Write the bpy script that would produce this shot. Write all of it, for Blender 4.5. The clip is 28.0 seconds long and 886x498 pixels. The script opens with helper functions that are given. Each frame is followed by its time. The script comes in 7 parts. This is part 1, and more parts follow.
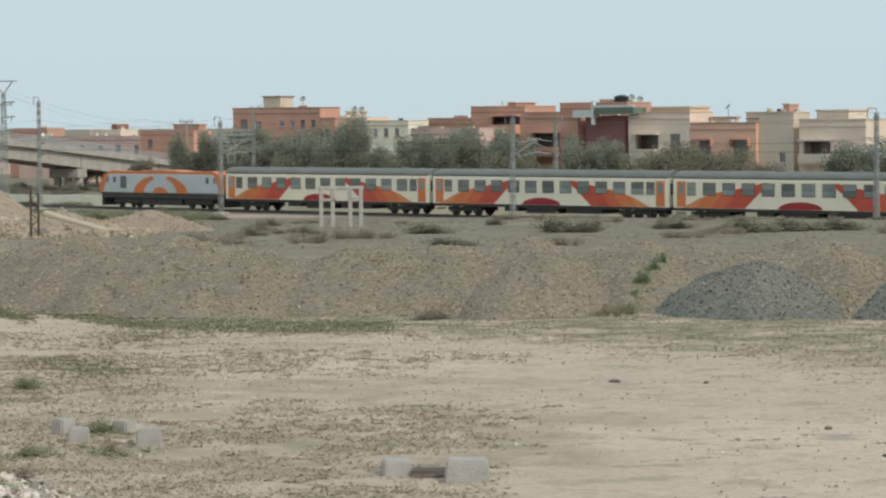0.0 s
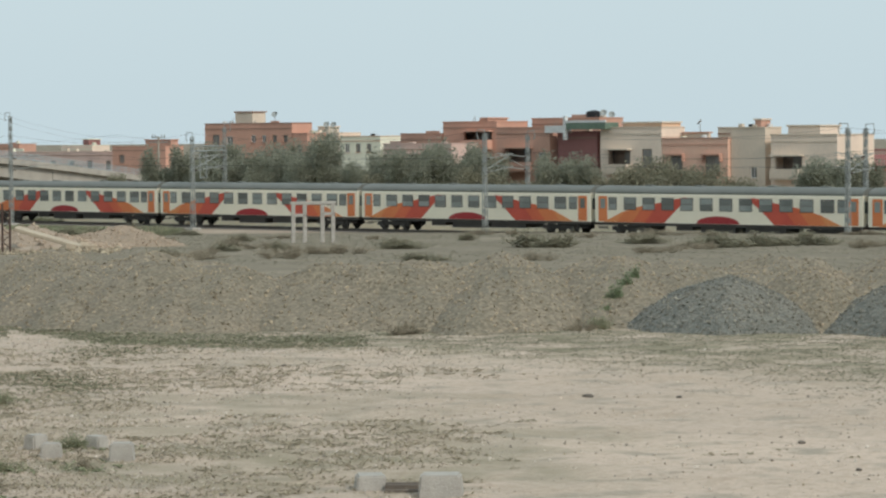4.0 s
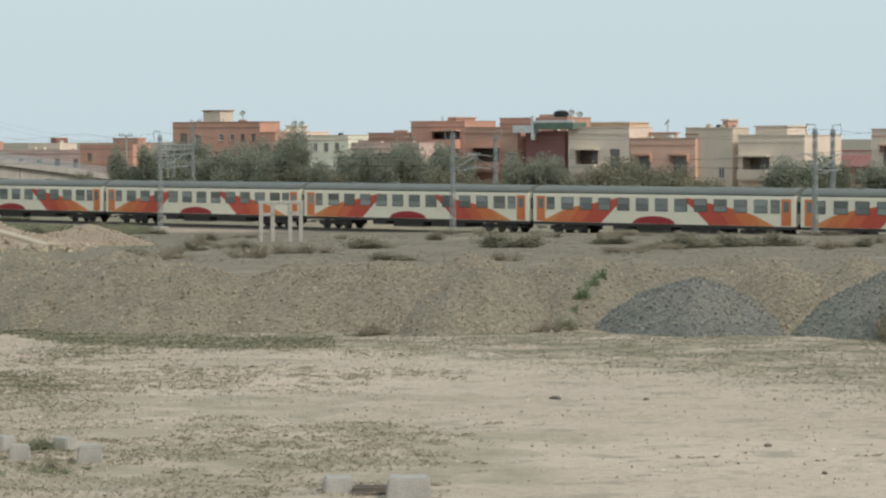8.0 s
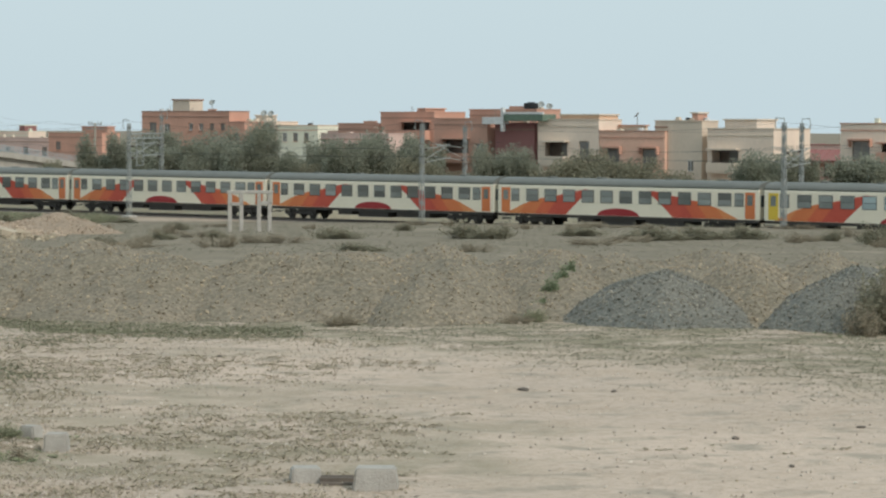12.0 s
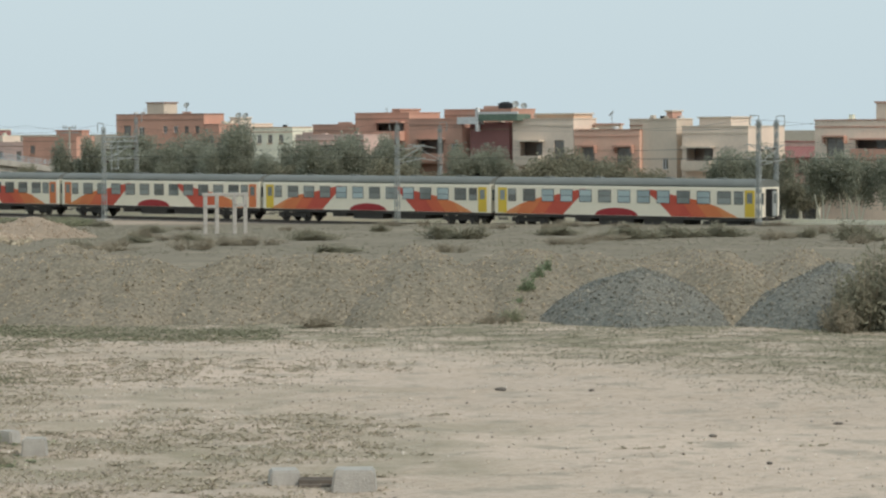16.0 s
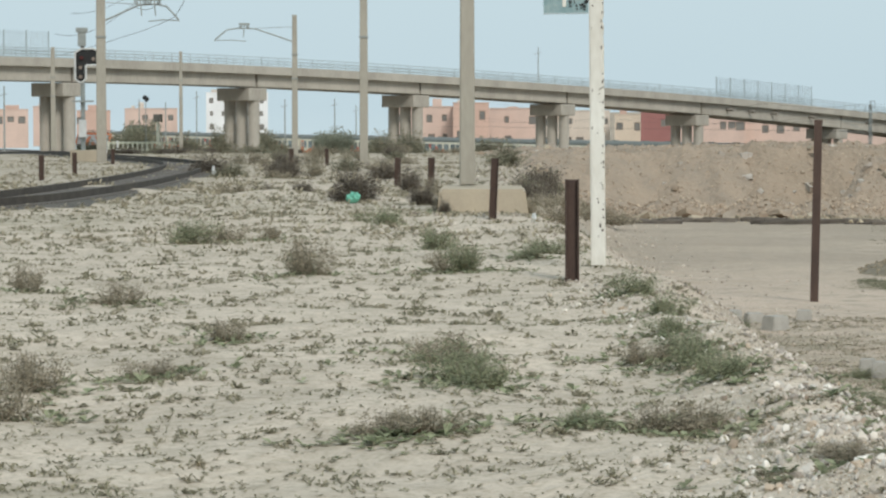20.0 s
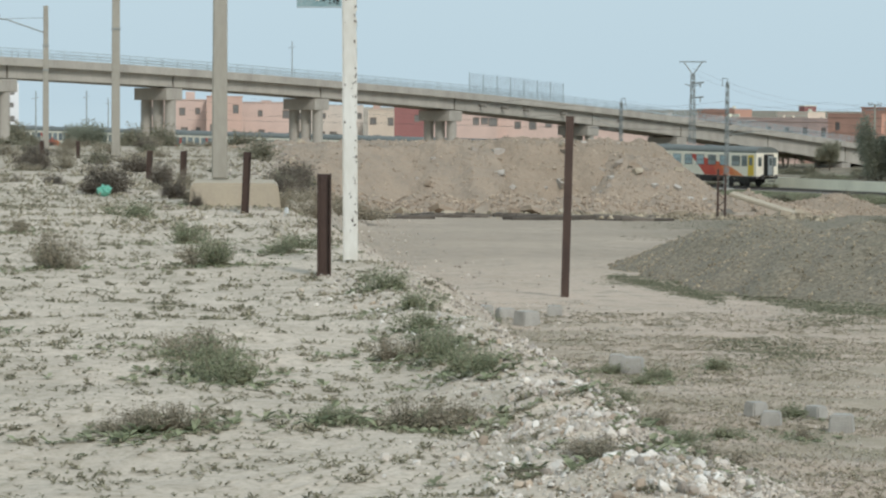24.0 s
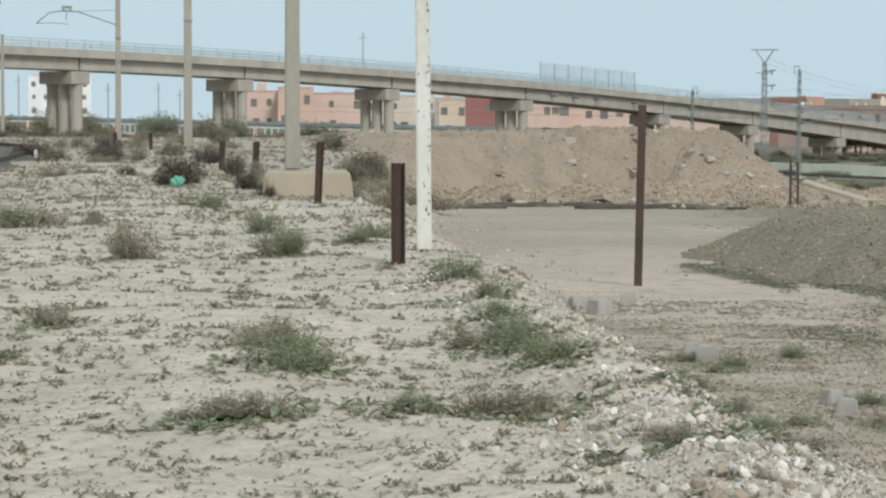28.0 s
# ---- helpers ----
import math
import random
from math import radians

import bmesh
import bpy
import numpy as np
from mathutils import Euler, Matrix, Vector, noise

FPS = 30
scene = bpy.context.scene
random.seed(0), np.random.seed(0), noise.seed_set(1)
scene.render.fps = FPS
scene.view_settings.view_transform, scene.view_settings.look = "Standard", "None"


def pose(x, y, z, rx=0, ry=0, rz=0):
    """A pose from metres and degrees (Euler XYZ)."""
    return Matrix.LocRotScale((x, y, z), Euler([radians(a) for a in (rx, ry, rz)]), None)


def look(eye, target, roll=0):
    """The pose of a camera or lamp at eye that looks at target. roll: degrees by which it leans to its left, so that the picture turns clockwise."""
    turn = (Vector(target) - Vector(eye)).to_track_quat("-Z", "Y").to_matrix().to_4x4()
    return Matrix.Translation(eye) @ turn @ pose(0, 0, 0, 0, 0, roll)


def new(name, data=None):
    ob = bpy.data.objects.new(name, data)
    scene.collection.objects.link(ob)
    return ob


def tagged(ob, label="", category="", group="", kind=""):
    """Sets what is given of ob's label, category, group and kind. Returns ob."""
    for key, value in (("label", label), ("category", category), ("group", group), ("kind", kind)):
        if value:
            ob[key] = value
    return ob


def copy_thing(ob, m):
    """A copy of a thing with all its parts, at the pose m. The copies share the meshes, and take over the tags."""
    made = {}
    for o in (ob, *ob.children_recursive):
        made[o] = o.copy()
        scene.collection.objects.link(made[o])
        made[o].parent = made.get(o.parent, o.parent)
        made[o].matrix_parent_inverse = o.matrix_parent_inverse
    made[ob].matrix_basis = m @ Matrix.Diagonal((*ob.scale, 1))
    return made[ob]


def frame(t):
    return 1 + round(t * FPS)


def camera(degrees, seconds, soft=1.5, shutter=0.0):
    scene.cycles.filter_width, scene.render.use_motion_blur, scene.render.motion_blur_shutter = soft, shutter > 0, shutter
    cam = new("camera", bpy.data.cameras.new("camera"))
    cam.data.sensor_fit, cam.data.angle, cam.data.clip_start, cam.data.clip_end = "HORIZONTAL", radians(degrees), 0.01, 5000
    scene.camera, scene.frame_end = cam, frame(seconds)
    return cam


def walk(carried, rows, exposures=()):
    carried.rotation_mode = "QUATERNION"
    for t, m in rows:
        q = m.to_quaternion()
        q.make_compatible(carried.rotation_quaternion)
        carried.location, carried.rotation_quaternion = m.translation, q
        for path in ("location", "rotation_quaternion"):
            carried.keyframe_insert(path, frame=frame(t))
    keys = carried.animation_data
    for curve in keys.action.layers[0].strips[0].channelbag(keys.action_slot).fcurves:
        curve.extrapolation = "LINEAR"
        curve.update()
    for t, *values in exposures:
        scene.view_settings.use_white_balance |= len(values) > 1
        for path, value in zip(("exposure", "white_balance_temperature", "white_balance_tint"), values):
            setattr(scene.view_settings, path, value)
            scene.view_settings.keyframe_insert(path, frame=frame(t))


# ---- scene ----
import colorsys

EYE_Z = 10.0
cam = camera(2 * math.degrees(math.atan(784 / 4800)), 28.0, soft=2.3, shutter=0.12)
PATH = [  # seconds, place, azimuth, pitch, roll in degrees
    (0, 0.054, 0.042, 9.980, -13.323, -2.685, -0.403),
    (0.5, 0.043, 0.048, 9.973, -13.090, -2.648, -0.138),
    (1, 0.044, 0.058, 9.964, -13.045, -2.629, -0.229),
    (1.5, 0.041, 0.063, 9.972, -12.842, -2.648, -0.193),
    (2, 0.052, 0.059, 9.976, -12.794, -2.771, -0.321),
    (2.5, 0.046, 0.051, 9.968, -12.635, -2.747, -0.230),
    (3, 0.051, 0.068, 9.982, -12.687, -2.692, -0.394),
    (3.5, 0.041, 0.067, 9.965, -12.754, -2.445, -0.411),
    (5.5, 0.036, 0.044, 10.005, -12.446, -2.253, -0.513),
    (6, 0.037, 0.040, 10.003, -12.201, -2.094, -0.388),
    (6.5, 0.038, 0.035, 10.006, -12.112, -2.120, -0.378),
    (7, 0.042, 0.011, 10.012, -11.994, -2.122, -0.229),
    (7.5, 0.043, -0.008, 10.012, -11.983, -2.190, -0.192),
    (8, 0.047, -0.004, 10.010, -12.045, -2.386, -0.236),
    (8.5, 0.041, 0.004, 10.005, -11.845, -2.536, 0.033),
    (9, 0.049, -0.005, 10.012, -11.701, -2.491, -0.011),
    (9.5, 0.047, 0.006, 10.004, -11.291, -2.422, 0.051),
    (10, 0.037, 0.025, 10.003, -11.149, -2.592, 0.331),
    (10.5, 0.031, 0.056, 10.018, -11.218, -2.679, 0.338),
    (11, 0.037, 0.020, 10.004, -11.200, -2.610, 0.313),
    (11.5, 0.044, 0.023, 10.007, -11.333, -2.564, 0.268),
    (12, 0.040, 0.017, 10.006, -11.384, -2.576, 0.212),
    (12.5, 0.041, 0.014, 10.008, -11.236, -2.661, 0.193),
    (14.5, 0.043, 0.022, 10.003, -11.057, -2.815, 0.187),
    (15, 0.041, 0.016, 10.007, -10.977, -2.750, 0.164),
    (15.5, 0.048, 0.006, 10.008, -10.858, -2.593, 0.114),
    (16, 0.041, -0.000, 10.011, -10.876, -2.569, -0.337),
    (16.2, 0.004, 0.005, 10.023, -12.368, -3.092, -0.428),
    (16.3, -0.015, 0.010, 10.032, -13.481, -3.250, 0.044),
    (16.4, -0.034, 0.015, 10.042, -14.774, -2.825, -0.238),
    (16.5, -0.038, 0.021, 10.018, -16.189, -2.611, 0.717),
    (16.6, -0.023, 0.030, 10.014, -18.326, -2.058, 0.513),
    (16.7, -0.056, 0.016, 9.986, -20.805, -2.028, 0.165),
    (16.8, -0.075, 0.008, 9.959, -22.716, -1.982, -0.369),
    (16.9, -0.067, 0.017, 9.967, -24.790, -2.048, -0.140),
    (17, -0.064, 0.027, 9.968, -26.660, -2.313, -0.027),
    (17.1, -0.022, 0.073, 9.974, -28.127, -2.503, -0.417),
    (17.3, -0.025, 0.083, 9.958, -28.093, -2.616, 0.285),
    (17.5, -0.033, 0.084, 9.983, -28.296, -2.566, 0.381),
    (18, -0.013, 0.071, 9.997, -29.068, -2.361, -0.625),
    (18.5, -0.023, 0.040, 10.002, -28.694, -2.400, -0.912),
    (19, -0.057, -0.013, 10.011, -32.341, -2.746, 0.011),
    (19.5, -0.048, -0.070, 10.014, -32.430, -3.584, 0.067),
    (20, -0.022, -0.124, 10.014, -32.908, -2.989, -0.059),
    (20.5, -0.004, -0.163, 10.015, -33.131, -2.982, 0.137),
    (21, -0.003, -0.162, 10.015, -32.223, -3.844, -0.114),
    (21.5, 0.001, -0.139, 10.020, -28.989, -4.232, -0.828),
    (23.5, -0.047, -0.061, 10.015, -27.937, -4.211, -0.245),
    (24, -0.060, -0.038, 10.011, -27.688, -3.086, 0.500),
    (24.5, -0.060, -0.050, 10.002, -28.071, -3.089, 0.934),
    (25, -0.071, -0.037, 10.008, -28.120, -3.129, 0.979),
    (25.5, -0.072, -0.031, 10.007, -28.211, -3.141, 0.804),
    (26, -0.059, -0.053, 10.005, -28.463, -3.608, 0.388),
    (26.5, -0.054, -0.064, 9.999, -28.326, -3.696, 0.526),
    (27, -0.057, -0.067, 10.001, -28.582, -3.685, 0.391),
    (27.5, -0.058, -0.060, 9.996, -28.700, -3.673, 0.071),
    (28, -0.079, -0.051, 10.000, -29.200, -3.306, 0.159),
]

walk(cam, [(t, pose(x, y, z, 90 + p, 0, -a) @ pose(0, 0, 0, 0, 0, r)) for t, x, y, z, a, p, r in PATH],
     exposures=[(0, 0, 6640, 12), (5.5, 0, 6600, 11), (8, 0, 6680, 12), (12, 0, 6600, 11), (16, 0, 6640, 12), (17, -0.08, 6620, 11), (19, -0.06, 6600, 11), (20, 0, 6460, 10), (21.5, 0, 6460, 10), (23.5, -0.05, 6230, 10), (24.2, -0.06, 6230, 10), (25, -0.08, 6380, 10), (26, 0, 6450, 10), (28, 0, 6300, 10)])

# ---- world, sun ----
world = bpy.data.worlds.new("overcast_sky")
scene.world = world
world.use_nodes = True
wn, wl = world.node_tree.nodes, world.node_tree.links
wn.clear()
sky = wn.new("ShaderNodeTexSky")
sky.sky_type, sky.sun_disc = "NISHITA", False
sky.sun_elevation, sky.sun_rotation = radians(41), radians(126)
sky.dust_density, sky.air_density = 3.0, 1.2
bg_sky, bg_cloud = wn.new("ShaderNodeBackground"), wn.new("ShaderNodeBackground")
bg_sky.inputs[1].default_value = 0.07
wl.new(sky.outputs[0], bg_sky.inputs[0])
geo = wn.new("ShaderNodeNewGeometry")
sep = wn.new("ShaderNodeSeparateXYZ")
wl.new(geo.outputs["Normal"], sep.inputs[0])
rng = wn.new("ShaderNodeMapRange")
rng.inputs[1].default_value, rng.inputs[2].default_value = 0.0, 0.07
wl.new(sep.outputs[2], rng.inputs[0])
ramp = wn.new("ShaderNodeMix")
ramp.data_type = "RGBA"
ramp.inputs[6].default_value, ramp.inputs[7].default_value = (0.63, 0.785, 0.85, 1), (0.80, 0.915, 0.93, 1)
wl.new(rng.outputs[0], ramp.inputs[0])
wl.new(ramp.outputs[2], bg_cloud.inputs[0])
bg_cloud.inputs[1].default_value = 1.0
mixs = wn.new("ShaderNodeMixShader")
mixs.inputs[0].default_value = 0.85
wl.new(bg_sky.outputs[0], mixs.inputs[1])
wl.new(bg_cloud.outputs[0], mixs.inputs[2])
wout = wn.new("ShaderNodeOutputWorld")
wl.new(mixs.outputs[0], wout.inputs[0])

sun = new("sun", bpy.data.lights.new("sun", "SUN"))
sun.data.energy, sun.data.angle, sun.data.color = 2.05, radians(14), (1.0, 0.95, 0.88)
sun.matrix_world = look((75, -55, 80), (0, 0, 0))

# ---- materials ----
def mat(name, base, other=None, scale=3.0, rough=0.85, metal=0.0, bump=0.15, fine=40.0, islands=0.0, stretch=(1, 1, 1), spec=0.3, obj_random=0.0, leafy=0.0, speckle=0.0, relief=0.03):
    """Two tones mixed by coarse and fine noise, with relief; islands: how far single pieces differ."""
    m = bpy.data.materials.new(name)
    m.use_nodes = True
    n, l = m.node_tree.nodes, m.node_tree.links
    b = n["Principled BSDF"]
    b.inputs["Roughness"].default_value, b.inputs["Metallic"].default_value = rough, metal
    b.inputs["Specular IOR Level"].default_value = spec
    other = other or tuple(c * 0.75 for c in base)
    tc = n.new("ShaderNodeTexCoord")
    mp = n.new("ShaderNodeMapping")
    mp.inputs["Scale"].default_value = stretch
    l.new(tc.outputs["Object"], mp.inputs[0])
    n1, n2 = n.new("ShaderNodeTexNoise"), n.new("ShaderNodeTexNoise")
    n1.inputs["Scale"].default_value, n1.inputs["Detail"].default_value = scale, 5
    n2.inputs["Scale"].default_value, n2.inputs["Detail"].default_value = fine, 3
    l.new(mp.outputs[0], n1.inputs[0])
    l.new(mp.outputs[0], n2.inputs[0])
    add = n.new("ShaderNodeMath")
    add.operation = "MULTIPLY_ADD"
    l.new(n2.outputs[0], add.inputs[0])
    add.inputs[1].default_value = 0.5
    l.new(n1.outputs[0], add.inputs[2])
    mr = n.new("ShaderNodeMapRange")
    mr.inputs[1].default_value, mr.inputs[2].default_value = 0.5, 1.0
    l.new(add.outputs[0], mr.inputs[0])
    mx = n.new("ShaderNodeMix")
    mx.data_type = "RGBA"
    mx.inputs[6].default_value, mx.inputs[7].default_value = (*base, 1), (*other, 1)
    l.new(mr.outputs[0], mx.inputs[0])
    col = mx.outputs[2]
    if speckle:  # single stones, each of its own tone
        vo = n.new("ShaderNodeTexVoronoi")
        vo.inputs["Scale"].default_value = speckle
        l.new(tc.outputs["Object"], vo.inputs["Vector"])
        sx = n.new("ShaderNodeSeparateColor")
        l.new(vo.outputs["Color"], sx.inputs[0])
        r3 = n.new("ShaderNodeMapRange")
        r3.inputs[3].default_value, r3.inputs[4].default_value = 0.68, 1.4
        l.new(sx.outputs[0], r3.inputs[0])
        h3 = n.new("ShaderNodeHueSaturation")
        l.new(r3.outputs[0], h3.inputs["Value"])
        l.new(col, h3.inputs["Color"])
        col = h3.outputs[0]
    if islands or obj_random:
        hsv = n.new("ShaderNodeHueSaturation")
        if islands:
            g = n.new("ShaderNodeNewGeometry")
            src, amount = g.outputs["Random Per Island"], islands
        else:
            g = n.new("ShaderNodeObjectInfo")
            src, amount = g.outputs["Random"], obj_random
        r2 = n.new("ShaderNodeMapRange")
        r2.inputs[3].default_value, r2.inputs[4].default_value = 1 - amount, 1 + amount
        l.new(src, r2.inputs[0])
        l.new(r2.outputs[0], hsv.inputs["Value"])
        l.new(col, hsv.inputs["Color"])
        col = hsv.outputs[0]
    l.new(col, b.inputs["Base Color"])
    if leafy:
        tr, ms = n.new("ShaderNodeBsdfTranslucent"), n.new("ShaderNodeMixShader")
        l.new(col, tr.inputs[0])
        ms.inputs[0].default_value = leafy
        l.new(b.outputs[0], ms.inputs[1])
        l.new(tr.outputs[0], ms.inputs[2])
        l.new(ms.outputs[0], n["Material Output"].inputs[0])
    if bump:
        bp = n.new("ShaderNodeBump")
        bp.inputs["Strength"].default_value, bp.inputs["Distance"].default_value = bump, relief
        l.new(n2.outputs[0], bp.inputs["Height"])
        l.new(bp.outputs[0], b.inputs["Normal"])
    return m


def ground_material():
    """Sand, bare earth, scrub and ballast stains, mixed by noise over the plan."""
    m = bpy.data.materials.new("sandy_ground")
    m.use_nodes = True
    n, l = m.node_tree.nodes, m.node_tree.links
    b = n["Principled BSDF"]
    b.inputs["Roughness"].default_value, b.inputs["Specular IOR Level"].default_value = 0.95, 0.15
    tc = n.new("ShaderNodeTexCoord")

    def noise_tex(scale, detail, lo, hi, stretch=(1, 1, 1)):
        mp = n.new("ShaderNodeMapping")
        mp.inputs["Scale"].default_value = stretch
        l.new(tc.outputs["Object"], mp.inputs[0])
        t = n.new("ShaderNodeTexNoise")
        t.inputs["Scale"].default_value, t.inputs["Detail"].default_value = scale, detail
        l.new(mp.outputs[0], t.inputs[0])
        r = n.new("ShaderNodeMapRange")
        r.inputs[1].default_value, r.inputs[2].default_value = lo, hi
        l.new(t.outputs[0], r.inputs[0])
        return r.outputs[0], t.outputs[0]

    def mix(f, a, c):
        x = n.new("ShaderNodeMix")
        x.data_type = "RGBA"
        if hasattr(f, "links"):
            l.new(f, x.inputs[0])
        else:
            x.inputs[0].default_value = f
        for s, v in ((6, a), (7, c)):
            if hasattr(v, "links"):
                l.new(v, x.inputs[s])
            else:
                x.inputs[s].default_value = (*v, 1)
        return x.outputs[2]

    def layer(name):
        a = n.new("ShaderNodeAttribute")
        a.attribute_name = name
        return a.outputs["Fac"]

    def times(a, c):
        x = n.new("ShaderNodeMath")
        x.operation = "MULTIPLY"
        x.use_clamp = True
        l.new(a, x.inputs[0])
        l.new(c, x.inputs[1])
        return x.outputs[0]

    big, _ = noise_tex(0.12, 4, 0.35, 0.65)
    mid, _ = noise_tex(1.1, 6, 0.4, 0.66)
    fine, fine_raw = noise_tex(9.0, 6, 0.45, 0.7)
    grit, grit_raw = noise_tex(45.0, 4, 0.5, 0.75)
    earth = mix(big, (0.555, 0.45, 0.36), (0.475, 0.39, 0.315))
    earth = mix(times(mid, big), earth, (0.45, 0.36, 0.275))
    sand = mix(mid, (0.60, 0.515, 0.42), (0.51, 0.437, 0.352))
    litter, _ = noise_tex(1.6, 7, 0.48, 0.68)
    sand = mix(litter, sand, (0.465, 0.40, 0.32))
    clods, _ = noise_tex(16.0, 6, 0.52, 0.74)
    sand = mix(clods, sand, (0.40, 0.345, 0.265))
    tracks, _ = noise_tex(1.6, 9, 0.53, 0.68)
    earth = mix(tracks, earth, (0.37, 0.32, 0.255))
    col = mix(layer("sand"), earth, sand)
    scrub_noise, _ = noise_tex(0.9, 8, 0.36, 0.6)
    scrub = mix(fine, (0.24, 0.22, 0.15), (0.33, 0.29, 0.205))
    col = mix(times(layer("scrub"), scrub_noise), col, scrub)
    gloom, _ = noise_tex(0.25, 6, 0.2, 0.45)
    col = mix(times(layer("dark"), gloom), col, mix(mid, (0.20, 0.175, 0.13), (0.26, 0.225, 0.17)))
    col = mix(layer("stone"), col, (0.36, 0.315, 0.26))
    g2 = mix(grit, (1, 1, 1), (0.72, 0.70, 0.66))
    g3 = mix(fine, (1.05, 1.05, 1.05), (0.86, 0.85, 0.83))
    for g in (g2, g3):
        x = n.new("ShaderNodeMix")
        x.data_type, x.blend_type = "RGBA", "MULTIPLY"
        x.inputs[0].default_value = 1.0
        l.new(col, x.inputs[6])
        l.new(g, x.inputs[7])
        col = x.outputs[2]
    l.new(col, b.inputs["Base Color"])
    bp = n.new("ShaderNodeBump")
    bp.inputs["Strength"].default_value, bp.inputs["Distance"].default_value = 0.6, 0.05
    l.new(fine_raw, bp.inputs["Height"])
    bp2 = n.new("ShaderNodeBump")
    bp2.inputs["Strength"].default_value, bp2.inputs["Distance"].default_value = 0.4, 0.015
    l.new(grit_raw, bp2.inputs["Height"])
    l.new(bp.outputs[0], bp2.inputs["Normal"])
    l.new(bp2.outputs[0], b.inputs["Normal"])
    return m


M_GROUND = ground_material()
M_BALLAST = mat("railway_ballast", (0.16, 0.145, 0.125), (0.24, 0.21, 0.18), 2.0, fine=25, bump=0.6, islands=0.25)
M_BALLAST_DARK = mat("dark_ballast", (0.085, 0.078, 0.068), (0.135, 0.12, 0.1), 1.5, fine=25, bump=0.6)
M_RAIL = mat("rail_steel", (0.10, 0.085, 0.075), (0.2, 0.18, 0.16), 5, rough=0.5, metal=0.6)
M_SLEEPER = mat("concrete_sleeper", (0.17, 0.15, 0.13), None, 4)
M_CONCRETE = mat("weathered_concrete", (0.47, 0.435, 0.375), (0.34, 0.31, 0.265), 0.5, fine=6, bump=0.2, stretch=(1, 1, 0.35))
M_CONCRETE_DK = mat("darker_concrete", (0.31, 0.28, 0.24), (0.22, 0.2, 0.17), 0.6, fine=8)
M_CONCRETE_POLE = mat("pole_concrete", (0.40, 0.37, 0.31), (0.29, 0.265, 0.22), 0.8, fine=14, stretch=(1, 1, 0.3))
M_BLOCK = mat("cement_block", (0.45, 0.425, 0.38), (0.33, 0.31, 0.275), 6, fine=60, bump=0.4)
M_FOUND = mat("cast_foundation", (0.47, 0.40, 0.30), (0.39, 0.33, 0.25), 1.5, fine=20)
M_STEEL = mat("galvanised_steel", (0.34, 0.36, 0.345), (0.25, 0.265, 0.25), 3, rough=0.6, metal=0.15)
M_STEEL_BLUE = mat("blue_grey_paint", (0.44, 0.51, 0.53), (0.34, 0.39, 0.40), 2, rough=0.6)
M_WIRE = mat("copper_wire", (0.06, 0.06, 0.06), None, 3, rough=0.6)
M_RUST = mat("rusty_steel", (0.062, 0.043, 0.037), (0.10, 0.066, 0.052), 5, fine=50, rough=0.9, bump=0.3, stretch=(1, 1, 0.3))
M_WHITE_PAINT = mat("flaking_white_paint", (0.78, 0.76, 0.70), (0.60, 0.57, 0.50), 2.5, fine=18, stretch=(1, 1, 0.4))
M_SIGN = mat("faded_sign_blue", (0.16, 0.27, 0.29), (0.34, 0.42, 0.42), 7, fine=25)
M_BLACK = mat("soot_black", (0.018, 0.018, 0.018), (0.03, 0.03, 0.03), 4, rough=0.7)
M_CREAM = mat("coach_cream", (0.84, 0.775, 0.625), (0.77, 0.71, 0.57), 0.5, fine=3, rough=0.4, bump=0.02, spec=0.4)
M_ORANGE = mat("coach_orange", (0.68, 0.225, 0.085), (0.60, 0.175, 0.07), 0.5, fine=3, rough=0.4, bump=0.02)
M_AMBER = mat("coach_amber", (0.70, 0.29, 0.12), (0.64, 0.235, 0.09), 0.5, fine=3, rough=0.4, bump=0.02)
M_FLAME = mat("coach_flame", (0.64, 0.15, 0.072), (0.55, 0.12, 0.06), 0.5, fine=3, rough=0.4, bump=0.02)
M_RED = mat("coach_red", (0.56, 0.105, 0.068), (0.47, 0.08, 0.055), 0.5, fine=3, rough=0.4, bump=0.02)
M_MAROON = mat("coach_maroon", (0.36, 0.04, 0.045), (0.3, 0.03, 0.035), 0.5, fine=3, rough=0.4, bump=0.02)
M_YELLOW = mat("coach_yellow", (0.72, 0.52, 0.07), (0.62, 0.43, 0.06), 0.5, fine=3, rough=0.4, bump=0.02)
M_COACH_ROOF = mat("coach_roof_grey", (0.165, 0.172, 0.155), (0.13, 0.137, 0.122), 0.6, fine=4, rough=0.55)
# grimy dark, its tone raised to imitate haze over the train's underside
M_UNDER = mat("hazed_grime", (0.055, 0.053, 0.05), (0.085, 0.078, 0.07), 2, rough=0.8)
M_LOCO_GREY = mat("loco_silver", (0.56, 0.59, 0.61), (0.48, 0.5, 0.52), 0.5, fine=3, rough=0.4, bump=0.02)
M_GLASS = mat("tinted_glass", (0.23, 0.255, 0.245), (0.14, 0.165, 0.16), 0.25, fine=1, rough=0.08, bump=0.0, spec=0.9, obj_random=0.5)
# pale blue panes: the sky's reflection is painted into their colour
M_GLASS_LIGHT = mat("sky_reflecting_glass", (0.42, 0.52, 0.53), (0.33, 0.42, 0.43), 0.3, fine=1, rough=0.1, bump=0.0, spec=0.8, obj_random=0.15)
M_PANE = mat("house_pane", (0.17, 0.165, 0.155), (0.25, 0.235, 0.21), 0.5, fine=2, rough=0.15, bump=0.0, spec=0.8)
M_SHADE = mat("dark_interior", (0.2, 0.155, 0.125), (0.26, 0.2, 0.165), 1)


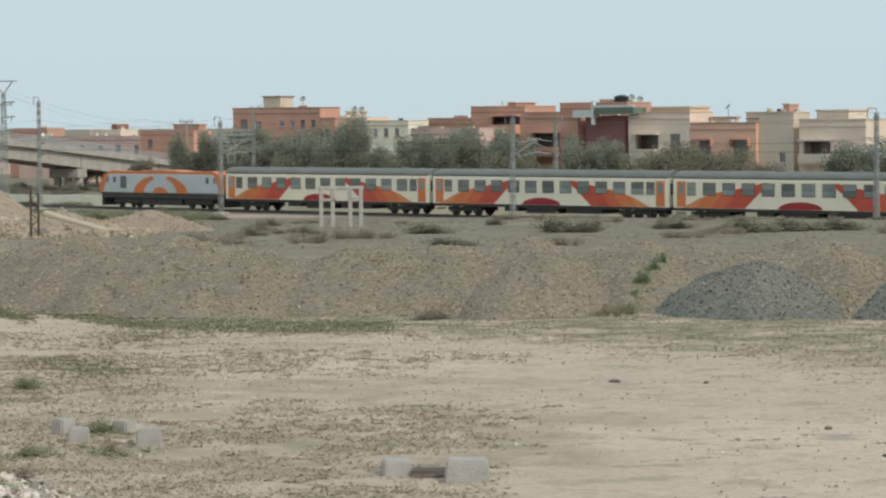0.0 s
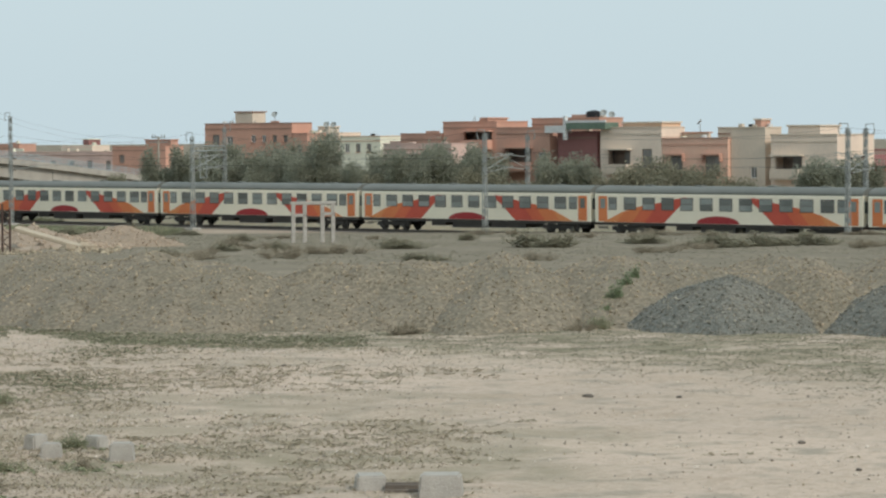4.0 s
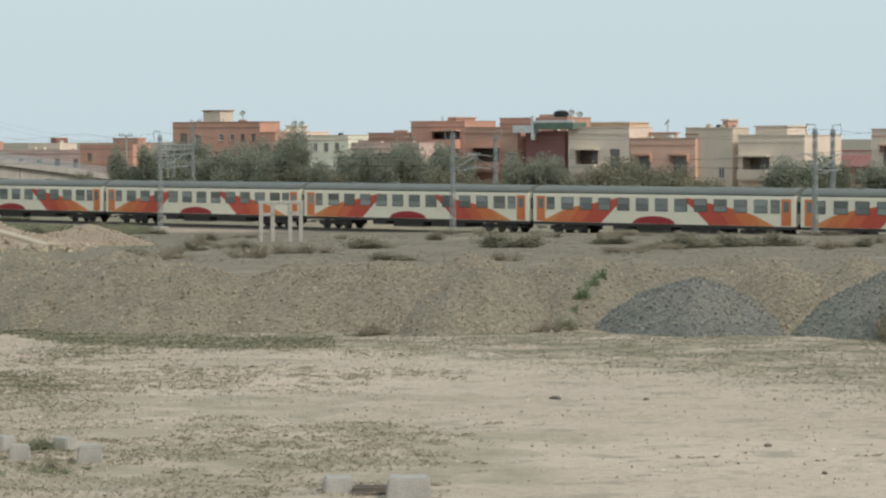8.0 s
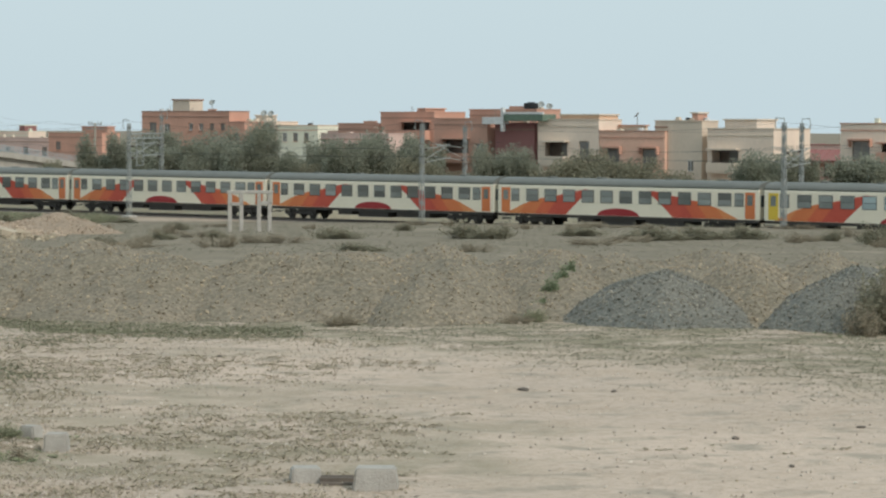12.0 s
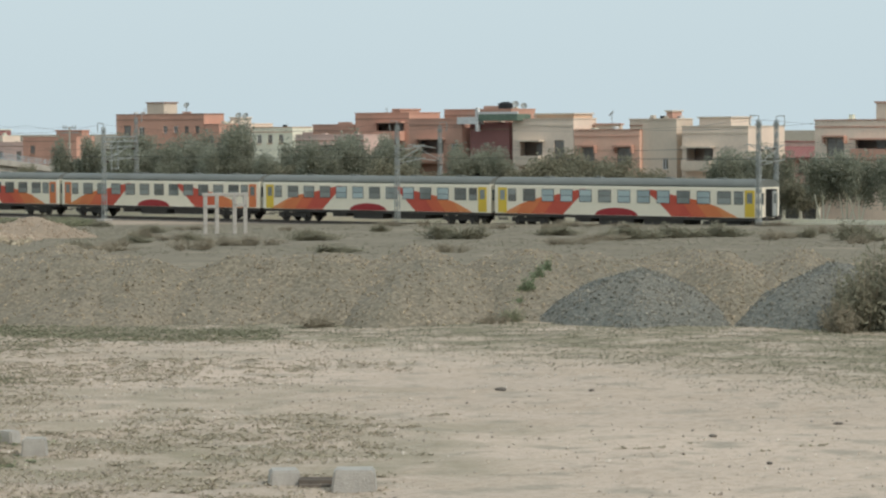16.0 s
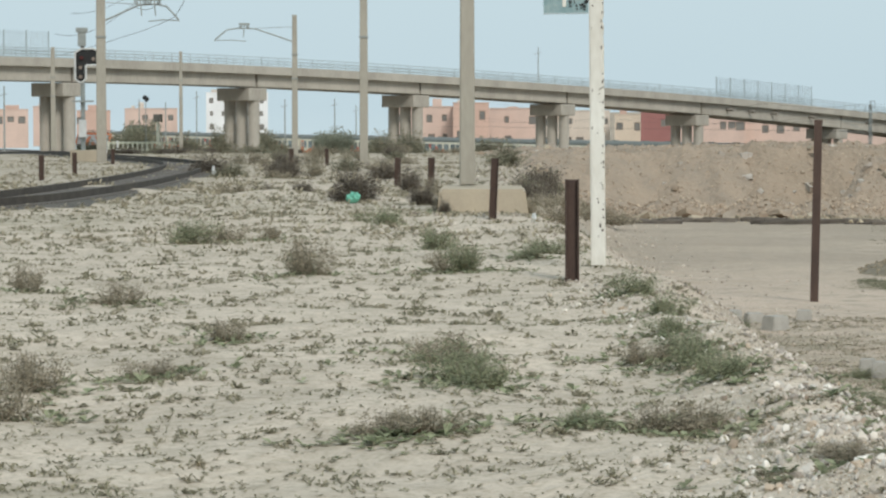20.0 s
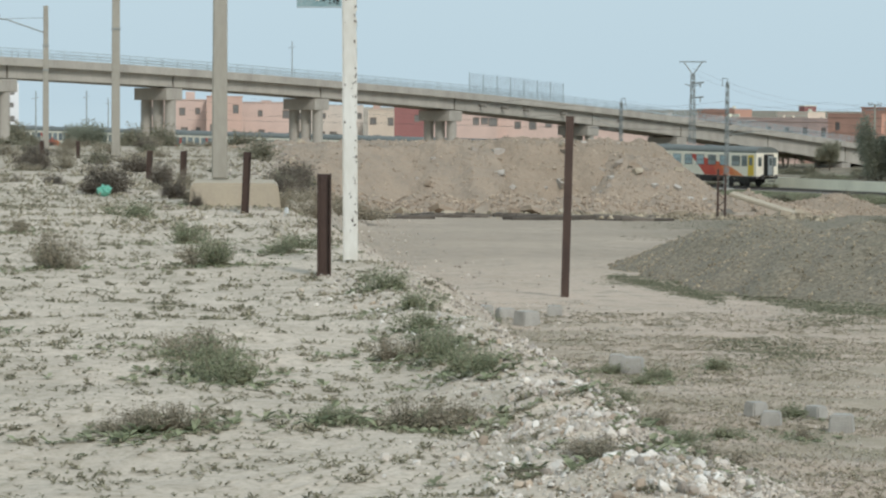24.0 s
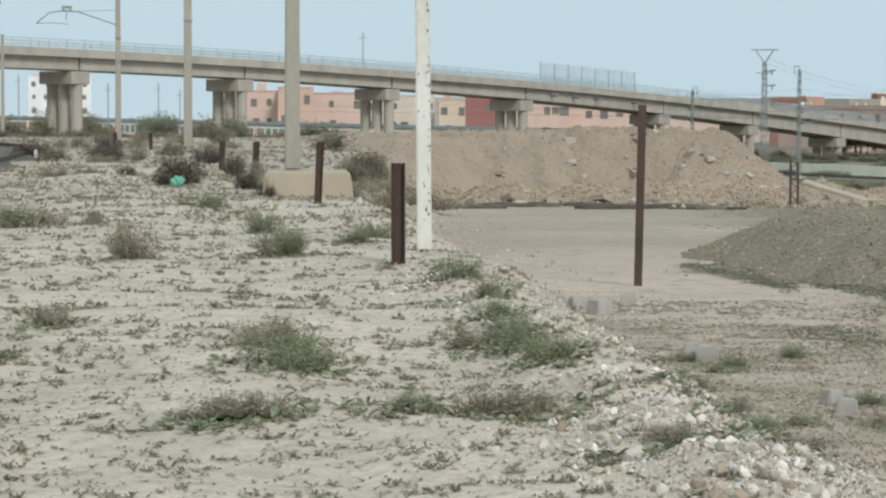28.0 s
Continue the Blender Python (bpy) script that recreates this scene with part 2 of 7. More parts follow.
def render_coat(name, base):
    base = tuple(min(0.85, c * 1.42) for c in base)
    return mat(name, base, tuple(c * 0.8 for c in base), 0.35, fine=5, bump=0.1, stretch=(1, 1, 0.4))


M_TERRACOTTA = render_coat("terracotta_render", (0.46, 0.258, 0.19))
M_BROWN = render_coat("brown_render", (0.43, 0.25, 0.187))
M_TAN = render_coat("tan_render", (0.50, 0.34, 0.235))
M_SALMON = render_coat("salmon_render", (0.55, 0.35, 0.262))
M_PINK = render_coat("pink_render", (0.52, 0.38, 0.325))
M_BEIGE = render_coat("beige_render", (0.60, 0.49, 0.395))
M_BUFF = render_coat("buff_render", (0.50, 0.42, 0.335))
M_PALE = render_coat("pale_render", (0.66, 0.58, 0.47))
M_DARKRED = render_coat("dark_red_render", (0.25, 0.115, 0.105))
M_CORNICE = render_coat("cornice_brown", (0.27, 0.165, 0.125))
M_WHITEWASH = render_coat("whitewash", (0.74, 0.73, 0.69))
# far walls: distance haze is mixed into these paler, greyer coats
M_FAR_PINK = render_coat("hazed_pink_render", (0.49, 0.37, 0.315))
M_FAR_TERRA = render_coat("hazed_terracotta_render", (0.47, 0.325, 0.265))
M_FAR_PALE = render_coat("hazed_pale_render", (0.50, 0.435, 0.37))
M_GREEN_SHEET = mat("green_sheet", (0.16, 0.22, 0.165), None, 2)
M_PLASTIC_BLACK = mat("black_plastic", (0.025, 0.027, 0.03), None, 2, rough=0.4)
M_LEAF = mat("grey_green_leaf", (0.308, 0.32, 0.243), (0.36, 0.362, 0.285), 0.3, fine=6, bump=0.0, islands=0.18, spec=0.1, leafy=0.58)
M_LEAF2 = mat("olive_leaf", (0.265, 0.255, 0.18), (0.32, 0.30, 0.22), 0.3, fine=6, bump=0.0, islands=0.18, spec=0.1, leafy=0.45)
M_BARK = mat("grey_bark", (0.17, 0.14, 0.11), None, 3)
M_BUSH_GREEN = mat("green_shrub", (0.255, 0.285, 0.175), (0.33, 0.33, 0.22), 2, fine=20, bump=0.0, islands=0.35, spec=0.1, leafy=0.35)
M_LUSH = mat("lush_leaf", (0.19, 0.25, 0.14), (0.25, 0.29, 0.18), 2, fine=20, bump=0.0, islands=0.3, spec=0.1, leafy=0.4)
M_BUSH_DRY = mat("dry_shrub", (0.38, 0.33, 0.25), (0.30, 0.265, 0.195), 2, fine=20, bump=0.0, islands=0.35, spec=0.1, leafy=0.35)
M_BUSH_DARK = mat("dark_shrub", (0.165, 0.14, 0.115), (0.21, 0.18, 0.145), 2, fine=20, bump=0.0, islands=0.3, spec=0.1, leafy=0.35)
M_WEED = mat("small_weed", (0.345, 0.305, 0.22), (0.26, 0.25, 0.175), 3, fine=20, bump=0.0, islands=0.4, spec=0.1, leafy=0.3)
M_FIELD_WEED = mat("field_weed", (0.43, 0.37, 0.28), (0.335, 0.305, 0.22), 3, fine=20, bump=0.0, islands=0.4, spec=0.1, leafy=0.3)
M_GRASS = mat("grey_green_grass", (0.26, 0.245, 0.18), (0.20, 0.20, 0.135), 1.0, fine=12, bump=0.0, islands=0.35, spec=0.1, leafy=0.3)
M_GRAVEL = mat("tan_gravel", (0.232, 0.192, 0.138), (0.172, 0.15, 0.107), 0.3, fine=5, bump=0.9, speckle=19, relief=0.06)
M_GRAVEL_GREY = mat("grey_gravel", (0.115, 0.121, 0.107), (0.18, 0.168, 0.135), 0.4, fine=9, bump=0.9, speckle=20, relief=0.06)
M_PEBBLE = mat("tan_pebble", (0.40, 0.33, 0.235), (0.235, 0.202, 0.145), 0.5, fine=9, islands=0.4, bump=0.0)
M_PEBBLE_GREY = mat("grey_pebble", (0.145, 0.15, 0.13), (0.265, 0.243, 0.195), 1.2, fine=9, islands=0.5, bump=0.0)
M_RUBBLE = mat("pale_rubble", (0.53, 0.48, 0.415), (0.33, 0.27, 0.215), 1.0, fine=12, islands=0.45, bump=0.3)
M_SPOIL = mat("red_spoil", (0.345, 0.268, 0.197), (0.272, 0.217, 0.16), 0.5, fine=3.0, bump=0.8, relief=0.2)
M_SPOIL_BROWN = mat("brown_spoil", (0.28, 0.23, 0.178), (0.37, 0.29, 0.215), 0.5, fine=3.0, bump=0.8, relief=0.2)
M_TIMBER = mat("old_timber", (0.085, 0.072, 0.06), (0.16, 0.135, 0.11), 2.0, fine=20, obj_random=0.4)
M_PLASTER = mat("broken_plaster", (0.60, 0.56, 0.50), (0.42, 0.35, 0.29), 3.0, fine=20, islands=0.3, bump=0.3)
M_SPOIL_STONE = mat("spoil_stone", (0.47, 0.385, 0.295), (0.34, 0.26, 0.19), 1.0, fine=9, islands=0.3, bump=0.3)
M_CHALK = mat("chalky_rubble", (0.70, 0.66, 0.60), (0.50, 0.44, 0.37), 2.0, fine=16, islands=0.3, bump=0.3)
M_VERGE = mat("verge_grass", (0.215, 0.22, 0.145), (0.27, 0.26, 0.18), 1.0, fine=12, bump=0.0, islands=0.3, spec=0.1, leafy=0.3)
M_PLASTIC_BAG = mat("green_plastic", (0.13, 0.42, 0.30), (0.2, 0.5, 0.38), 4, rough=0.4)
M_WHITE = mat("dull_white", (0.72, 0.72, 0.70), None, 4)
M_LAMP_RED = mat("signal_lens", (0.10, 0.03, 0.028), None, 4, rough=0.2)

# ---- building blocks ----
def add_box(bm, x0, x1, y0, y1, z0, z1, m=None):
    vs = [bm.verts.new((x, y, z)) for z in (z0, z1) for y in (y0, y1) for x in (x0, x1)]
    for f in ((0, 2, 3, 1), (4, 5, 7, 6), (0, 1, 5, 4), (2, 6, 7, 3), (0, 4, 6, 2), (1, 3, 7, 5)):
        bm.faces.new([vs[i] for i in f])
    if m is not None:
        for v in vs:
            v.co = m @ v.co
    return vs


def add_tube(bm, p, q, r0, r1=None, n=8):
    """A tapered rod from p to q."""
    r1 = r0 if r1 is None else r1
    p, q = Vector(p), Vector(q)
    m = (q - p).to_track_quat("Z", "Y").to_matrix()
    a = [bm.verts.new(p + m @ Vector((math.cos(i * math.tau / n) * r0, math.sin(i * math.tau / n) * r0, 0))) for i in range(n)]
    b = [bm.verts.new(q + m @ Vector((math.cos(i * math.tau / n) * r1, math.sin(i * math.tau / n) * r1, 0))) for i in range(n)]
    for i in range(n):
        bm.faces.new((a[i], a[(i + 1) % n], b[(i + 1) % n], b[i]))
    bm.faces.new(a[::-1])
    bm.faces.new(b)


def add_path(bm, pts, r, n=4):
    """One unbroken thin rod through pts."""
    rings = []
    for i, p in enumerate(pts):
        t = Vector(pts[min(i + 1, len(pts) - 1)]) - Vector(pts[max(i - 1, 0)])
        m = t.to_track_quat("Z", "Y").to_matrix()
        rings.append([bm.verts.new(Vector(p) + m @ Vector((math.cos(k * math.tau / n) * r, math.sin(k * math.tau / n) * r, 0))) for k in range(n)])
    for a, b in zip(rings[:-1], rings[1:]):
        for k in range(n):
            bm.faces.new((a[k], a[(k + 1) % n], b[(k + 1) % n], b[k]))
    bm.faces.new(rings[0][::-1])
    bm.faces.new(rings[-1])


def add_prism(bm, pts, y0, y1):
    """A plate with the outline pts (x, z), from y0 to y1."""
    a = [bm.verts.new((x, y0, z)) for x, z in pts]
    b = [bm.verts.new((x, y1, z)) for x, z in pts]
    n = len(pts)
    bm.faces.new(a)
    bm.faces.new(b[::-1])
    for i in range(n):
        bm.faces.new((a[i], b[i], b[(i + 1) % n], a[(i + 1) % n]))


def mesh_of(name, bm, material, smooth=False):
    bmesh.ops.recalc_face_normals(bm, faces=bm.faces)
    me = bpy.data.meshes.new(name)
    bm.to_mesh(me)
    bm.free()
    me.materials.append(material)
    if smooth:
        me.shade_smooth()
    return me


def part(name, bm, material, parent=None, label="", smooth=False):
    ob = new(name, mesh_of(name, bm, material, smooth) if isinstance(bm, bmesh.types.BMesh) else bm)
    ob.parent = parent
    if label:
        ob["label"] = label
    return ob


def boxes(name, spans, material, parent=None, label="", bevel=0.0):
    bm = bmesh.new()
    for s in spans:
        add_box(bm, *s)
    if bevel:
        bmesh.ops.bevel(bm, geom=list(bm.edges), offset=bevel, segments=1, affect="EDGES")
    return part(name, bm, material, parent, label)


def thing(name, m, label, category, group="", kind=""):
    ob = new(name)
    ob.empty_display_size = 0.3
    ob.matrix_basis = m
    return tagged(ob, label, category, group, kind)


def lattice(x, y, seed):
    h = np.sin(x * 127.1 + y * 311.7 + seed * 74.7) * 43758.5453
    return h - np.floor(h)


def vnoise(x, y, scale, seed=0, octaves=3):
    """Smooth value noise on arrays, about -1 to 1."""
    x, y = np.asarray(x, float) / scale, np.asarray(y, float) / scale
    out, amp, tot = 0.0, 1.0, 0.0
    for o in range(octaves):
        xi, yi = np.floor(x), np.floor(y)
        fx, fy = x - xi, y - yi
        fx, fy = fx * fx * (3 - 2 * fx), fy * fy * (3 - 2 * fy)
        a, b = lattice(xi, yi, seed + o), lattice(xi + 1, yi, seed + o)
        c, d = lattice(xi, yi + 1, seed + o), lattice(xi + 1, yi + 1, seed + o)
        out = out + amp * ((a + (b - a) * fx) * (1 - fy) + (c + (d - c) * fx) * fy)
        tot += amp
        amp *= 0.5
        x, y = x * 2.03, y * 2.03
    return out / tot * 2 - 1


def smooth_step(a, b, x):
    t = np.clip((x - a) / (b - a), 0, 1)
    return t * t * (3 - 2 * t)


# The plan: the eye stands over the origin; places go by azimuth (degrees, clockwise from +y) and distance.
CREST_D = (3, 9, 11, 14.4, 20, 26, 40, 70, 150, 400)
CREST_A = (-3, -21.7, -23.1, -25.2, -27.8, -29.0, -30.9, -31.4, -31.6, -31.6)


def bank_top(d):
    """Level of the railway bank below the eye, d metres off."""
    return -(1.3 + 0.0095 * d) - 0.0095 * np.maximum(d - 178, 0)


def land(x, y):
    """Height of the ground: railway bank to the west, low field to the east, flat town beyond."""
    x, y = np.asarray(x, float), np.asarray(y, float)
    d = np.hypot(x, y)
    az = np.degrees(np.arctan2(x, y))
    bank = bank_top(d)
    bank = bank + (np.minimum(bank * 0 - 8.4, bank) - bank) * smooth_step(268, 300, d)
    low = np.maximum(-(2.37 + 0.0252 * d), -8.42)
    q = np.radians(az - np.interp(d, CREST_D, CREST_A)) * d
    width = np.interp(d, (0, 20, 60, 150), (1.8, 2.2, 3.2, 6.0))
    t = smooth_step(-0.15, 1.0, q / width + 0.12 * vnoise(x, y, 1.2, 5))
    t = np.where(az > 90, 1 - smooth_step(100, 160, az), t) * smooth_step(1.5, 6, d)
    h = bank + (low - bank) * t
    near = 1 - smooth_step(120, 220, d)
    ridge = 0.13 * np.exp(-((q + 0.38) / 0.34) ** 2) * (1 - smooth_step(16, 26, d)) * smooth_step(4.5, 7, d) * (0.7 + 0.6 * vnoise(x, y, 0.5, 6)) * (az < 90)
    lumps = ridge + 0.05 * vnoise(x, y, 2.2, 1) * (1 - t) + 0.03 * vnoise(x, y, 0.6, 2) * (1 - t) + 0.24 * np.clip(vnoise(x, y, 3.5, 8) - 0.25, 0, 1) * (1 - t) + 0.06 * vnoise(x, y, 6, 3) * t + 0.035 * vnoise(x, y, 0.7, 4) * t
    return EYE_Z + h + lumps * near


def polar(az, d, lift=0.0):
    x, y = d * math.sin(radians(az)), d * math.cos(radians(az))
    return Vector((x, y, float(land(x, y)) + lift))


# The far railway runs straight; s counts along the way the train goes, w away from the near side.
LINE_O, LINE_E, LINE_N = Vector((-62.83, 234.48)), Vector((-0.8738, 0.4863)), Vector((0.4863, 0.8738))
RAIL_Z = EYE_Z - 8.16
TRACK_W = 1.41


def line_at(s, w, z=RAIL_Z):
    p = LINE_O + LINE_E * s + LINE_N * w
    return Vector((p.x, p.y, z))


TOWN_TURN = Matrix.Rotation(math.atan2(-LINE_E.y, -LINE_E.x), 4, "Z")  # x runs against s, y away from the track


def town(s, w, z):
    return Matrix.Translation(line_at(s, w, z)) @ TOWN_TURN

# ---- ground ----
def build_ground():
    az = np.radians(np.concatenate([np.arange(-180, -48, 4.0), np.arange(-48, 3, 0.125), np.arange(3, 180, 4.0)]))
    d = np.concatenate([[0.4, 1, 2, 3, 4.5, 6], 7 * 1.0065 ** np.arange(0, 270), 40.5 * 1.0125 ** np.arange(0, 162), [335, 380, 450, 600, 900, 1500, 2600, 4500]])
    A, D = np.meshgrid(az, d)
    x, y = D * np.sin(A), D * np.cos(A)
    z = land(x, y)
    n, k = len(az), len(d)
    co = np.stack([x, y, z], -1).reshape(-1, 3)
    i, j = np.meshgrid(np.arange(k - 1), np.arange(n))
    a, b = i * n + j, i * n + (j + 1) % n
    quads = np.stack([a, b, b + n, a + n], -1).reshape(-1, 4)
    centre = len(co)
    co = np.vstack([co, [[0, 0, float(land(0.01, 0.01))]]])
    faces = quads[:, ::-1].tolist() + [(int(t), int((t + 1) % n), centre) for t in range(n)]
    me = bpy.data.meshes.new("ground")
    me.from_pydata(co.tolist(), [], faces)
    deg, dist = np.degrees(np.arctan2(co[:, 0], co[:, 1])), np.hypot(co[:, 0], co[:, 1])
    q = np.radians(deg - np.interp(dist, CREST_D, CREST_A)) * dist
    sand = np.where(deg > 90, smooth_step(100, 160, deg), 1 - smooth_step(-0.5, 1.2, q))
    # low scrub: before and behind the gravel heaps, round the blocks, in the far strip
    wob = vnoise(co[:, 0], co[:, 1], 7, 11)
    band = smooth_step(38.5, 44.5, dist + 3 * wob + 0.87 * (deg + 11.5)) * (1 - smooth_step(110, 130, dist)) * smooth_step(-22.5, -20, deg)
    far = smooth_step(95, 120, dist) * (1 - smooth_step(232, 240, dist)) * smooth_step(-25, -20, deg)
    near = smooth_step(21, 24, dist) * (1 - smooth_step(26, 30, dist + 3 * wob)) * smooth_step(-24, -20, deg) * (1 - smooth_step(-12, -7, deg)) * 0.85
    patch = smooth_step(0.25, 0.5, vnoise(co[:, 0], co[:, 1], 9, 21)) * (dist < 45) * 0.5
    line_n = (co[:, 0] - LINE_O.x) * LINE_N.x + (co[:, 1] - LINE_O.y) * LINE_N.y
    verge = (np.abs(line_n + 7) < 4) * (deg < -18) * 1.0
    scrub = np.clip(np.maximum.reduce([0.92 * band, 0.9 * far, near, patch * (1 - sand), 0.4 * sand * smooth_step(0.0, 0.5, wob), verge]), 0, 1)
    dark = np.clip(smooth_step(62, 76, dist) * (1 - smooth_step(236, 244, dist)) * smooth_step(-24, -20, deg) * 1.0 + smooth_step(246, 262, dist) * smooth_step(-27, -24, deg) * 0.9 + 0.35 * smooth_step(55, 80, dist), 0, 1)
    stone = smooth_step(0.1, 0.8, q) * (1 - smooth_step(1.6, 3.0, q)) * (dist < 60) * 0.5
    for name, v in (("sand", sand), ("scrub", scrub), ("dark", dark), ("stone", stone)):
        at = me.attributes.new(name, "FLOAT", "POINT")
        at.data.foreach_set("value", v.astype(np.float32))
    me.materials.append(M_GROUND)
    me.shade_smooth()
    return tagged(new("ground", me), "pale sandy ground with bare earth and patches of scrub", "ground", kind="structure")


build_ground()


def scatter(name, points, size, material, label, category, shape="stone", seed=1, lift=0.3, parent=None, stand=1.0):
    """Many small stones or leaf tufts as one mesh. points: n x 3; size: n."""
    r = np.random.RandomState(seed)
    n = len(points)
    if shape in ("stone", "rock"):
        if shape == "stone":
            base = np.array([(1, 0, 0), (-1, 0, 0), (0, 1, 0), (0, -1, 0), (0, 0, 1), (0, 0, -1)], float)
            tri = np.array([(0, 2, 4), (2, 1, 4), (1, 3, 4), (3, 0, 4), (2, 0, 5), (1, 2, 5), (3, 1, 5), (0, 3, 5)])
        else:
            g = 0.618
            base = np.array([(-g, 1, 0), (g, 1, 0), (-g, -1, 0), (g, -1, 0), (0, -g, 1), (0, g, 1), (0, -g, -1), (0, g, -1), (1, 0, -g), (1, 0, g), (-1, 0, -g), (-1, 0, g)]) / 1.17
            tri = np.array([(0, 11, 5), (0, 5, 1), (0, 1, 7), (0, 7, 10), (0, 10, 11), (1, 5, 9), (5, 11, 4), (11, 10, 2), (10, 7, 6), (7, 1, 8), (3, 9, 4), (3, 4, 2), (3, 2, 6), (3, 6, 8), (3, 8, 9), (4, 9, 5), (2, 4, 11), (6, 2, 10), (8, 6, 7), (9, 8, 1)])
        k0 = len(base)
        v = base[None] * (0.65 + 0.7 * r.rand(n, k0, 1)) * size[:, None, None] * 0.5
        v = v * np.stack([np.ones(n), 0.55 + 0.5 * r.rand(n), 0.4 + 0.5 * r.rand(n)], -1)[:, None, :]
        q = r.randn(n, 4)
        q /= np.linalg.norm(q, axis=1)[:, None]
        w, x, y, z = q.T
        rot = np.stack([1 - 2 * (y * y + z * z), 2 * (x * y - z * w), 2 * (x * z + y * w), 2 * (x * y + z * w), 1 - 2 * (x * x + z * z), 2 * (y * z - x * w), 2 * (x * z - y * w), 2 * (y * z + x * w), 1 - 2 * (x * x + y * y)], -1).reshape(n, 3, 3)
        v = np.einsum("nij,nkj->nki", rot, v)
    else:  # a flat rosette of five pointed leaves
        blades = 5
        v = np.zeros((n, blades * 4, 3))
        tri = []
        for b in range(blades):
            a = b * math.tau / blades + r.rand(n) * 0.9
            tilt = 0.08 + 0.75 * r.rand(n) ** 2
            reach = 0.6 + 0.8 * r.rand(n)
            wid = 0.26 + 0.18 * r.rand(n)
            dirx, diry = np.cos(a), np.sin(a)
            for c, (u, h, s) in enumerate(((0, 0, 0), (0.55, 0.7, 1), (1.0, 0.8, 0), (0.55, 0.7, -1))):
                v[:, b * 4 + c, 0] = (dirx * u * reach - diry * s * wid) * size
                v[:, b * 4 + c, 1] = (diry * u * reach + dirx * s * wid) * size
                v[:, b * 4 + c, 2] = (h * tilt * reach * stand + 0.12) * size
            tri += [(b * 4, b * 4 + 1, b * 4 + 2), (b * 4, b * 4 + 2, b * 4 + 3)]
        tri = np.array(tri)
        lift = 0.0
    ang = r.rand(n) * math.tau
    c, s = np.cos(ang)[:, None], np.sin(ang)[:, None]
    x, y = v[:, :, 0] * c - v[:, :, 1] * s, v[:, :, 0] * s + v[:, :, 1] * c
    v = np.stack([x, y, v[:, :, 2]], -1) + np.asarray(points)[:, None, :]
    v[:, :, 2] += (size * lift)[:, None] * 0.5
    k = v.shape[1]
    f = (tri[None] + (np.arange(n) * k)[:, None, None]).reshape(-1, 3)
    me = bpy.data.meshes.new(name)
    me.from_pydata(v.reshape(-1, 3).tolist(), [], f.tolist())
    me.materials.append(material)
    ob = new(name, me)
    if parent:
        ob.parent = parent
        return tagged(ob, label, kind="stuff")
    return tagged(ob, label, category, kind="stuff")


# ---- far railway: ballast, sleepers, rails ----
def sweep(name, profile, s0, s1, w0, z0, material, label="", parent=None):
    """A profile (w, z) carried along the far line from s0 to s1."""
    bm = bmesh.new()
    a = [bm.verts.new(line_at(s0, w0 + w, z0 + z)) for w, z in profile]
    b = [bm.verts.new(line_at(s1, w0 + w, z0 + z)) for w, z in profile]
    n = len(profile)
    for i in range(n):
        bm.faces.new((a[i], a[(i + 1) % n], b[(i + 1) % n], b[i]))
    bm.faces.new(a)
    bm.faces.new(b[::-1])
    return part(name, bm, material, parent, label)


far_track = thing("railway_track", Matrix(), "straight railway track with steel rails on brown ballast", "railway track", "railway tracks", "structure")
sweep("ballast_bed", [(-3.4, -0.9), (-2.0, -0.2), (2.0, -0.2), (3.4, -0.9)], -160, 620, TRACK_W, RAIL_Z, M_BALLAST, "", far_track)
for w in (-0.75, 0.75):
    sweep("rail", [(-0.035, -0.17), (-0.035, 0), (0.035, 0), (0.035, -0.17)], -160, 620, TRACK_W + w, RAIL_Z, M_RAIL, "", far_track)
sleeper_mesh = None
for i in range(240):
    if sleeper_mesh is None:
        bm = bmesh.new()
        add_box(bm, -0.13, 0.13, -1.25, 1.25, -0.3, -0.165)
        sleeper_mesh = mesh_of("sleeper", bm, M_SLEEPER)
    sl = part("sleeper", sleeper_mesh, None, far_track)
    sl.matrix_basis = town(-70 + i * 0.6, TRACK_W, RAIL_Z)
low_wall = sweep("boundary_wall", [(-0.12, -0.7), (-0.12, 1.15), (0.12, 1.15), (0.12, -0.7)], -160, 200, 7.5, RAIL_Z - 0.35, M_PALE)
tagged(low_wall, "low pale concrete wall along the far side of the track", "wall", kind="structure")

# ---- near railway, curving off to the left ----
NEAR_A = (-54, -46, -42.5, -41.25, -40.07, -39.25, -38.66, -38.36, -38.42, -38.89, -39.83, -40.66, -44.0)
NEAR_D = (33, 41, 48.5, 53.6, 61.6, 71.5, 82.7, 96.2, 107.9, 120, 138.8, 155, 270)


def near_line(u):
    """A point of the near railway, u from 0 to 1, smoothed."""
    k = np.arange(len(NEAR_A))
    g = np.linspace(0, len(k) - 1, 181)
    a, d = np.interp(g, k, NEAR_A), np.interp(g, k, NEAR_D)
    ker = np.ones(15) / 15
    a, d = (np.convolve(np.pad(v, 7, mode="edge"), ker, mode="valid") for v in (a, d))
    gi = u * (len(k) - 1)
    a, d = np.interp(gi, g, a), np.interp(gi, g, d)
    return Vector((d * math.sin(radians(a)), d * math.cos(radians(a)), 0))


def near_frame(u):
    p, q = near_line(max(0, u - 0.004)), near_line(min(1, u + 0.004))
    t = (q - p).normalized()
    c = near_line(u)
    return c, t, Vector((t.y, -t.x, 0))


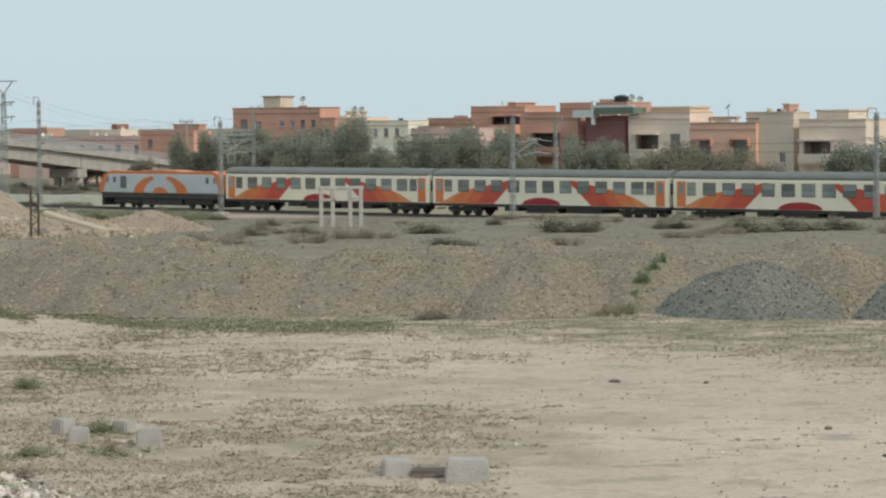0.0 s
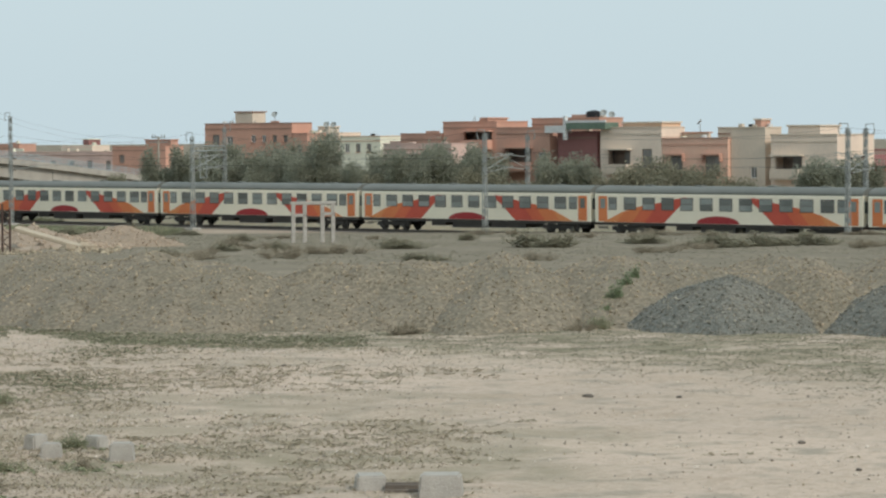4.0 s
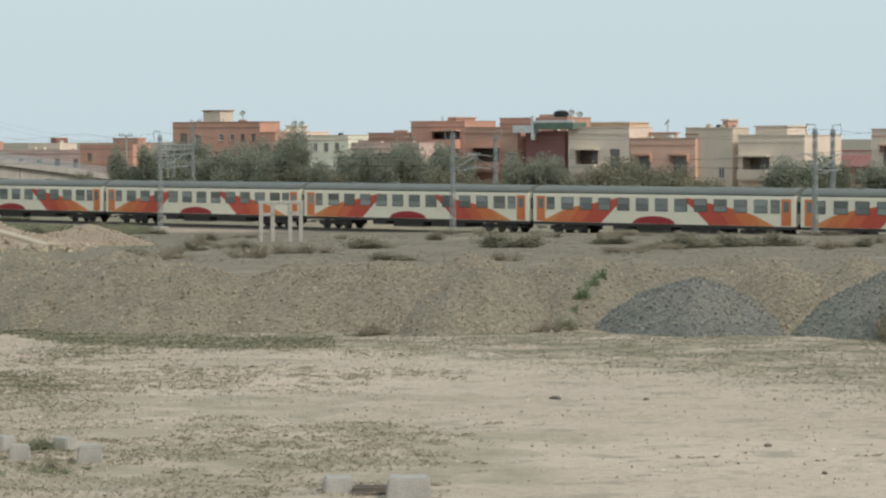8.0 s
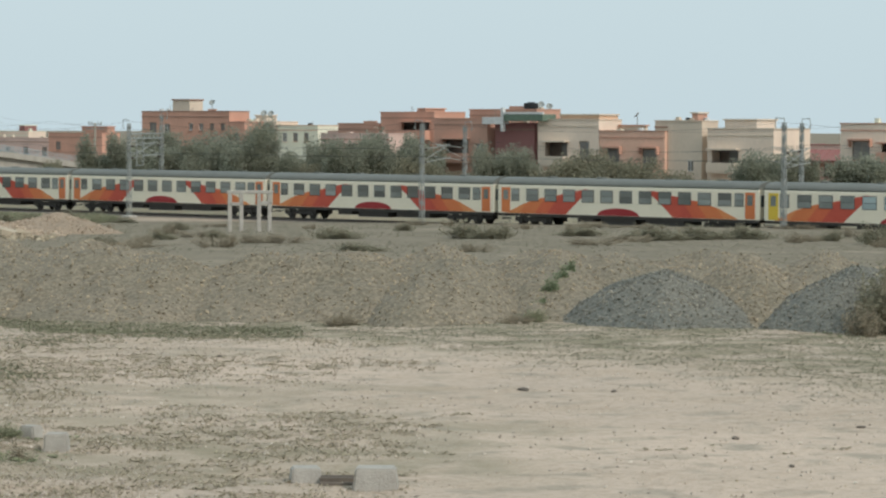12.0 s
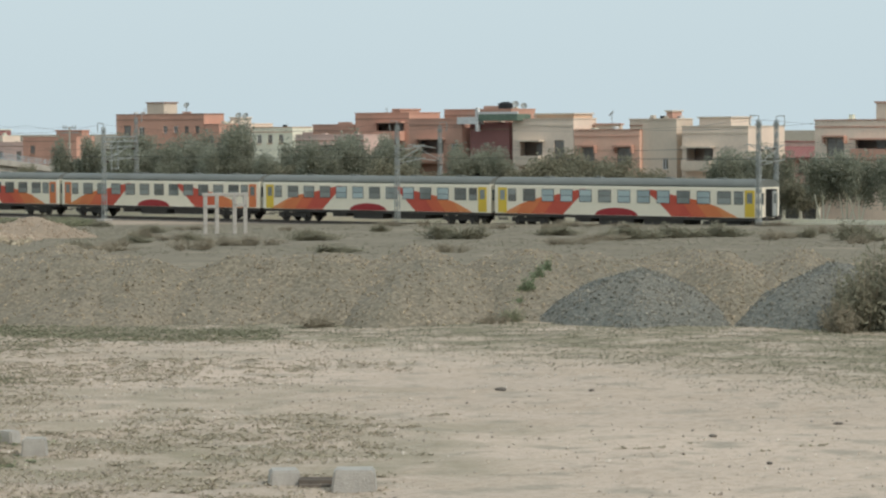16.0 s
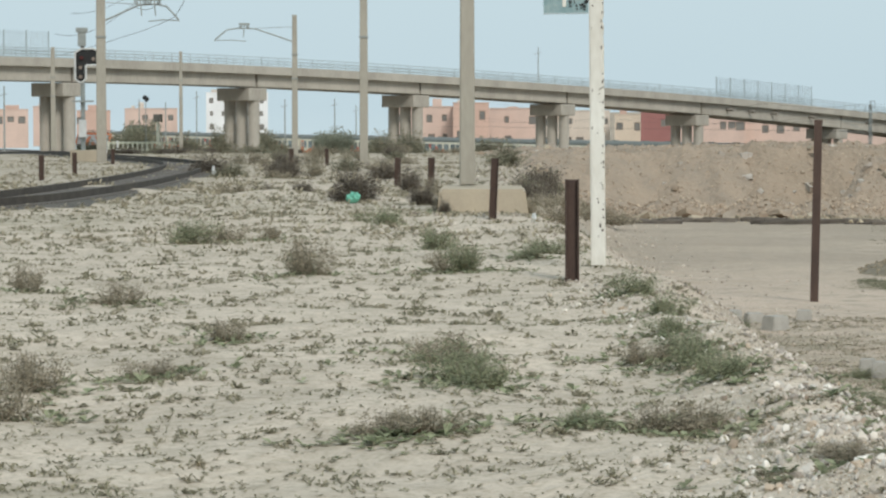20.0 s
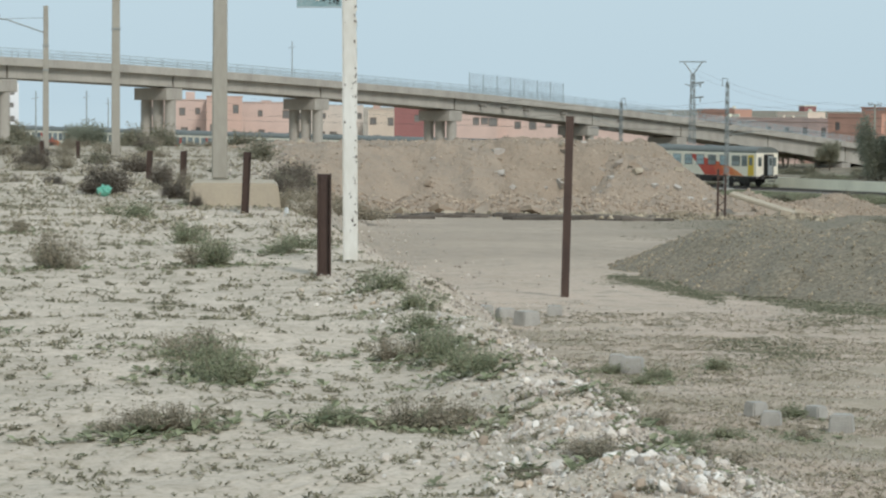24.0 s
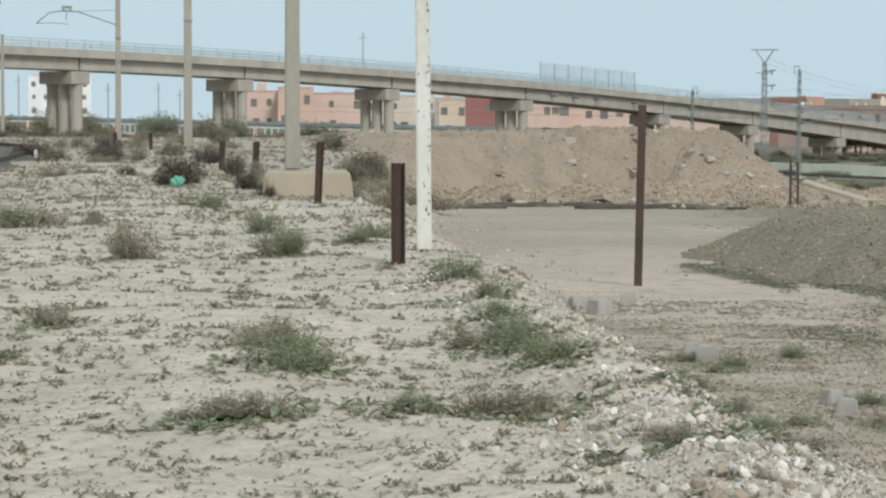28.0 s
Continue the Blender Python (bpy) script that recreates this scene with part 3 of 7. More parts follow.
def near_sweep(name, profile, off, lift, material, parent, label=""):
    bm = bmesh.new()
    prev = None
    for i in range(121):
        c, t, side = near_frame(i / 120)
        d = math.hypot(c.x, c.y)
        z = EYE_Z - 0.08 + bank_top(min(d, 262)) + lift
        ring = [bm.verts.new((c.x + side.x * (off + w), c.y + side.y * (off + w), z + h)) for w, h in profile]
        if prev:
            n = len(ring)
            for k in range(n):
                bm.faces.new((prev[k], prev[(k + 1) % n], ring[(k + 1) % n], ring[k]))
        prev = ring
    return part(name, bm, material, parent, label)


near_track = thing("railway_track", Matrix(), "curving railway track with dark rails on dark ballast", "railway track", "railway tracks", "structure")
near_sweep("ballast_bed", [(-2.2, -0.22), (-1.05, 0.14), (1.05, 0.14), (2.2, -0.22)], 0, 0, M_BALLAST_DARK, near_track)
for w in (-0.75, 0.75):
    near_sweep("rail", [(-0.045, 0.0), (-0.045, 0.16), (0.045, 0.16), (0.045, 0.0)], w, 0.14, M_TIMBER, near_track)
bm = bmesh.new()
add_box(bm, -0.13, 0.13, -1.0, 1.0, -0.1, 0.165)
near_sleeper = mesh_of("sleeper", bm, M_SLEEPER)
for i in range(150):
    c, t, side = near_frame(0.02 + i * 0.0046)
    z = EYE_Z - 0.08 + bank_top(math.hypot(c.x, c.y))
    sl = part("sleeper", near_sleeper, None, near_track)
    sl.matrix_basis = Matrix.Translation((c.x, c.y, z)) @ Matrix.Rotation(math.atan2(t.y, t.x), 4, "Z")

# ---- road bridge ----
BR_O, BR_D, BR_N = Vector((-155.1, 178.3)), Vector((0.17, 0.985)), Vector((0.985, -0.17))


def br_top(k):
    return EYE_Z + 4.26 - 0.0129 * k - 2.537e-4 * k * k + 2.1e-7 * k ** 3 + 0.16 * float(smooth_step(60, 115, k))


def br_under(k):
    return EYE_Z + 2.30 - 0.0093 * k - 2.76e-4 * k * k + 1.1e-7 * k ** 3


def br_at(k, w, z):
    p = BR_O + BR_D * k + BR_N * w
    return Vector((p.x, p.y, z))


BR_TURN = Matrix.Rotation(math.atan2(BR_D.y, BR_D.x), 4, "Z")
bridge = thing("road_bridge", Matrix(), "concrete road overpass on column piers, sloping down to a ramp", "bridge", kind="structure")
BR_WIDTH = 5.2
PIERS = (-42.6, -20.6, 1.4, 23.3, 45.4, 67.8, 90.9, 118.0, 137.6, 158.8, 179.5)


def deck_piece(name, k0, k1, w0, w1, lo, hi, material, label=""):
    """A strip of the deck; lo and hi give its heights over k."""
    bm = bmesh.new()
    prev = None
    steps = max(2, int(abs(k1 - k0) / 4))
    for i in range(steps + 1):
        k = k0 + (k1 - k0) * i / steps
        ring = [bm.verts.new(br_at(k, w, z)) for w, z in ((w0, lo(k)), (w1, lo(k)), (w1, hi(k)), (w0, hi(k)))]
        if prev:
            for j in range(4):
                bm.faces.new((prev[j], prev[(j + 1) % 4], ring[(j + 1) % 4], ring[j]))
        else:
            bm.faces.new(ring)
        prev = ring
    bm.faces.new(prev[::-1])
    return part(name, bm, material, bridge, label)


ends = (-90,) + PIERS[:] + (198,)
for k0, k1 in zip(ends[:-1], ends[1:]):
    for w in (0.35, -1.5, -3.2, -4.75):  # edge beams and inner girders of each span
        deck_piece("girder", k0 + 0.12, k1 - 0.12, w - 0.45, w, br_under, lambda k: br_top(k) - 0.72, M_CONCRETE)
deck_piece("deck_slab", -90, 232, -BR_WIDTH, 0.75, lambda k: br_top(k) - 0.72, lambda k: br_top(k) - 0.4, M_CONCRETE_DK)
deck_piece("kerb_beam", -90, 232, 0.5, 0.95, lambda k: br_top(k) - 0.75, br_top, M_CONCRETE, "pale concrete edge beam")
deck_piece("kerb_beam", -90, 232, -BR_WIDTH - 0.4, -BR_WIDTH, lambda k: br_top(k) - 0.75, br_top, M_CONCRETE)
deck_piece("ramp_wall", 197, 275, -BR_WIDTH + 0.2, 0.6, lambda k: EYE_Z - 9.5, lambda k: br_top(k) - 0.6, M_CONCRETE)
for k in PIERS:
    c = br_under(k)
    base = float(land(*br_at(k, -4, 0).xy)) - 0.6
    bm = bmesh.new()
    add_box(bm, -1.15, 1.15, -0.55, 3.85, -1.3, -0.12)
    bmesh.ops.bevel(bm, geom=list(bm.edges), offset=0.06, segments=1, affect="EDGES")
    cap = part("pier_cap", bm, M_CONCRETE, bridge)
    cap.matrix_basis = Matrix.Translation(br_at(k, 0, c)) @ BR_TURN
    for w in (-0.05, -1.65, -3.25):
        bm = bmesh.new()
        add_tube(bm, (0, 0, base - c), (0, 0, -1.25), 0.55, 0.55, 14)
        col = part("pier_column", bm, M_CONCRETE, bridge, smooth=False)
        col.matrix_basis = Matrix.Translation(br_at(k, w, c))
# railing on both sides, and the taller mesh screens over the tracks
bm = bmesh.new()
add_box(bm, -0.03, 0.03, -0.03, 0.03, 0, 0.85)
post_mesh = mesh_of("railing_post", bm, M_STEEL_BLUE)
bm = bmesh.new()
add_box(bm, -0.04, 0.04, -0.04, 0.04, 0, 2.3)
screen_post_mesh = mesh_of("screen_post", bm, M_STEEL_BLUE)
for w, k_to in ((0.72, 190), (-BR_WIDTH - 0.2, 190)):
    for h in (0.82, 0.53, 0.25):
        deck_piece("rail_bar", -90, k_to, w - 0.025, w + 0.025, lambda k: br_top(k) + h - 0.03, lambda k: br_top(k) + h + 0.03, M_STEEL_BLUE)
    bm = bmesh.new()
    for i in range(int((k_to + 60) / 0.22)):
        k = -60 + i * 0.22
        add_tube(bm, br_at(k, w, br_top(k) - 0.02), br_at(k, w, br_top(k) + 0.82), 0.011, n=3)
    tagged(part("baluster_mesh", bm, M_STEEL_BLUE, bridge), kind="stuff")
    for i in range(int((k_to + 60) / 2.2)):
        k = -60 + i * 2.2
        p = part("railing_post", post_mesh, None, bridge)
        p.matrix_basis = Matrix.Translation(br_at(k, w, br_top(k) - 0.02))
for k0, k1, w in ((93, 111.3, 0.8), (-40, -1.5, 0.8)):
    n = int((k1 - k0) / 2.3)
    for i in range(n + 1):
        k = k0 + (k1 - k0) * i / n
        p = part("screen_post", screen_post_mesh, None, bridge)
        p.matrix_basis = Matrix.Translation(br_at(k, w, br_top(k) - 0.02))
    bm = bmesh.new()
    for i in range(int((k1 - k0) / 0.13)):
        k = k0 + i * 0.13
        add_tube(bm, br_at(k, w, br_top(k) + 0.1), br_at(k, w, br_top(k) + 2.25), 0.011, n=3)
    for h in np.arange(0.2, 2.3, 0.3):
        add_tube(bm, br_at(k0, w, br_top(k0) + h), br_at(k1, w, br_top(k1) + h), 0.01, n=3)
    tagged(part("mesh_screen", bm, M_STEEL_BLUE, bridge), kind="stuff")
# drain spouts on the beam face
for k in (95.6, 99.7, 104.0, 111.5):
    bm = bmesh.new()
    z = br_top(k) - 1.25
    add_tube(bm, br_at(k, 0.2, z), br_at(k, 1.15, z - 0.06), 0.17, 0.16, 10)
    add_tube(bm, br_at(k, 1.15, z - 0.06), br_at(k, 1.25, z - 0.07), 0.21, 0.21, 10)
    part("drain_spout", bm, M_CONCRETE_DK, bridge)

# ---- the train ----
COACH_L = 26.4
# outline of one swoosh (x from the coach's end, z over the rail), cut into bands of colour by slanting lines
SWOOSH = ((1.15, 1.1), (7.35, 1.1), (8.1, 1.75), (8.8, 2.35), (9.5, 2.82), (10.0, 3.1), (9.3, 3.17), (8.3, 2.98), (6.6, 2.66), (4.8, 2.38), (3.0, 1.9))
BANDS = ((-9, 2.5, "amber"), (2.5, 4.1, "orange"), (4.1, 5.4, "flame"), (5.4, 20, "red"))


def cut(pts, x0, keep_right):
    """The part of an outline on one side of the slanting line x = x0 + 0.85 (z - 1.1)."""
    out, side = [], lambda p: (p[0] - x0 - 0.85 * (p[1] - 1.1)) * (1 if keep_right else -1)
    for p, q in zip(pts, pts[1:] + pts[:1]):
        u, v = side(p), side(q)
        if u >= 0:
            out.append(p)
        if u * v < 0:
            f = u / (u - v)
            out.append((p[0] + (q[0] - p[0]) * f, p[1] + (q[1] - p[1]) * f))
    return out


def mirrored(pts):
    return [(26.4 - x, z) for x, z in pts][::-1]


def coach_shell(bm, half, x0, x1, profile):
    rings = []
    for x in (x0, x1):
        rings.append([bm.verts.new((x, y, z)) for y, z in profile])
    n = len(profile)
    for i in range(n):
        bm.faces.new((rings[0][i], rings[0][(i + 1) % n], rings[1][(i + 1) % n], rings[1][i]))
    bm.faces.new(rings[0])
    bm.faces.new(rings[1][::-1])


def bogie(parent, x, wheelbase=2.56):
    b = boxes("bogie", [(x - 1.9, x + 1.9, y - 0.1, y + 0.1, 0.42, 0.78) for y in (-0.98, 0.98)]
              + [(x - 0.35, x + 0.35, -1.0, 1.0, 0.4, 0.8)] + [(x + sx - 0.22, x + sx + 0.22, y - 0.17, y + 0.17, 0.3, 0.66) for sx in (-1.28, 1.28) for y in (-1.02, 1.02)],
              M_UNDER, parent)
    for sx in (-wheelbase / 2, wheelbase / 2):
        for y in (-0.75, 0.75):
            bm = bmesh.new()
            add_tube(bm, (x + sx, y - 0.07, 0.46), (x + sx, y + 0.07, 0.46), 0.46, n=20)
            add_tube(bm, (x + sx, y - 0.11, 0.46), (x + sx, y + 0.11, 0.46), 0.14, n=10)
            part("wheel", bm, M_UNDER, b)
    return b


def make_coach(door, tail=False, light_glass=()):
    """x runs from the coach's tail (0) to its head (26.4) along the track; the picture side is +y."""
    c = thing("railway_coach", Matrix(), "cream passenger coach with red and orange swooshes and grey roof", "train coach", "coaches of the train")
    W = 1.41
    bm = bmesh.new()
    coach_shell(bm, W, 0.28, 26.12, [(-W, 1.08), (-W, 3.3), (-W + 0.06, 3.46), (W - 0.06, 3.46), (W, 3.3), (W, 1.08)])
    part("body", bm, M_CREAM, c)
    bm = bmesh.new()
    prof = [(-W + 0.02, 3.44)] + [(-(W + 0.02) * math.cos(a), 3.44 + 0.61 * math.sin(a) ** 0.9) for a in np.linspace(0.12, math.pi - 0.12, 15)] + [(W - 0.02, 3.44)]
    coach_shell(bm, W, 0.26, 26.14, prof)
    roof = part("roof", bm, M_COACH_ROOF, c, "grey curved roof")
    for x in (4.5, 9.5, 16.5, 21.5):
        boxes("roof_vent", [(x - 0.35, x + 0.35, -0.3, 0.3, 3.98, 4.13)], M_COACH_ROOF, roof, bevel=0.03)
    boxes("underframe", [(0.3, 26.1, -1.36, 1.36, 0.84, 1.1), (7.4, 11.2, -1.2, 1.2, 0.42, 0.86), (12.2, 15.6, -1.2, 1.2, 0.36, 0.86), (16.4, 18.0, -1.2, 1.2, 0.5, 0.86)], M_UNDER, c)
    bogie(c, 3.7)
    bogie(c, 22.7)
    for x, sgn in ((0.0, -1), (26.4, 1)):
        boxes("gangway", [(x - 0.26, x + 0.26, -0.42, 0.42, 1.15, 3.3)], M_BLACK, c, "black rubber gangway")
        for y in (-0.95, 0.95):
            xa = x - sgn * 0.28
            ew = boxes("end_wall", [(min(xa, xa + sgn * 0.05), max(xa, xa + sgn * 0.05), y - 0.44, y + 0.44, 1.08, 3.44)], M_CREAM, c)
            boxes("end_window", [(min(xa + sgn * 0.03, xa + sgn * 0.07), max(xa + sgn * 0.03, xa + sgn * 0.07), y - 0.22, y + 0.22, 2.1, 3.0)], M_GLASS, ew)
        for y in (-0.87, 0.87):
            bm = bmesh.new()
            add_tube(bm, (x - sgn * 0.3, y, 1.05), (x + sgn * 0.12, y, 1.05), 0.1, n=8)
            add_tube(bm, (x + sgn * 0.12, y, 1.05), (x + sgn * 0.17, y, 1.05), 0.22, n=12)
            part("buffer", bm, M_UNDER, c)
    arc = [(13.75 + 2.1 * math.cos(a), 1.1 + 0.6 * math.sin(a)) for a in np.linspace(0, math.pi, 15)]
    paint = {"amber": M_AMBER, "orange": M_ORANGE, "flame": M_FLAME, "red": M_RED}
    for sgn in (1, -1):
        y0, y1 = sgn * (W - 0.02), sgn * (W + 0.012)
        for x0, x1, tone in BANDS:
            band = cut(cut(list(SWOOSH), x0, True), x1, False)
            for q in (mirrored(band), [(x + 1.0, z) for x, z in band]):
                bm = bmesh.new()
                add_prism(bm, q, y0, y1)
                part("livery_panel", bm, paint[tone], c)
        bm = bmesh.new()
        add_prism(bm, arc, y0, y1)
        part("livery_panel", bm, M_MAROON, c, "maroon half-disc")
        xs = [(1.72, 2.45)] + [(2.85 + 1.91 * i, 4.0 + 1.91 * i) for i in range(11)] + [(23.95, 24.68)]
        for i, (a, b) in enumerate(xs):
            ys = sorted((sgn * (W - 0.04), sgn * (W + 0.022)))
            fr = boxes("window", [(a - 0.05, b + 0.05, ys[0], ys[1], 2.1, 3.12)], M_UNDER, c)
            ys = sorted((sgn * (W - 0.03), sgn * (W + 0.03)))
            m = M_GLASS_LIGHT if i in light_glass else M_GLASS
            boxes("pane", [(a, b, ys[0], ys[1], 2.62, 3.07)], m, fr)
            boxes("pane", [(a, b, ys[0], ys[1], 2.15, 2.58)], m, fr)
        for x in (0.62, 24.88):
            ys = sorted((sgn * (W - 0.03), sgn * (W + 0.015)))
            d = boxes("door", [(x, x + 0.9, ys[0], ys[1], 1.15, 3.2)], door, c, "orange door" if door is M_ORANGE else "yellow door")
            ys = sorted((sgn * (W - 0.02), sgn * (W + 0.025)))
            boxes("pane", [(x + 0.2, x + 0.7, ys[0], ys[1], 2.2, 3.0)], M_GLASS, d)
            boxes("footstep", [(x, x + 0.9, sgn * 1.3 - 0.1, sgn * 1.3 + 0.1, 0.55, 0.62)], M_UNDER, c)
    return c


def make_loco():
    """An electric locomotive, head at x = 19.4."""
    c = thing("locomotive", Matrix(), "silver electric locomotive with orange roof and orange arcs", "locomotive")
    W = 1.46
    bm = bmesh.new()
    side = [(0.15, 1.45), (0.0, 1.9), (0.75, 3.3), (18.65, 3.3), (19.4, 1.9), (19.25, 1.45)]
    add_prism(bm, side, -W, W)
    bmesh.ops.bevel(bm, geom=[e for e in bm.edges if e.calc_length() > 2.5], offset=0.1, segments=2, affect="EDGES")
    part("body", bm, M_LOCO_GREY, c)
    bm = bmesh.new()
    add_prism(bm, [(0.8, 3.28), (1.9, 3.62), (6.0, 3.55), (9.7, 3.68), (13.4, 3.55), (17.5, 3.62), (18.6, 3.28)], -W + 0.12, W - 0.12)
    part("roof", bm, M_ORANGE, c, "orange roof cowl")
    boxes("underframe", [(0.3, 19.1, -1.42, 1.42, 0.95, 1.47), (6.6, 12.8, -1.3, 1.3, 0.32, 0.97), (2.0, 6.3, -1.2, 1.2, 0.5, 0.97), (13.1, 17.4, -1.2, 1.2, 0.5, 0.97)], M_UNDER, c, bevel=0.04)
    for x in (0.25, 18.85):
        boxes("snow_plough", [(x, x + 0.35, -1.35, 1.35, 0.2, 1.0)], M_UNDER, c, bevel=0.05)
    bogie(c, 4.2, 2.8)
    bogie(c, 15.2, 2.8)
    # orange cab ends
    for pts in ([(0.14, 1.47), (-0.02, 1.9), (0.74, 3.31), (1.5, 3.31), (0.75, 1.9), (0.6, 1.47)],):
        for q in (pts, [(19.4 - x, z) for x, z in pts][::-1]):
            bm = bmesh.new()
            add_prism(bm, q, -W - 0.012, W + 0.012)
            part("cab_band", bm, M_ORANGE, c, "orange cab end")
    for x, sg in ((0.0, 1), (19.4, -1)):
        q = [(x + sg * 0.16, 2.15), (x + sg * 0.62, 3.1), (x + sg * 0.7, 3.1), (x + sg * 0.3, 2.15)]
        bm = bmesh.new()
        add_prism(bm, q, -1.2, 1.2)
        part("windscreen", bm, M_GLASS, c)
    for sgn in (1, -1):
        ys = sorted((sgn * (W - 0.05), sgn * (W + 0.014)))
        def arc(r0, r1, h0, h1, a0, a1, cx=9.7, z0=1.47):
            lo = [(cx + r0 * math.cos(a), z0 + h0 * math.sin(a)) for a in np.linspace(a0, a1, 12)]
            hi = [(cx + r1 * math.cos(a), z0 + h1 * math.sin(a)) for a in np.linspace(a1, a0, 12)]
            return lo + hi
        for pts in (arc(2.55, 4.2, 1.45, 1.72, 0.0, 1.25), arc(2.55, 4.2, 1.45, 1.72, math.pi - 1.25, math.pi)):
            bm = bmesh.new()
            add_prism(bm, pts, *ys)
            part("livery_panel", bm, M_ORANGE, c)
        bm = bmesh.new()
        add_prism(bm, [(9.7 + 1.15 * math.cos(a), 1.47 + 0.6 * math.sin(a)) for a in np.linspace(0, math.pi, 12)], *ys)
        part("livery_panel", bm, M_ORANGE, c)
        ys = sorted((sgn * (W - 0.05), sgn * (W + 0.02)))
        for x in (1.15, 2.25, 16.75, 17.85):
            boxes("cab_window", [(x, x + 0.42, ys[0], ys[1], 2.45, 3.0)], M_GLASS, c)
        g = boxes("grille", [(15.0, 16.0, ys[0], ys[1], 1.9, 3.1)], M_STEEL, c, "ribbed air grille")
        for i in range(7):
            boxes("slat", [(15.03, 15.97, ys[0] - 0.004, ys[1] + 0.012, 1.98 + i * 0.16, 2.06 + i * 0.16)], M_UNDER, g)
    for x in (4.6, 14.8):
        bm = bmesh.new()
        for y in (-0.5, 0.5):
            add_tube(bm, (x - 0.9, y, 3.72), (x + 0.9, y * 0.6, 3.98), 0.035, n=6)
            add_tube(bm, (x + 0.9, y * 0.6, 3.98), (x - 0.7, y * 0.9, 4.05), 0.03, n=6)
        add_box(bm, x - 0.85, x - 0.55, -0.85, 0.85, 4.03, 4.1)
        add_box(bm, x - 1.1, x + 1.1, -0.6, 0.6, 3.62, 3.74)
        part("pantograph", bm, M_UNDER, c, "folded dark pantograph")
    for ch in c.children_recursive:
        ch.data.transform(Matrix.Diagonal((0.92, 1, 1, 1)))
    return c


LOCO = make_loco()
coach_a = make_coach(M_ORANGE)
COACHES = [coach_a] + [copy_thing(coach_a, Matrix()) for _ in range(8)]
coach_y = make_coach(M_YELLOW, light_glass=(2, 4, 7, 8))
coach_z = make_coach(M_YELLOW, light_glass=(2, 4, 5, 6, 8, 9, 10))
end_door = boxes("end_door", [(-0.30, -0.262, -0.3, 0.3, 1.25, 3.15)], M_STEEL, coach_z, "grey closed end door")
boxes("pane", [(-0.306, -0.302, -0.17, 0.17, 2.2, 2.95)], M_GLASS, end_door)
tagged(coach_z, "last cream coach with swooshes, yellow doors and closed end")
COACHES += [coach_y, coach_z]
# seconds, place of the coupling behind the locomotive along the line
RUN = ((0, 18.1), (3, 61.7), (5.5, 97.4), (8, 132.0), (11, 172.1), (14, 211.0), (16.3, 239.5), (18, 260.5), (21, 296.7), (24, 330.7), (25, 341.9), (28, 374.0))


def motions():
    turn = Matrix.Rotation(math.atan2(LINE_E.y, LINE_E.x), 4, "Z")
    for i, c in enumerate([LOCO] + COACHES):
        walk(c, [(t, Matrix.Translation(line_at(s - i * COACH_L, TRACK_W, RAIL_Z)) @ turn) for t, s in RUN])

# ---- houses beyond the track ----
TOWN_Z = EYE_Z - 8.5


def pierced(bm, x0, x1, z0, z1, y0, y1, holes):
    """One wall slab with rectangular openings (xa, xb, za, zb) right through it."""
    xs = sorted({x0, x1, *(h[0] for h in holes), *(h[1] for h in holes)})
    zs = sorted({z0, z1, *(h[2] for h in holes), *(h[3] for h in holes)})
    verts = {}

    def v(i, k, y):
        if (i, k, y) not in verts:
            verts[i, k, y] = bm.verts.new((xs[i], y, zs[k]))
        return verts[i, k, y]

    def solid(i, k):
        if not (0 <= i < len(xs) - 1 and 0 <= k < len(zs) - 1):
            return False
        x, z = (xs[i] + xs[i + 1]) / 2, (zs[k] + zs[k + 1]) / 2
        return not any(h[0] <= x <= h[1] and h[2] <= z <= h[3] for h in holes)

    for i in range(len(xs) - 1):
        for k in range(len(zs) - 1):
            if not solid(i, k):
                continue
            for y in (y0, y1):
                bm.faces.new((v(i, k, y), v(i + 1, k, y), v(i + 1, k + 1, y), v(i, k + 1, y)))
            for di, dk, p, q in ((-1, 0, (i, k), (i, k + 1)), (1, 0, (i + 1, k), (i + 1, k + 1)), (0, -1, (i, k), (i + 1, k)), (0, 1, (i, k + 1), (i + 1, k + 1))):
                if not solid(i + di, k + dk):
                    bm.faces.new((v(*p, y0), v(*q, y0), v(*q, y1), v(*p, y1)))


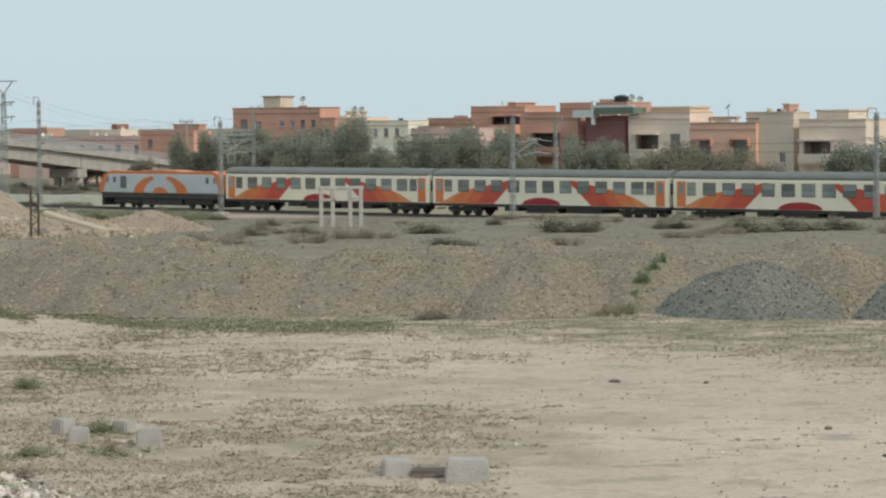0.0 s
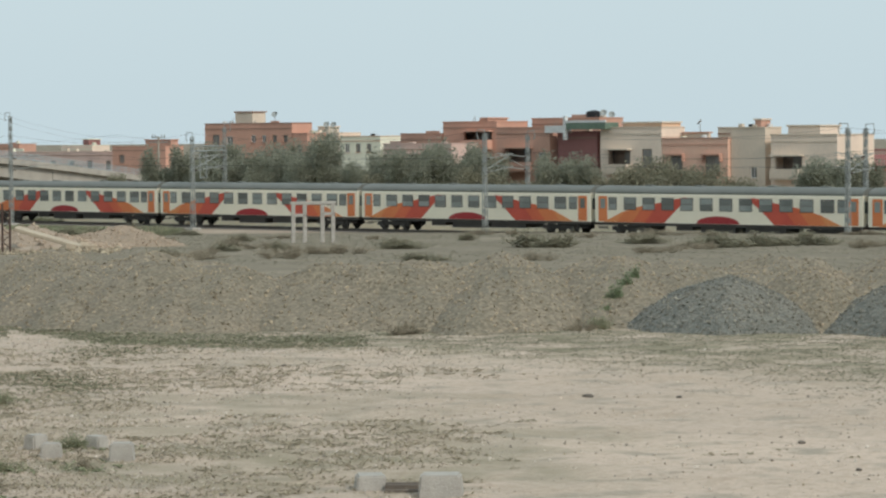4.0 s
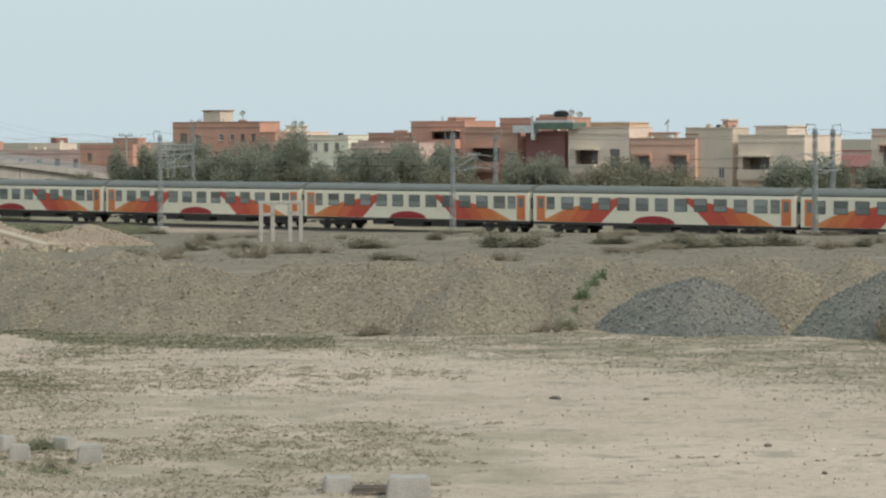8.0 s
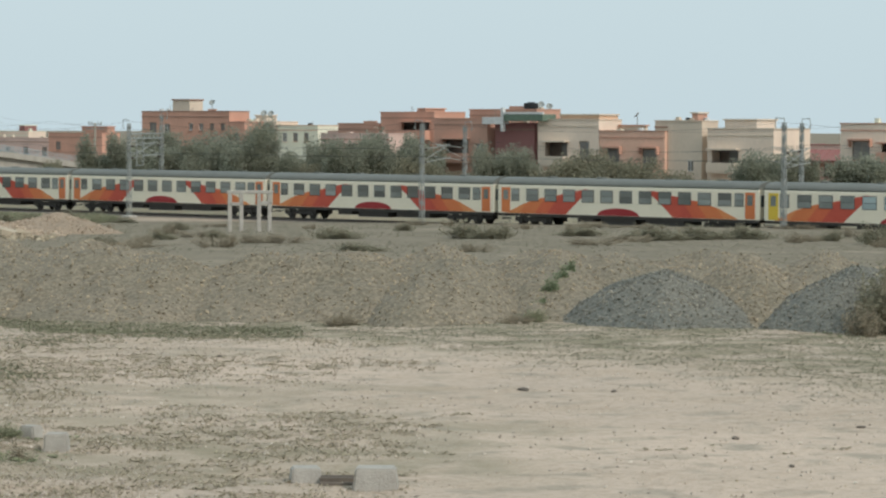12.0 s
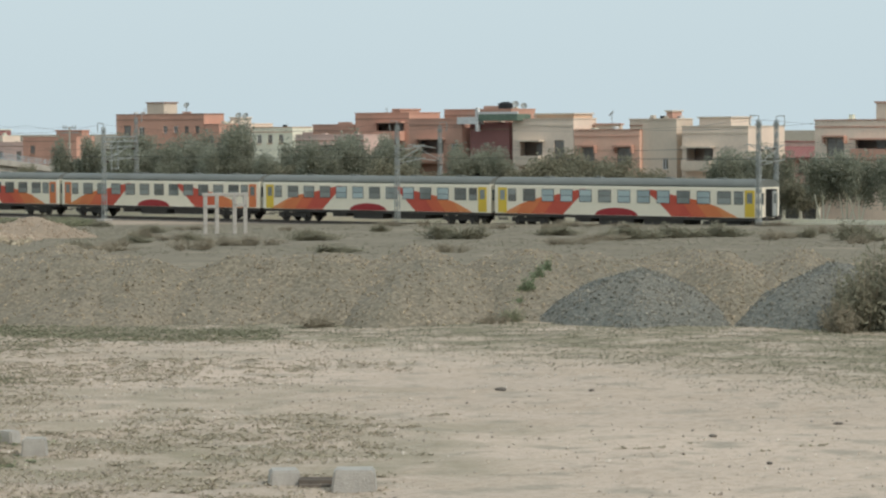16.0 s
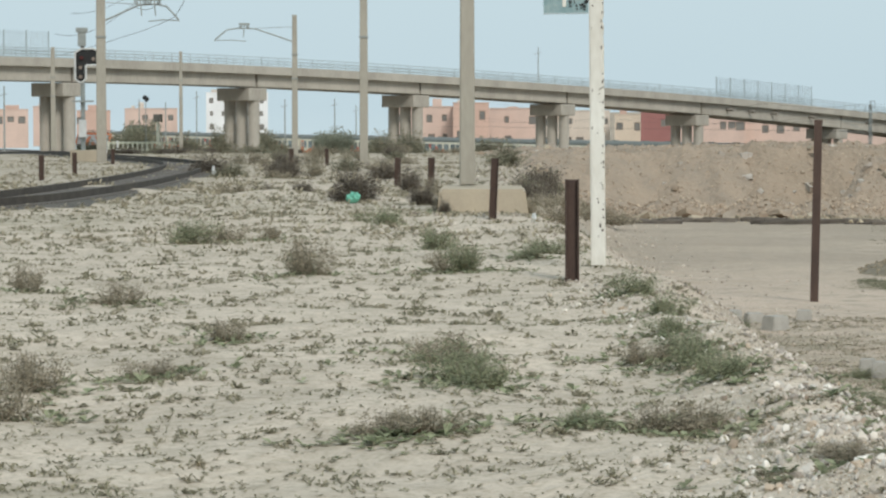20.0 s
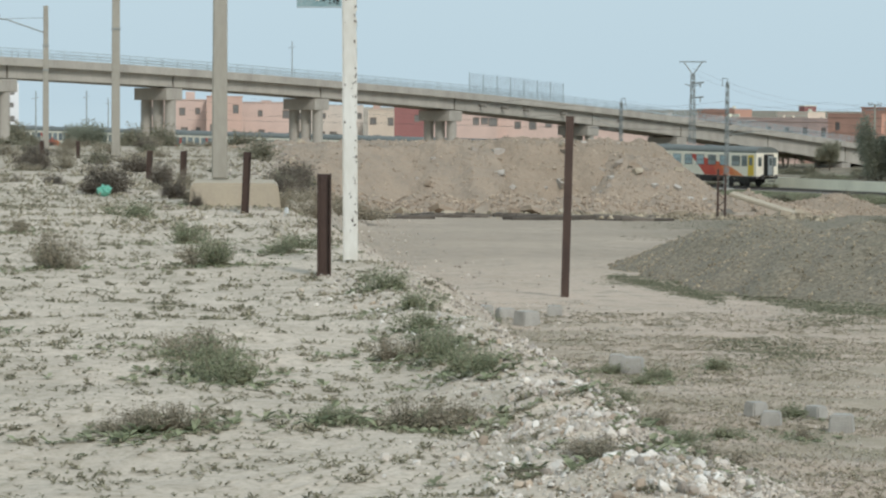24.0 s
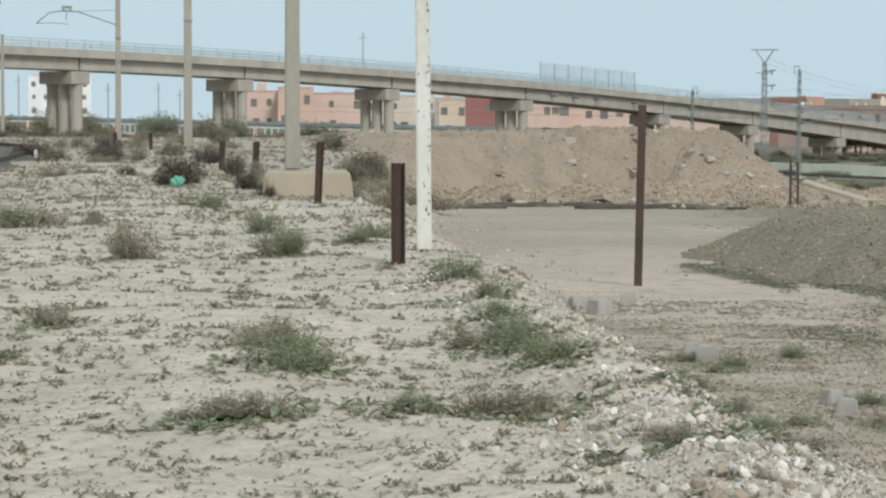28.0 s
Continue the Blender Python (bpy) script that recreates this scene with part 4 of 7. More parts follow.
def house(s_left, s_right, w, top, depth, wall, label, holes=(), balconies=(), side_holes=(), parapet=0.5, box=None, box_wall=None, base=None, trim=None, group="houses of the town", hoods=False, lean_to=False):
    """A flat-roofed house in line with the track: its front runs from s_left to s_right at w. Heights are over the eye's level; holes in metres from the
    front's left end and from the roof down."""
    z_top = EYE_Z + top
    z0 = TOWN_Z if base is None else base
    h = z_top - z0
    L = s_left - s_right
    m = town(s_left, w, z0)
    ob = thing("house", m, label, "house", group)
    front = [(a, b, h - d, h - c) for a, b, c, d in holes] + [(a, b, h - d, h - c) for a, b, c, d in balconies]
    bm = bmesh.new()
    pierced(bm, 0, L, -0.6, h, 0, 0.3, front)
    part("front_wall", bm, wall, ob)
    bm = bmesh.new()
    pierced(bm, 0.3, depth, -0.6, h, 0, 0.3, [(a, b, h - d, h - c) for a, b, c, d in side_holes])
    sw = part("side_wall", bm, wall, ob)
    sw.matrix_basis = Matrix.Translation((L, 0, 0)) @ Matrix.Rotation(radians(90), 4, "Z")
    boxes("side_wall", [(0, 0.3, 0.3, depth, -0.6, h)], wall, ob)
    boxes("back_wall", [(0.3, L - 0.3, depth - 0.3, depth, -0.6, h)], wall, ob)
    r = boxes("roof", [(0.3, L - 0.3, 0.3, depth - 0.3, h - parapet - 0.25, h - parapet)], M_CONCRETE_DK, ob)
    boxes("coping", [(-0.06, L + 0.06, -0.06, 0.36, h, h + 0.1), (L - 0.36, L + 0.06, 0.36, depth, h, h + 0.1), (-0.06, 0.36, 0.36, depth, h, h + 0.1)], trim or wall, ob, "parapet coping")
    # added sheet behind the openings, coloured dark like an unlit room
    boxes("room_shade_sheet", [(0.35, L - 0.35, 1.5, 1.6, 0, h - parapet - 0.3)], M_SHADE, ob)
    for a, b, c, d in holes:
        fr = boxes("window", [(a, a + 0.07, 0.1, 0.18, h - d, h - c), (b - 0.07, b, 0.1, 0.18, h - d, h - c), (a, b, 0.1, 0.18, h - c - 0.07, h - c), (a, b, 0.1, 0.18, h - d, h - d + 0.07),
                              ((a + b) / 2 - 0.03, (a + b) / 2 + 0.03, 0.1, 0.18, h - d, h - c)], M_WHITE if (a * 7) % 2 > 1 else M_SHADE, ob)
        boxes("pane", [(a + 0.05, b - 0.05, 0.13, 0.15, h - d + 0.05, h - c - 0.05)], M_PANE, fr)
        boxes("sill", [(a - 0.1, b + 0.1, -0.1, 0.05, h - d - 0.08, h - d - 0.005)], trim or wall, fr)
        if hoods:  # a projecting canopy on two cheeks over each window
            boxes("hood", [(a - 0.25, b + 0.25, -0.5, -0.005, h - c + 0.05, h - c + 0.2), (a - 0.25, a - 0.08, -0.35, -0.005, h - c - 0.5, h - c + 0.05), (b + 0.08, b + 0.25, -0.35, -0.005, h - c - 0.5, h - c + 0.05)], trim or wall, fr, "projecting window canopy")
    for a, b, c, d in balconies:
        bal = boxes("balcony", [(a - 0.1, b + 0.1, -0.75, 1.5, h - d - 0.14, h - d - 0.005), (a - 0.1, b + 0.1, -0.8, -0.65, h - d, h - d + 0.85), (a - 0.1, a + 0.05, -0.65, -0.005, h - d, h - d + 0.85),
                                (b - 0.05, b + 0.1, -0.65, -0.005, h - d, h - d + 0.85)], trim or wall, ob)
        boxes("canopy", [(a - 0.2, b + 0.2, -0.8, -0.005, h - c, h - c + 0.14)], trim or wall, bal)
        boxes("door", [((a + b) / 2 - 0.45, (a + b) / 2 + 0.45, 1.4, 1.48, h - d, h - d + 2.0)], M_PANE, bal)
    for a, b, c, d in side_holes:
        fr = boxes("window", [(L - 0.2, L - 0.12, a, b, h - d, h - d + 0.07), (L - 0.2, L - 0.12, a, b, h - c - 0.07, h - c)], M_SHADE, ob)
        boxes("pane", [(L - 0.17, L - 0.15, a, b, h - d, h - c)], M_PANE, fr)
    if lean_to:
        tiles = boxes("tiled_roof", [(0, L, 0, 2.2, -0.08, -0.004)], M_DARKRED, ob, "sloping red tiles")
        bm = bmesh.new()
        add_box(bm, 0.02, L / 26 - 0.02, 0, 2.25, 0, 0.1)
        tile = mesh_of("tile", bm, M_DARKRED)
        for k in range(26):
            part("tile", tile, None, tiles).location = (L * k / 26, -0.03, 0.03 * (k % 2))
        tiles.matrix_basis = Matrix.Translation((0, -1.5, h - 1.5)) @ Matrix.Rotation(radians(33), 4, "X")
    rc = random.Random(int(abs(s_left) * 13 + w))
    for k in range(max(2, int(L / 2.6))):
        x, y, kind = rc.uniform(0.5, L - 0.9), rc.uniform(0.7, depth - 0.9), rc.random()
        z = h - parapet
        if kind < 0.4:
            boxes("chimney", [(x, x + 0.4, y, y + 0.4, z, z + rc.uniform(0.7, 1.1)), (x - 0.06, x + 0.46, y - 0.06, y + 0.46, z + 0.62, z + 0.7)], rc.choice((M_PALE, M_BUFF, wall)), ob)
        elif kind < 0.7:
            bm = bmesh.new()
            for i in range(3):
                add_tube(bm, (x + i * 0.16, y, z), (x + i * 0.16 + rc.uniform(-0.05, 0.05), y, z + rc.uniform(0.8, 1.3)), 0.02, n=4)
            add_box(bm, x - 0.08, x + 0.42, y - 0.12, y + 0.12, z, z + 0.62)
            part("column_stub", bm, M_CONCRETE_DK, ob, "unfinished column with bare rods")
        elif kind < 0.85:
            bm = bmesh.new()
            add_tube(bm, (x + 0.3, y + 0.3, z), (x + 0.3, y + 0.3, z + 0.85), 0.3, 0.28, 10)
            part("roof_barrel", bm, M_WHITE if rc.random() < 0.5 else M_PLASTIC_BLACK, ob)
        else:
            boxes("terrace_wall", [(x, min(x + rc.uniform(1.0, 2.2), L - 0.35), y, y + 0.18, z, z + rc.uniform(0.75, 1.1))], rc.choice((M_PALE, wall)), ob)
    if L > 4 and h > 5:
        boxes("string_course", [(-0.03, L + 0.03, -0.05, -0.004, h - 0.62, h - 0.5)], trim or M_CORNICE, ob)
    if box:
        a, b, up, back = box
        rb = boxes("stair_hut", [(a, b, back, min(back + 3.2, depth - 0.1), h - parapet, h + up)], box_wall or wall, ob, bevel=0.02)
        boxes("hut_roof", [(a - 0.12, b + 0.12, back - 0.12, min(back + 3.3, depth), h + up, h + up + 0.14)], trim or wall, rb)
    return ob


house(59.4, 45.3, 40, 1.62, 3.2, M_TERRACOTTA, "terracotta rendered town house with a rooftop hut", holes=[(7.6 + i * 1.7, 8.3 + i * 1.7, 1.3, 2.1) for i in range(4)] + [(1.2, 2.4, 1.2, 2.6), (3.6, 4.6, 1.4, 2.6)],
      trim=M_CORNICE, box=(4.0, 6.8, 1.3, 1.0), box_wall=M_BUFF, side_holes=[(1, 2, 1.5, 2.8)])
house(45.2, 42.9, 40, 0.45, 3, M_TERRACOTTA, "low terracotta wing beside a taller house", holes=[(0.6, 1.5, 1.2, 2.4)])
house(78.5, 71.8, 75, 0.55, 4, M_BEIGE, "pale far house with small dark windows", holes=[(1 + i * 2.1, 2 + i * 2.1, 1.0, 2.2) for i in range(3)], box=(1, 3, 0.8, 2))
house(71.6, 64.6, 75, 0.1, 4, M_PALE, "pale far house with a long flat parapet", holes=[(0.8 + i * 1.9, 1.6 + i * 1.9, 0.9, 2.0) for i in range(3)], trim=M_TAN)
house(63.0, 55.0, 78, -0.2, 4, M_PINK, "pinkish far house behind trees", holes=[(1 + i * 2.4, 2 + i * 2.4, 1.0, 2.2) for i in range(3)])
house(41.5, 29.2, 52, -0.55, 4, M_PINK, "low pink house half hidden by trees", holes=[(1.5 + i * 3, 2.6 + i * 3, 1.2, 2.6) for i in range(4)], box=(6, 8, 0.6, 2))
house(28.8, 22.9, 40, 0.3, 3.5, M_BROWN, "brown rendered house with a plain parapet", holes=[(1.2, 2.2, 1.6, 2.9), (3.6, 4.6, 1.6, 2.9)])
house(22.7, 15.2, 40, 1.5, 5, M_TERRACOTTA, "terracotta house with a shaded roof terrace", holes=[(1.2, 2.2, 2.6, 3.8)], balconies=[(3.0, 6.8, 1.0, 2.7)], box=(4.5, 5.4, 0.35, 1))
house(24.8, 15.3, 33, -0.75, 4, M_PINK, "pinkish low house with a terrace", holes=[(1.0, 2.2, 1.2, 2.6), (6.6, 7.8, 1.2, 2.6)], balconies=[(3.2, 5.6, 1.0, 3.0)])
house(6.6, -0.2, 30, 0.8, 3.6, M_BROWN, "brown brick-coloured house with a glazed balcony", balconies=[(1.1, 4.4, 2.0, 4.2)], holes=[(5.4, 6.3, 2.4, 3.6)])
house(14.6, 5.6, 45, 1.8, 4.0, M_BROWN, "tall brown house behind its neighbours", holes=[(1.5, 2.4, 1.2, 2.2)])
house(-0.8, -5.7, 30.5, 0.35, 3.2, M_DARKRED, "dark red house wall under a green sheet awning", holes=[(2.9, 3.8, 3.6, 4.8)])
house(-6.5, -13.85, 30, 0.7, 3.6, M_BEIGE, "cream house with balcony and stepped roof", balconies=[(0.9, 3.6, 2.1, 4.3)], holes=[(5.0, 6.2, 2.0, 3.9)], box=(2.4, 7.0, 0.45, 0.5), box_wall=M_TAN, trim=M_BUFF)
house(-13.9, -21.5, 30, -0.35, 3.5, M_SALMON, "salmon house with two canopied windows", holes=[(0.9, 2.4, 1.6, 3.3), (5.0, 6.7, 1.6, 3.3)], hoods=True, box=(0.2, 3.2, 0.5, 3), box_wall=M_BUFF, trim=M_BROWN)
house(-14.2, -18.6, 38.5, 0.64, 3, M_BUFF, "upper storey of a buff house behind a salmon one", holes=[(1.2, 2.0, 1.0, 2.0)])
house(-21.55, -25.4, 30.4, 0.6, 2.6, M_BUFF, "tall buff house with a plain wall and chimney", holes=[(2.2, 2.9, 3.6, 4.6)], box=(2.0, 2.7, 0.72, 1), box_wall=M_BROWN)
house(-26.3, -33.5, 30, -0.1, 6, M_BEIGE, "cream house with a recessed balcony and rooftop hut", balconies=[(0.5, 3.4, 1.9, 3.9)], hoods=True, side_holes=[(3, 4.3, 1.9, 3.2)], box=(1.2, 4.7, 0.8, 1), trim=M_BUFF)
house(-24.0, -34.0, 46, -1.6, 7, M_PINK, "low pink house with a red-tiled lean-to", holes=[(4.6, 5.6, 1.8, 3.0)], trim=M_DARKRED, lean_to=True)
house(-40.5, -51.5, 30, 0.4, 10, M_BEIGE, "yellow-cream house with dark barred window and balcony", holes=[(1.2, 3.0, 1.5, 3.2)], balconies=[(4.2, 7.6, 1.7, 3.3), (0.8, 2.6, 4.4, 6.4)], hoods=True, box=(5.6, 9, 1.5, 1), trim=M_BROWN)
house(-52.5, -62, 30, 1.2, 10, M_PALE, "pale corner house with a plain front", holes=[(1.5, 2.8, 1.5, 3), (5, 6.3, 1.5, 3)])
# homes by the ramp and beyond the bridge
house(132.5, 121.0, 90, -1.1, 3.5, M_TERRACOTTA, "terracotta house behind the bridge ramp", holes=[(1.5, 2.6, 1.2, 2.4)], box=(5.0, 10.5, 0.9, 2))
house(155.8, 148.5, 100, -0.95, 3.5, M_BEIGE, "yellow-cream house with a dark rooftop tank", holes=[(2, 3, 1.4, 2.6), (5, 6, 1.4, 2.6)], box=(4.0, 5.3, 0.9, 1), box_wall=M_DARKRED, trim=M_PALE)
house(167, 133, 95, -1.9, 4, M_PINK, "long pink row of low houses", holes=[(2 + i * 4.2, 3.2 + i * 4.2, 1.3, 2.7) for i in range(7)])
house(178, 168.5, 102, -0.7, 3.5, M_BROWN, "brown house above the bridge parapet", holes=[(2, 3, 1.2, 2.4)])


def far_house(az0, az1, d, top, wall, label, rows=2, cols=4, base=None, deep=8):
    """A house square to the way from the eye, far off: its front between two azimuths."""
    mid = radians((az0 + az1) / 2)
    L = 2 * d * math.tan(radians(az1 - az0) / 2)
    z0 = EYE_Z - 8.5 if base is None else EYE_Z + base
    h = EYE_Z + top - z0
    ob = thing("house", Matrix.Translation((d * math.sin(mid), d * math.cos(mid), z0)) @ Matrix.Rotation(-mid, 4, "Z"), label, "house", "houses beyond the bridge")
    rf = random.Random(int(-az0 * 100))
    holes = []
    for r in range(rows):
        for c in range(cols):
            if rows < 3 and rf.random() < 0.4:
                continue
            x, half, up = -L / 2 + L * (c + rf.uniform(0.4, 0.6)) / cols, rf.uniform(0.35, 0.7), h - 1.2 - r * 3
            holes.append((x - half, x + half, up - rf.uniform(0.9, 1.4), up))
    bm = bmesh.new()
    pierced(bm, -L / 2, L / 2, -0.5, h, 0, 0.3, holes)
    part("front_wall", bm, wall, ob)
    for x in (-L / 2, L / 2 - 0.3):
        boxes("side_wall", [(x, x + 0.3, 0.3, deep, -0.5, h)], wall, ob)
    boxes("roof", [(-L / 2 + 0.3, L / 2 - 0.3, 0.3, deep, h - 0.7, h - 0.45)], M_CONCRETE_DK, ob)
    # added dark sheet: the shade inside the windows is in its colour
    boxes("room_shade_sheet", [(-L / 2 + 0.3, L / 2 - 0.3, 1.2, 1.3, -0.5, h - 0.7)], M_SHADE, ob)
    boxes("coping", [(-L / 2 - 0.1, L / 2 + 0.1, -0.1, 0.35, h, h + 0.12)], wall, ob)
    for k in range(max(1, int(L / 5)) if rows < 3 else 2):
        x, wd, up = rf.uniform(-L / 2 + 0.5, L / 2 - 3), rf.uniform(0.6, 2.6), rf.uniform(0.3, 1.3)
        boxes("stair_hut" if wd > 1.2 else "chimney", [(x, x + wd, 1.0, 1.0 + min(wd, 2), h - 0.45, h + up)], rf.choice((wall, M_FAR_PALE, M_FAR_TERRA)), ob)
    for a, b, c, d2 in holes:
        f = boxes("window", [(a, b, 0.08, 0.14, c, c + 0.08), (a, b, 0.08, 0.14, d2 - 0.08, d2), (a, a + 0.08, 0.08, 0.14, c, d2), (b - 0.08, b, 0.08, 0.14, c, d2)], M_SHADE, ob)
        boxes("pane", [(a, b, 0.15, 0.18, c + 0.08, d2 - 0.08)], M_PANE, f)
    return ob


far_house(-37.9, -36.6, 620, 3.4, M_WHITEWASH, "white multi-storey block far beyond the bridge", 4, 5, -9, 14)
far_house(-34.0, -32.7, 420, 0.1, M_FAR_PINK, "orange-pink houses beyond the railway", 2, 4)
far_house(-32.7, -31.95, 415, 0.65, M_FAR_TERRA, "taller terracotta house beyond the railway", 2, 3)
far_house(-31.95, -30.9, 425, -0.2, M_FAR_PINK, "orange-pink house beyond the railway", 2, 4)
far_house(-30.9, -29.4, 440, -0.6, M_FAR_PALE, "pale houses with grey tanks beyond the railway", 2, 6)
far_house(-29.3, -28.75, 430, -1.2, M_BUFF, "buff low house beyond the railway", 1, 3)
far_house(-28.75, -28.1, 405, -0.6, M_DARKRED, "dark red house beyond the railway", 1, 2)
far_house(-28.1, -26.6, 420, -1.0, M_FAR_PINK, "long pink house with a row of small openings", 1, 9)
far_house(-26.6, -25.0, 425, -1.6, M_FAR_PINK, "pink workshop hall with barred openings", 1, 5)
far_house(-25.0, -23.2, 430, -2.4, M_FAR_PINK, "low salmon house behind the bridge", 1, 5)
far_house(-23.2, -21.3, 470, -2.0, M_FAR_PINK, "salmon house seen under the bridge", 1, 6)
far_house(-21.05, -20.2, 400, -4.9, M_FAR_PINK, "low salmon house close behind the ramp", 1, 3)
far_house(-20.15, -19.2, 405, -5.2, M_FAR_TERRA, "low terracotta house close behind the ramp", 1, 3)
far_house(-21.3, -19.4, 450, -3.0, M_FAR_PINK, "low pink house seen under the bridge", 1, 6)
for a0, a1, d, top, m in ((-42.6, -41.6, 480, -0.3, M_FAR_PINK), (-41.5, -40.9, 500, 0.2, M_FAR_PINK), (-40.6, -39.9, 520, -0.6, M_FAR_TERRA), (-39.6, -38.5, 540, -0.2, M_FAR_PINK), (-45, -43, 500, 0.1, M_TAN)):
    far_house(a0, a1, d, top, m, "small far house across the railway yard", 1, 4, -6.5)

# rooftop things
tank = thing("water_tank", town(9.3, 47, EYE_Z + 1.75), "black plastic water tank on a roof", "water tank")
bm = bmesh.new()
add_tube(bm, (0.75, 0.8, 0), (0.75, 0.8, 0.75), 0.78, 0.8, 16)
add_tube(bm, (0.75, 0.8, 0.75), (0.75, 0.8, 0.9), 0.7, 0.3, 16)
part("barrel", bm, M_PLASTIC_BLACK, tank)
boxes("stand", [(0.1, 1.4, 0.15, 1.45, -0.5, 0.0)], M_STEEL, tank)
awning = thing("sheet_awning", town(-2.6, 29.4, EYE_Z + 0.5), "green and white sheet awning along a roof edge", "awning")
boxes("green_sheet", [(0.4, 5.2, -0.3, 1.8, 0.1, 0.75)], M_GREEN_SHEET, awning, bevel=0.04)
boxes("white_sheet", [(-2.3, -0.0, -0.3, 1.0, -0.2, 0.5), (0.4, 5.2, -0.32, -0.1, 0.75, 0.98)], M_WHITE, awning)
boxes("prop", [(-0.0, 0.3, -0.3, 0.1, -0.9, 1.4)], M_WHITE, awning)


def dish(s, w, z, face):
    d = thing("satellite_dish", town(s, w, z), "small grey satellite dish on a roof", "satellite dish", "satellite dishes")
    bm = bmesh.new()
    add_tube(bm, (0, 0, -0.6), (0, 0, 0.35), 0.04, n=6)
    part("mast", bm, M_STEEL, d)
    bm = bmesh.new()
    v = [bm.verts.new((0, 0.12, 0.5))] + [bm.verts.new((math.cos(i * math.tau / 16) * 0.36, -0.1 + 0.22 * math.sin(i * math.tau / 16), 0.5 + math.sin(i * math.tau / 16) * 0.3)) for i in range(16)]
    for i in range(16):
        bm.faces.new((v[0], v[1 + i], v[1 + (i + 1) % 16]))
    o = part("reflector", bm, M_STEEL, d)
    o.matrix_basis = Matrix.Rotation(radians(face), 4, "Z")
    return d


dish(6.6, 47, EYE_Z + 1.9, 40)
dish(5.9, 47.5, EYE_Z + 1.7, 40)
dish(-15.4, 34, EYE_Z + 0.75, -60)
dish(43.8, 44, EYE_Z + 1.0, 30)
dish(42.7, 44, EYE_Z + 0.95, 20)
dish(51, 43, EYE_Z + 2.2, 20)


# ---- trees ----
def make_tree(seed, height, spread, leaf, droop=0.0, count=1500, label="", trunk_h=0.3, girth=0.16, bark=None):
    r = random.Random(seed)
    t = thing("tree", Matrix(), label, "tree", "trees along the track")
    bm = bmesh.new()
    th = height * trunk_h
    lean = Vector((r.uniform(-0.3, 0.3), r.uniform(-0.3, 0.3), th))
    add_tube(bm, (0, 0, -0.4), lean, girth, girth * 0.7, 8)
    for k in range(2 if girth < 0.12 else 0):  # side stems
        add_tube(bm, (0.1, 0.1 * k, -0.3), lean + Vector((0.9 - 1.7 * k, 0.4, 0.5)), girth * 0.8, girth * 0.5, 6)
    tips = []
    for i in range(9):
        a = i * 2.4 + r.uniform(-0.4, 0.4)
        reach = spread * r.uniform(0.35, 0.8)
        q = lean + Vector((math.cos(a) * reach, math.sin(a) * reach, (height - th) * r.uniform(0.3, 0.85)))
        add_tube(bm, lean, q, 0.07, 0.02, 5)
        tips.append(q)
        for k in range(3):
            e = q + Vector((r.uniform(-1, 1) * spread * 0.4, r.uniform(-1, 1) * spread * 0.4, r.uniform(-0.1, 0.3) * height * 0.5))
            e.z = min(e.z, height)
            add_tube(bm, q, e, 0.025, 0.008, 4)
            tips.append(e)
    part("trunk", bm, bark or M_BARK, t)
    rr = np.random.RandomState(seed)
    tips = np.array([tuple(p) for p in tips])
    c = tips[rr.randint(0, len(tips), count)] + np.clip(rr.randn(count, 3), -1.5, 1.5) * np.array([spread * 0.2, spread * 0.2, height * 0.085])
    if droop:
        c[:, 2] -= droop * rr.rand(count) ** 2 * height * 0.4
    c[:, 2] = np.maximum(c[:, 2], height * 0.1)
    u = rr.randn(count, 3)
    u /= np.linalg.norm(u, axis=1)[:, None]
    w = np.cross(u, rr.randn(count, 3))
    w /= np.linalg.norm(w, axis=1)[:, None]
    s = (0.075 + 0.115 * rr.rand(count))[:, None]
    v = np.stack([c - u * s, c + w * s * 0.45, c + u * s, c - w * s * 0.45], 1)
    me = bpy.data.meshes.new("crown")
    me.from_pydata(v.reshape(-1, 3).tolist(), [], (np.arange(count)[:, None] * 4 + np.arange(4)).tolist())
    me.materials.append(leaf)
    part("crown", me, None, t)
    return t


TREES = [make_tree(1, 7.6, 2.2, M_LEAF, 0.7, 10500, "grey-green feathery tree beside the railway"),
         make_tree(2, 6.8, 2.6, M_LEAF, 0.6, 11500, "grey-green bushy tree beside the railway"),
         make_tree(3, 7.8, 2.2, M_LEAF, 0.7, 10500, "tall thin grey-green tree beside the railway"),
         make_tree(4, 5.0, 2.3, M_LEAF2, 0.4, 8000, "small olive-green tree before the houses"),
         make_tree(5, 6.2, 1.7, M_LEAF, 0.5, 6000, "grey-green tree on thin pale bare stems", 0.42, 0.1, M_PALE),
         make_tree(6, 7.6, 1.9, M_LEAF, 0.8, 10500, "slim grey-green tree beside the railway", 0.25)]
rt = random.Random(8)
used = set()


def plant(kind, s, w, scale=1.0):
    m = town(s, w, TOWN_Z - 0.05) @ Matrix.Rotation(rt.uniform(0, 6.28), 4, "Z")
    if kind in used:
        ob = copy_thing(TREES[kind], m)
    else:
        used.add(kind)
        ob = TREES[kind]
        ob.matrix_basis = m
    ob.scale = (scale, scale, scale * rt.uniform(0.92, 1.08))


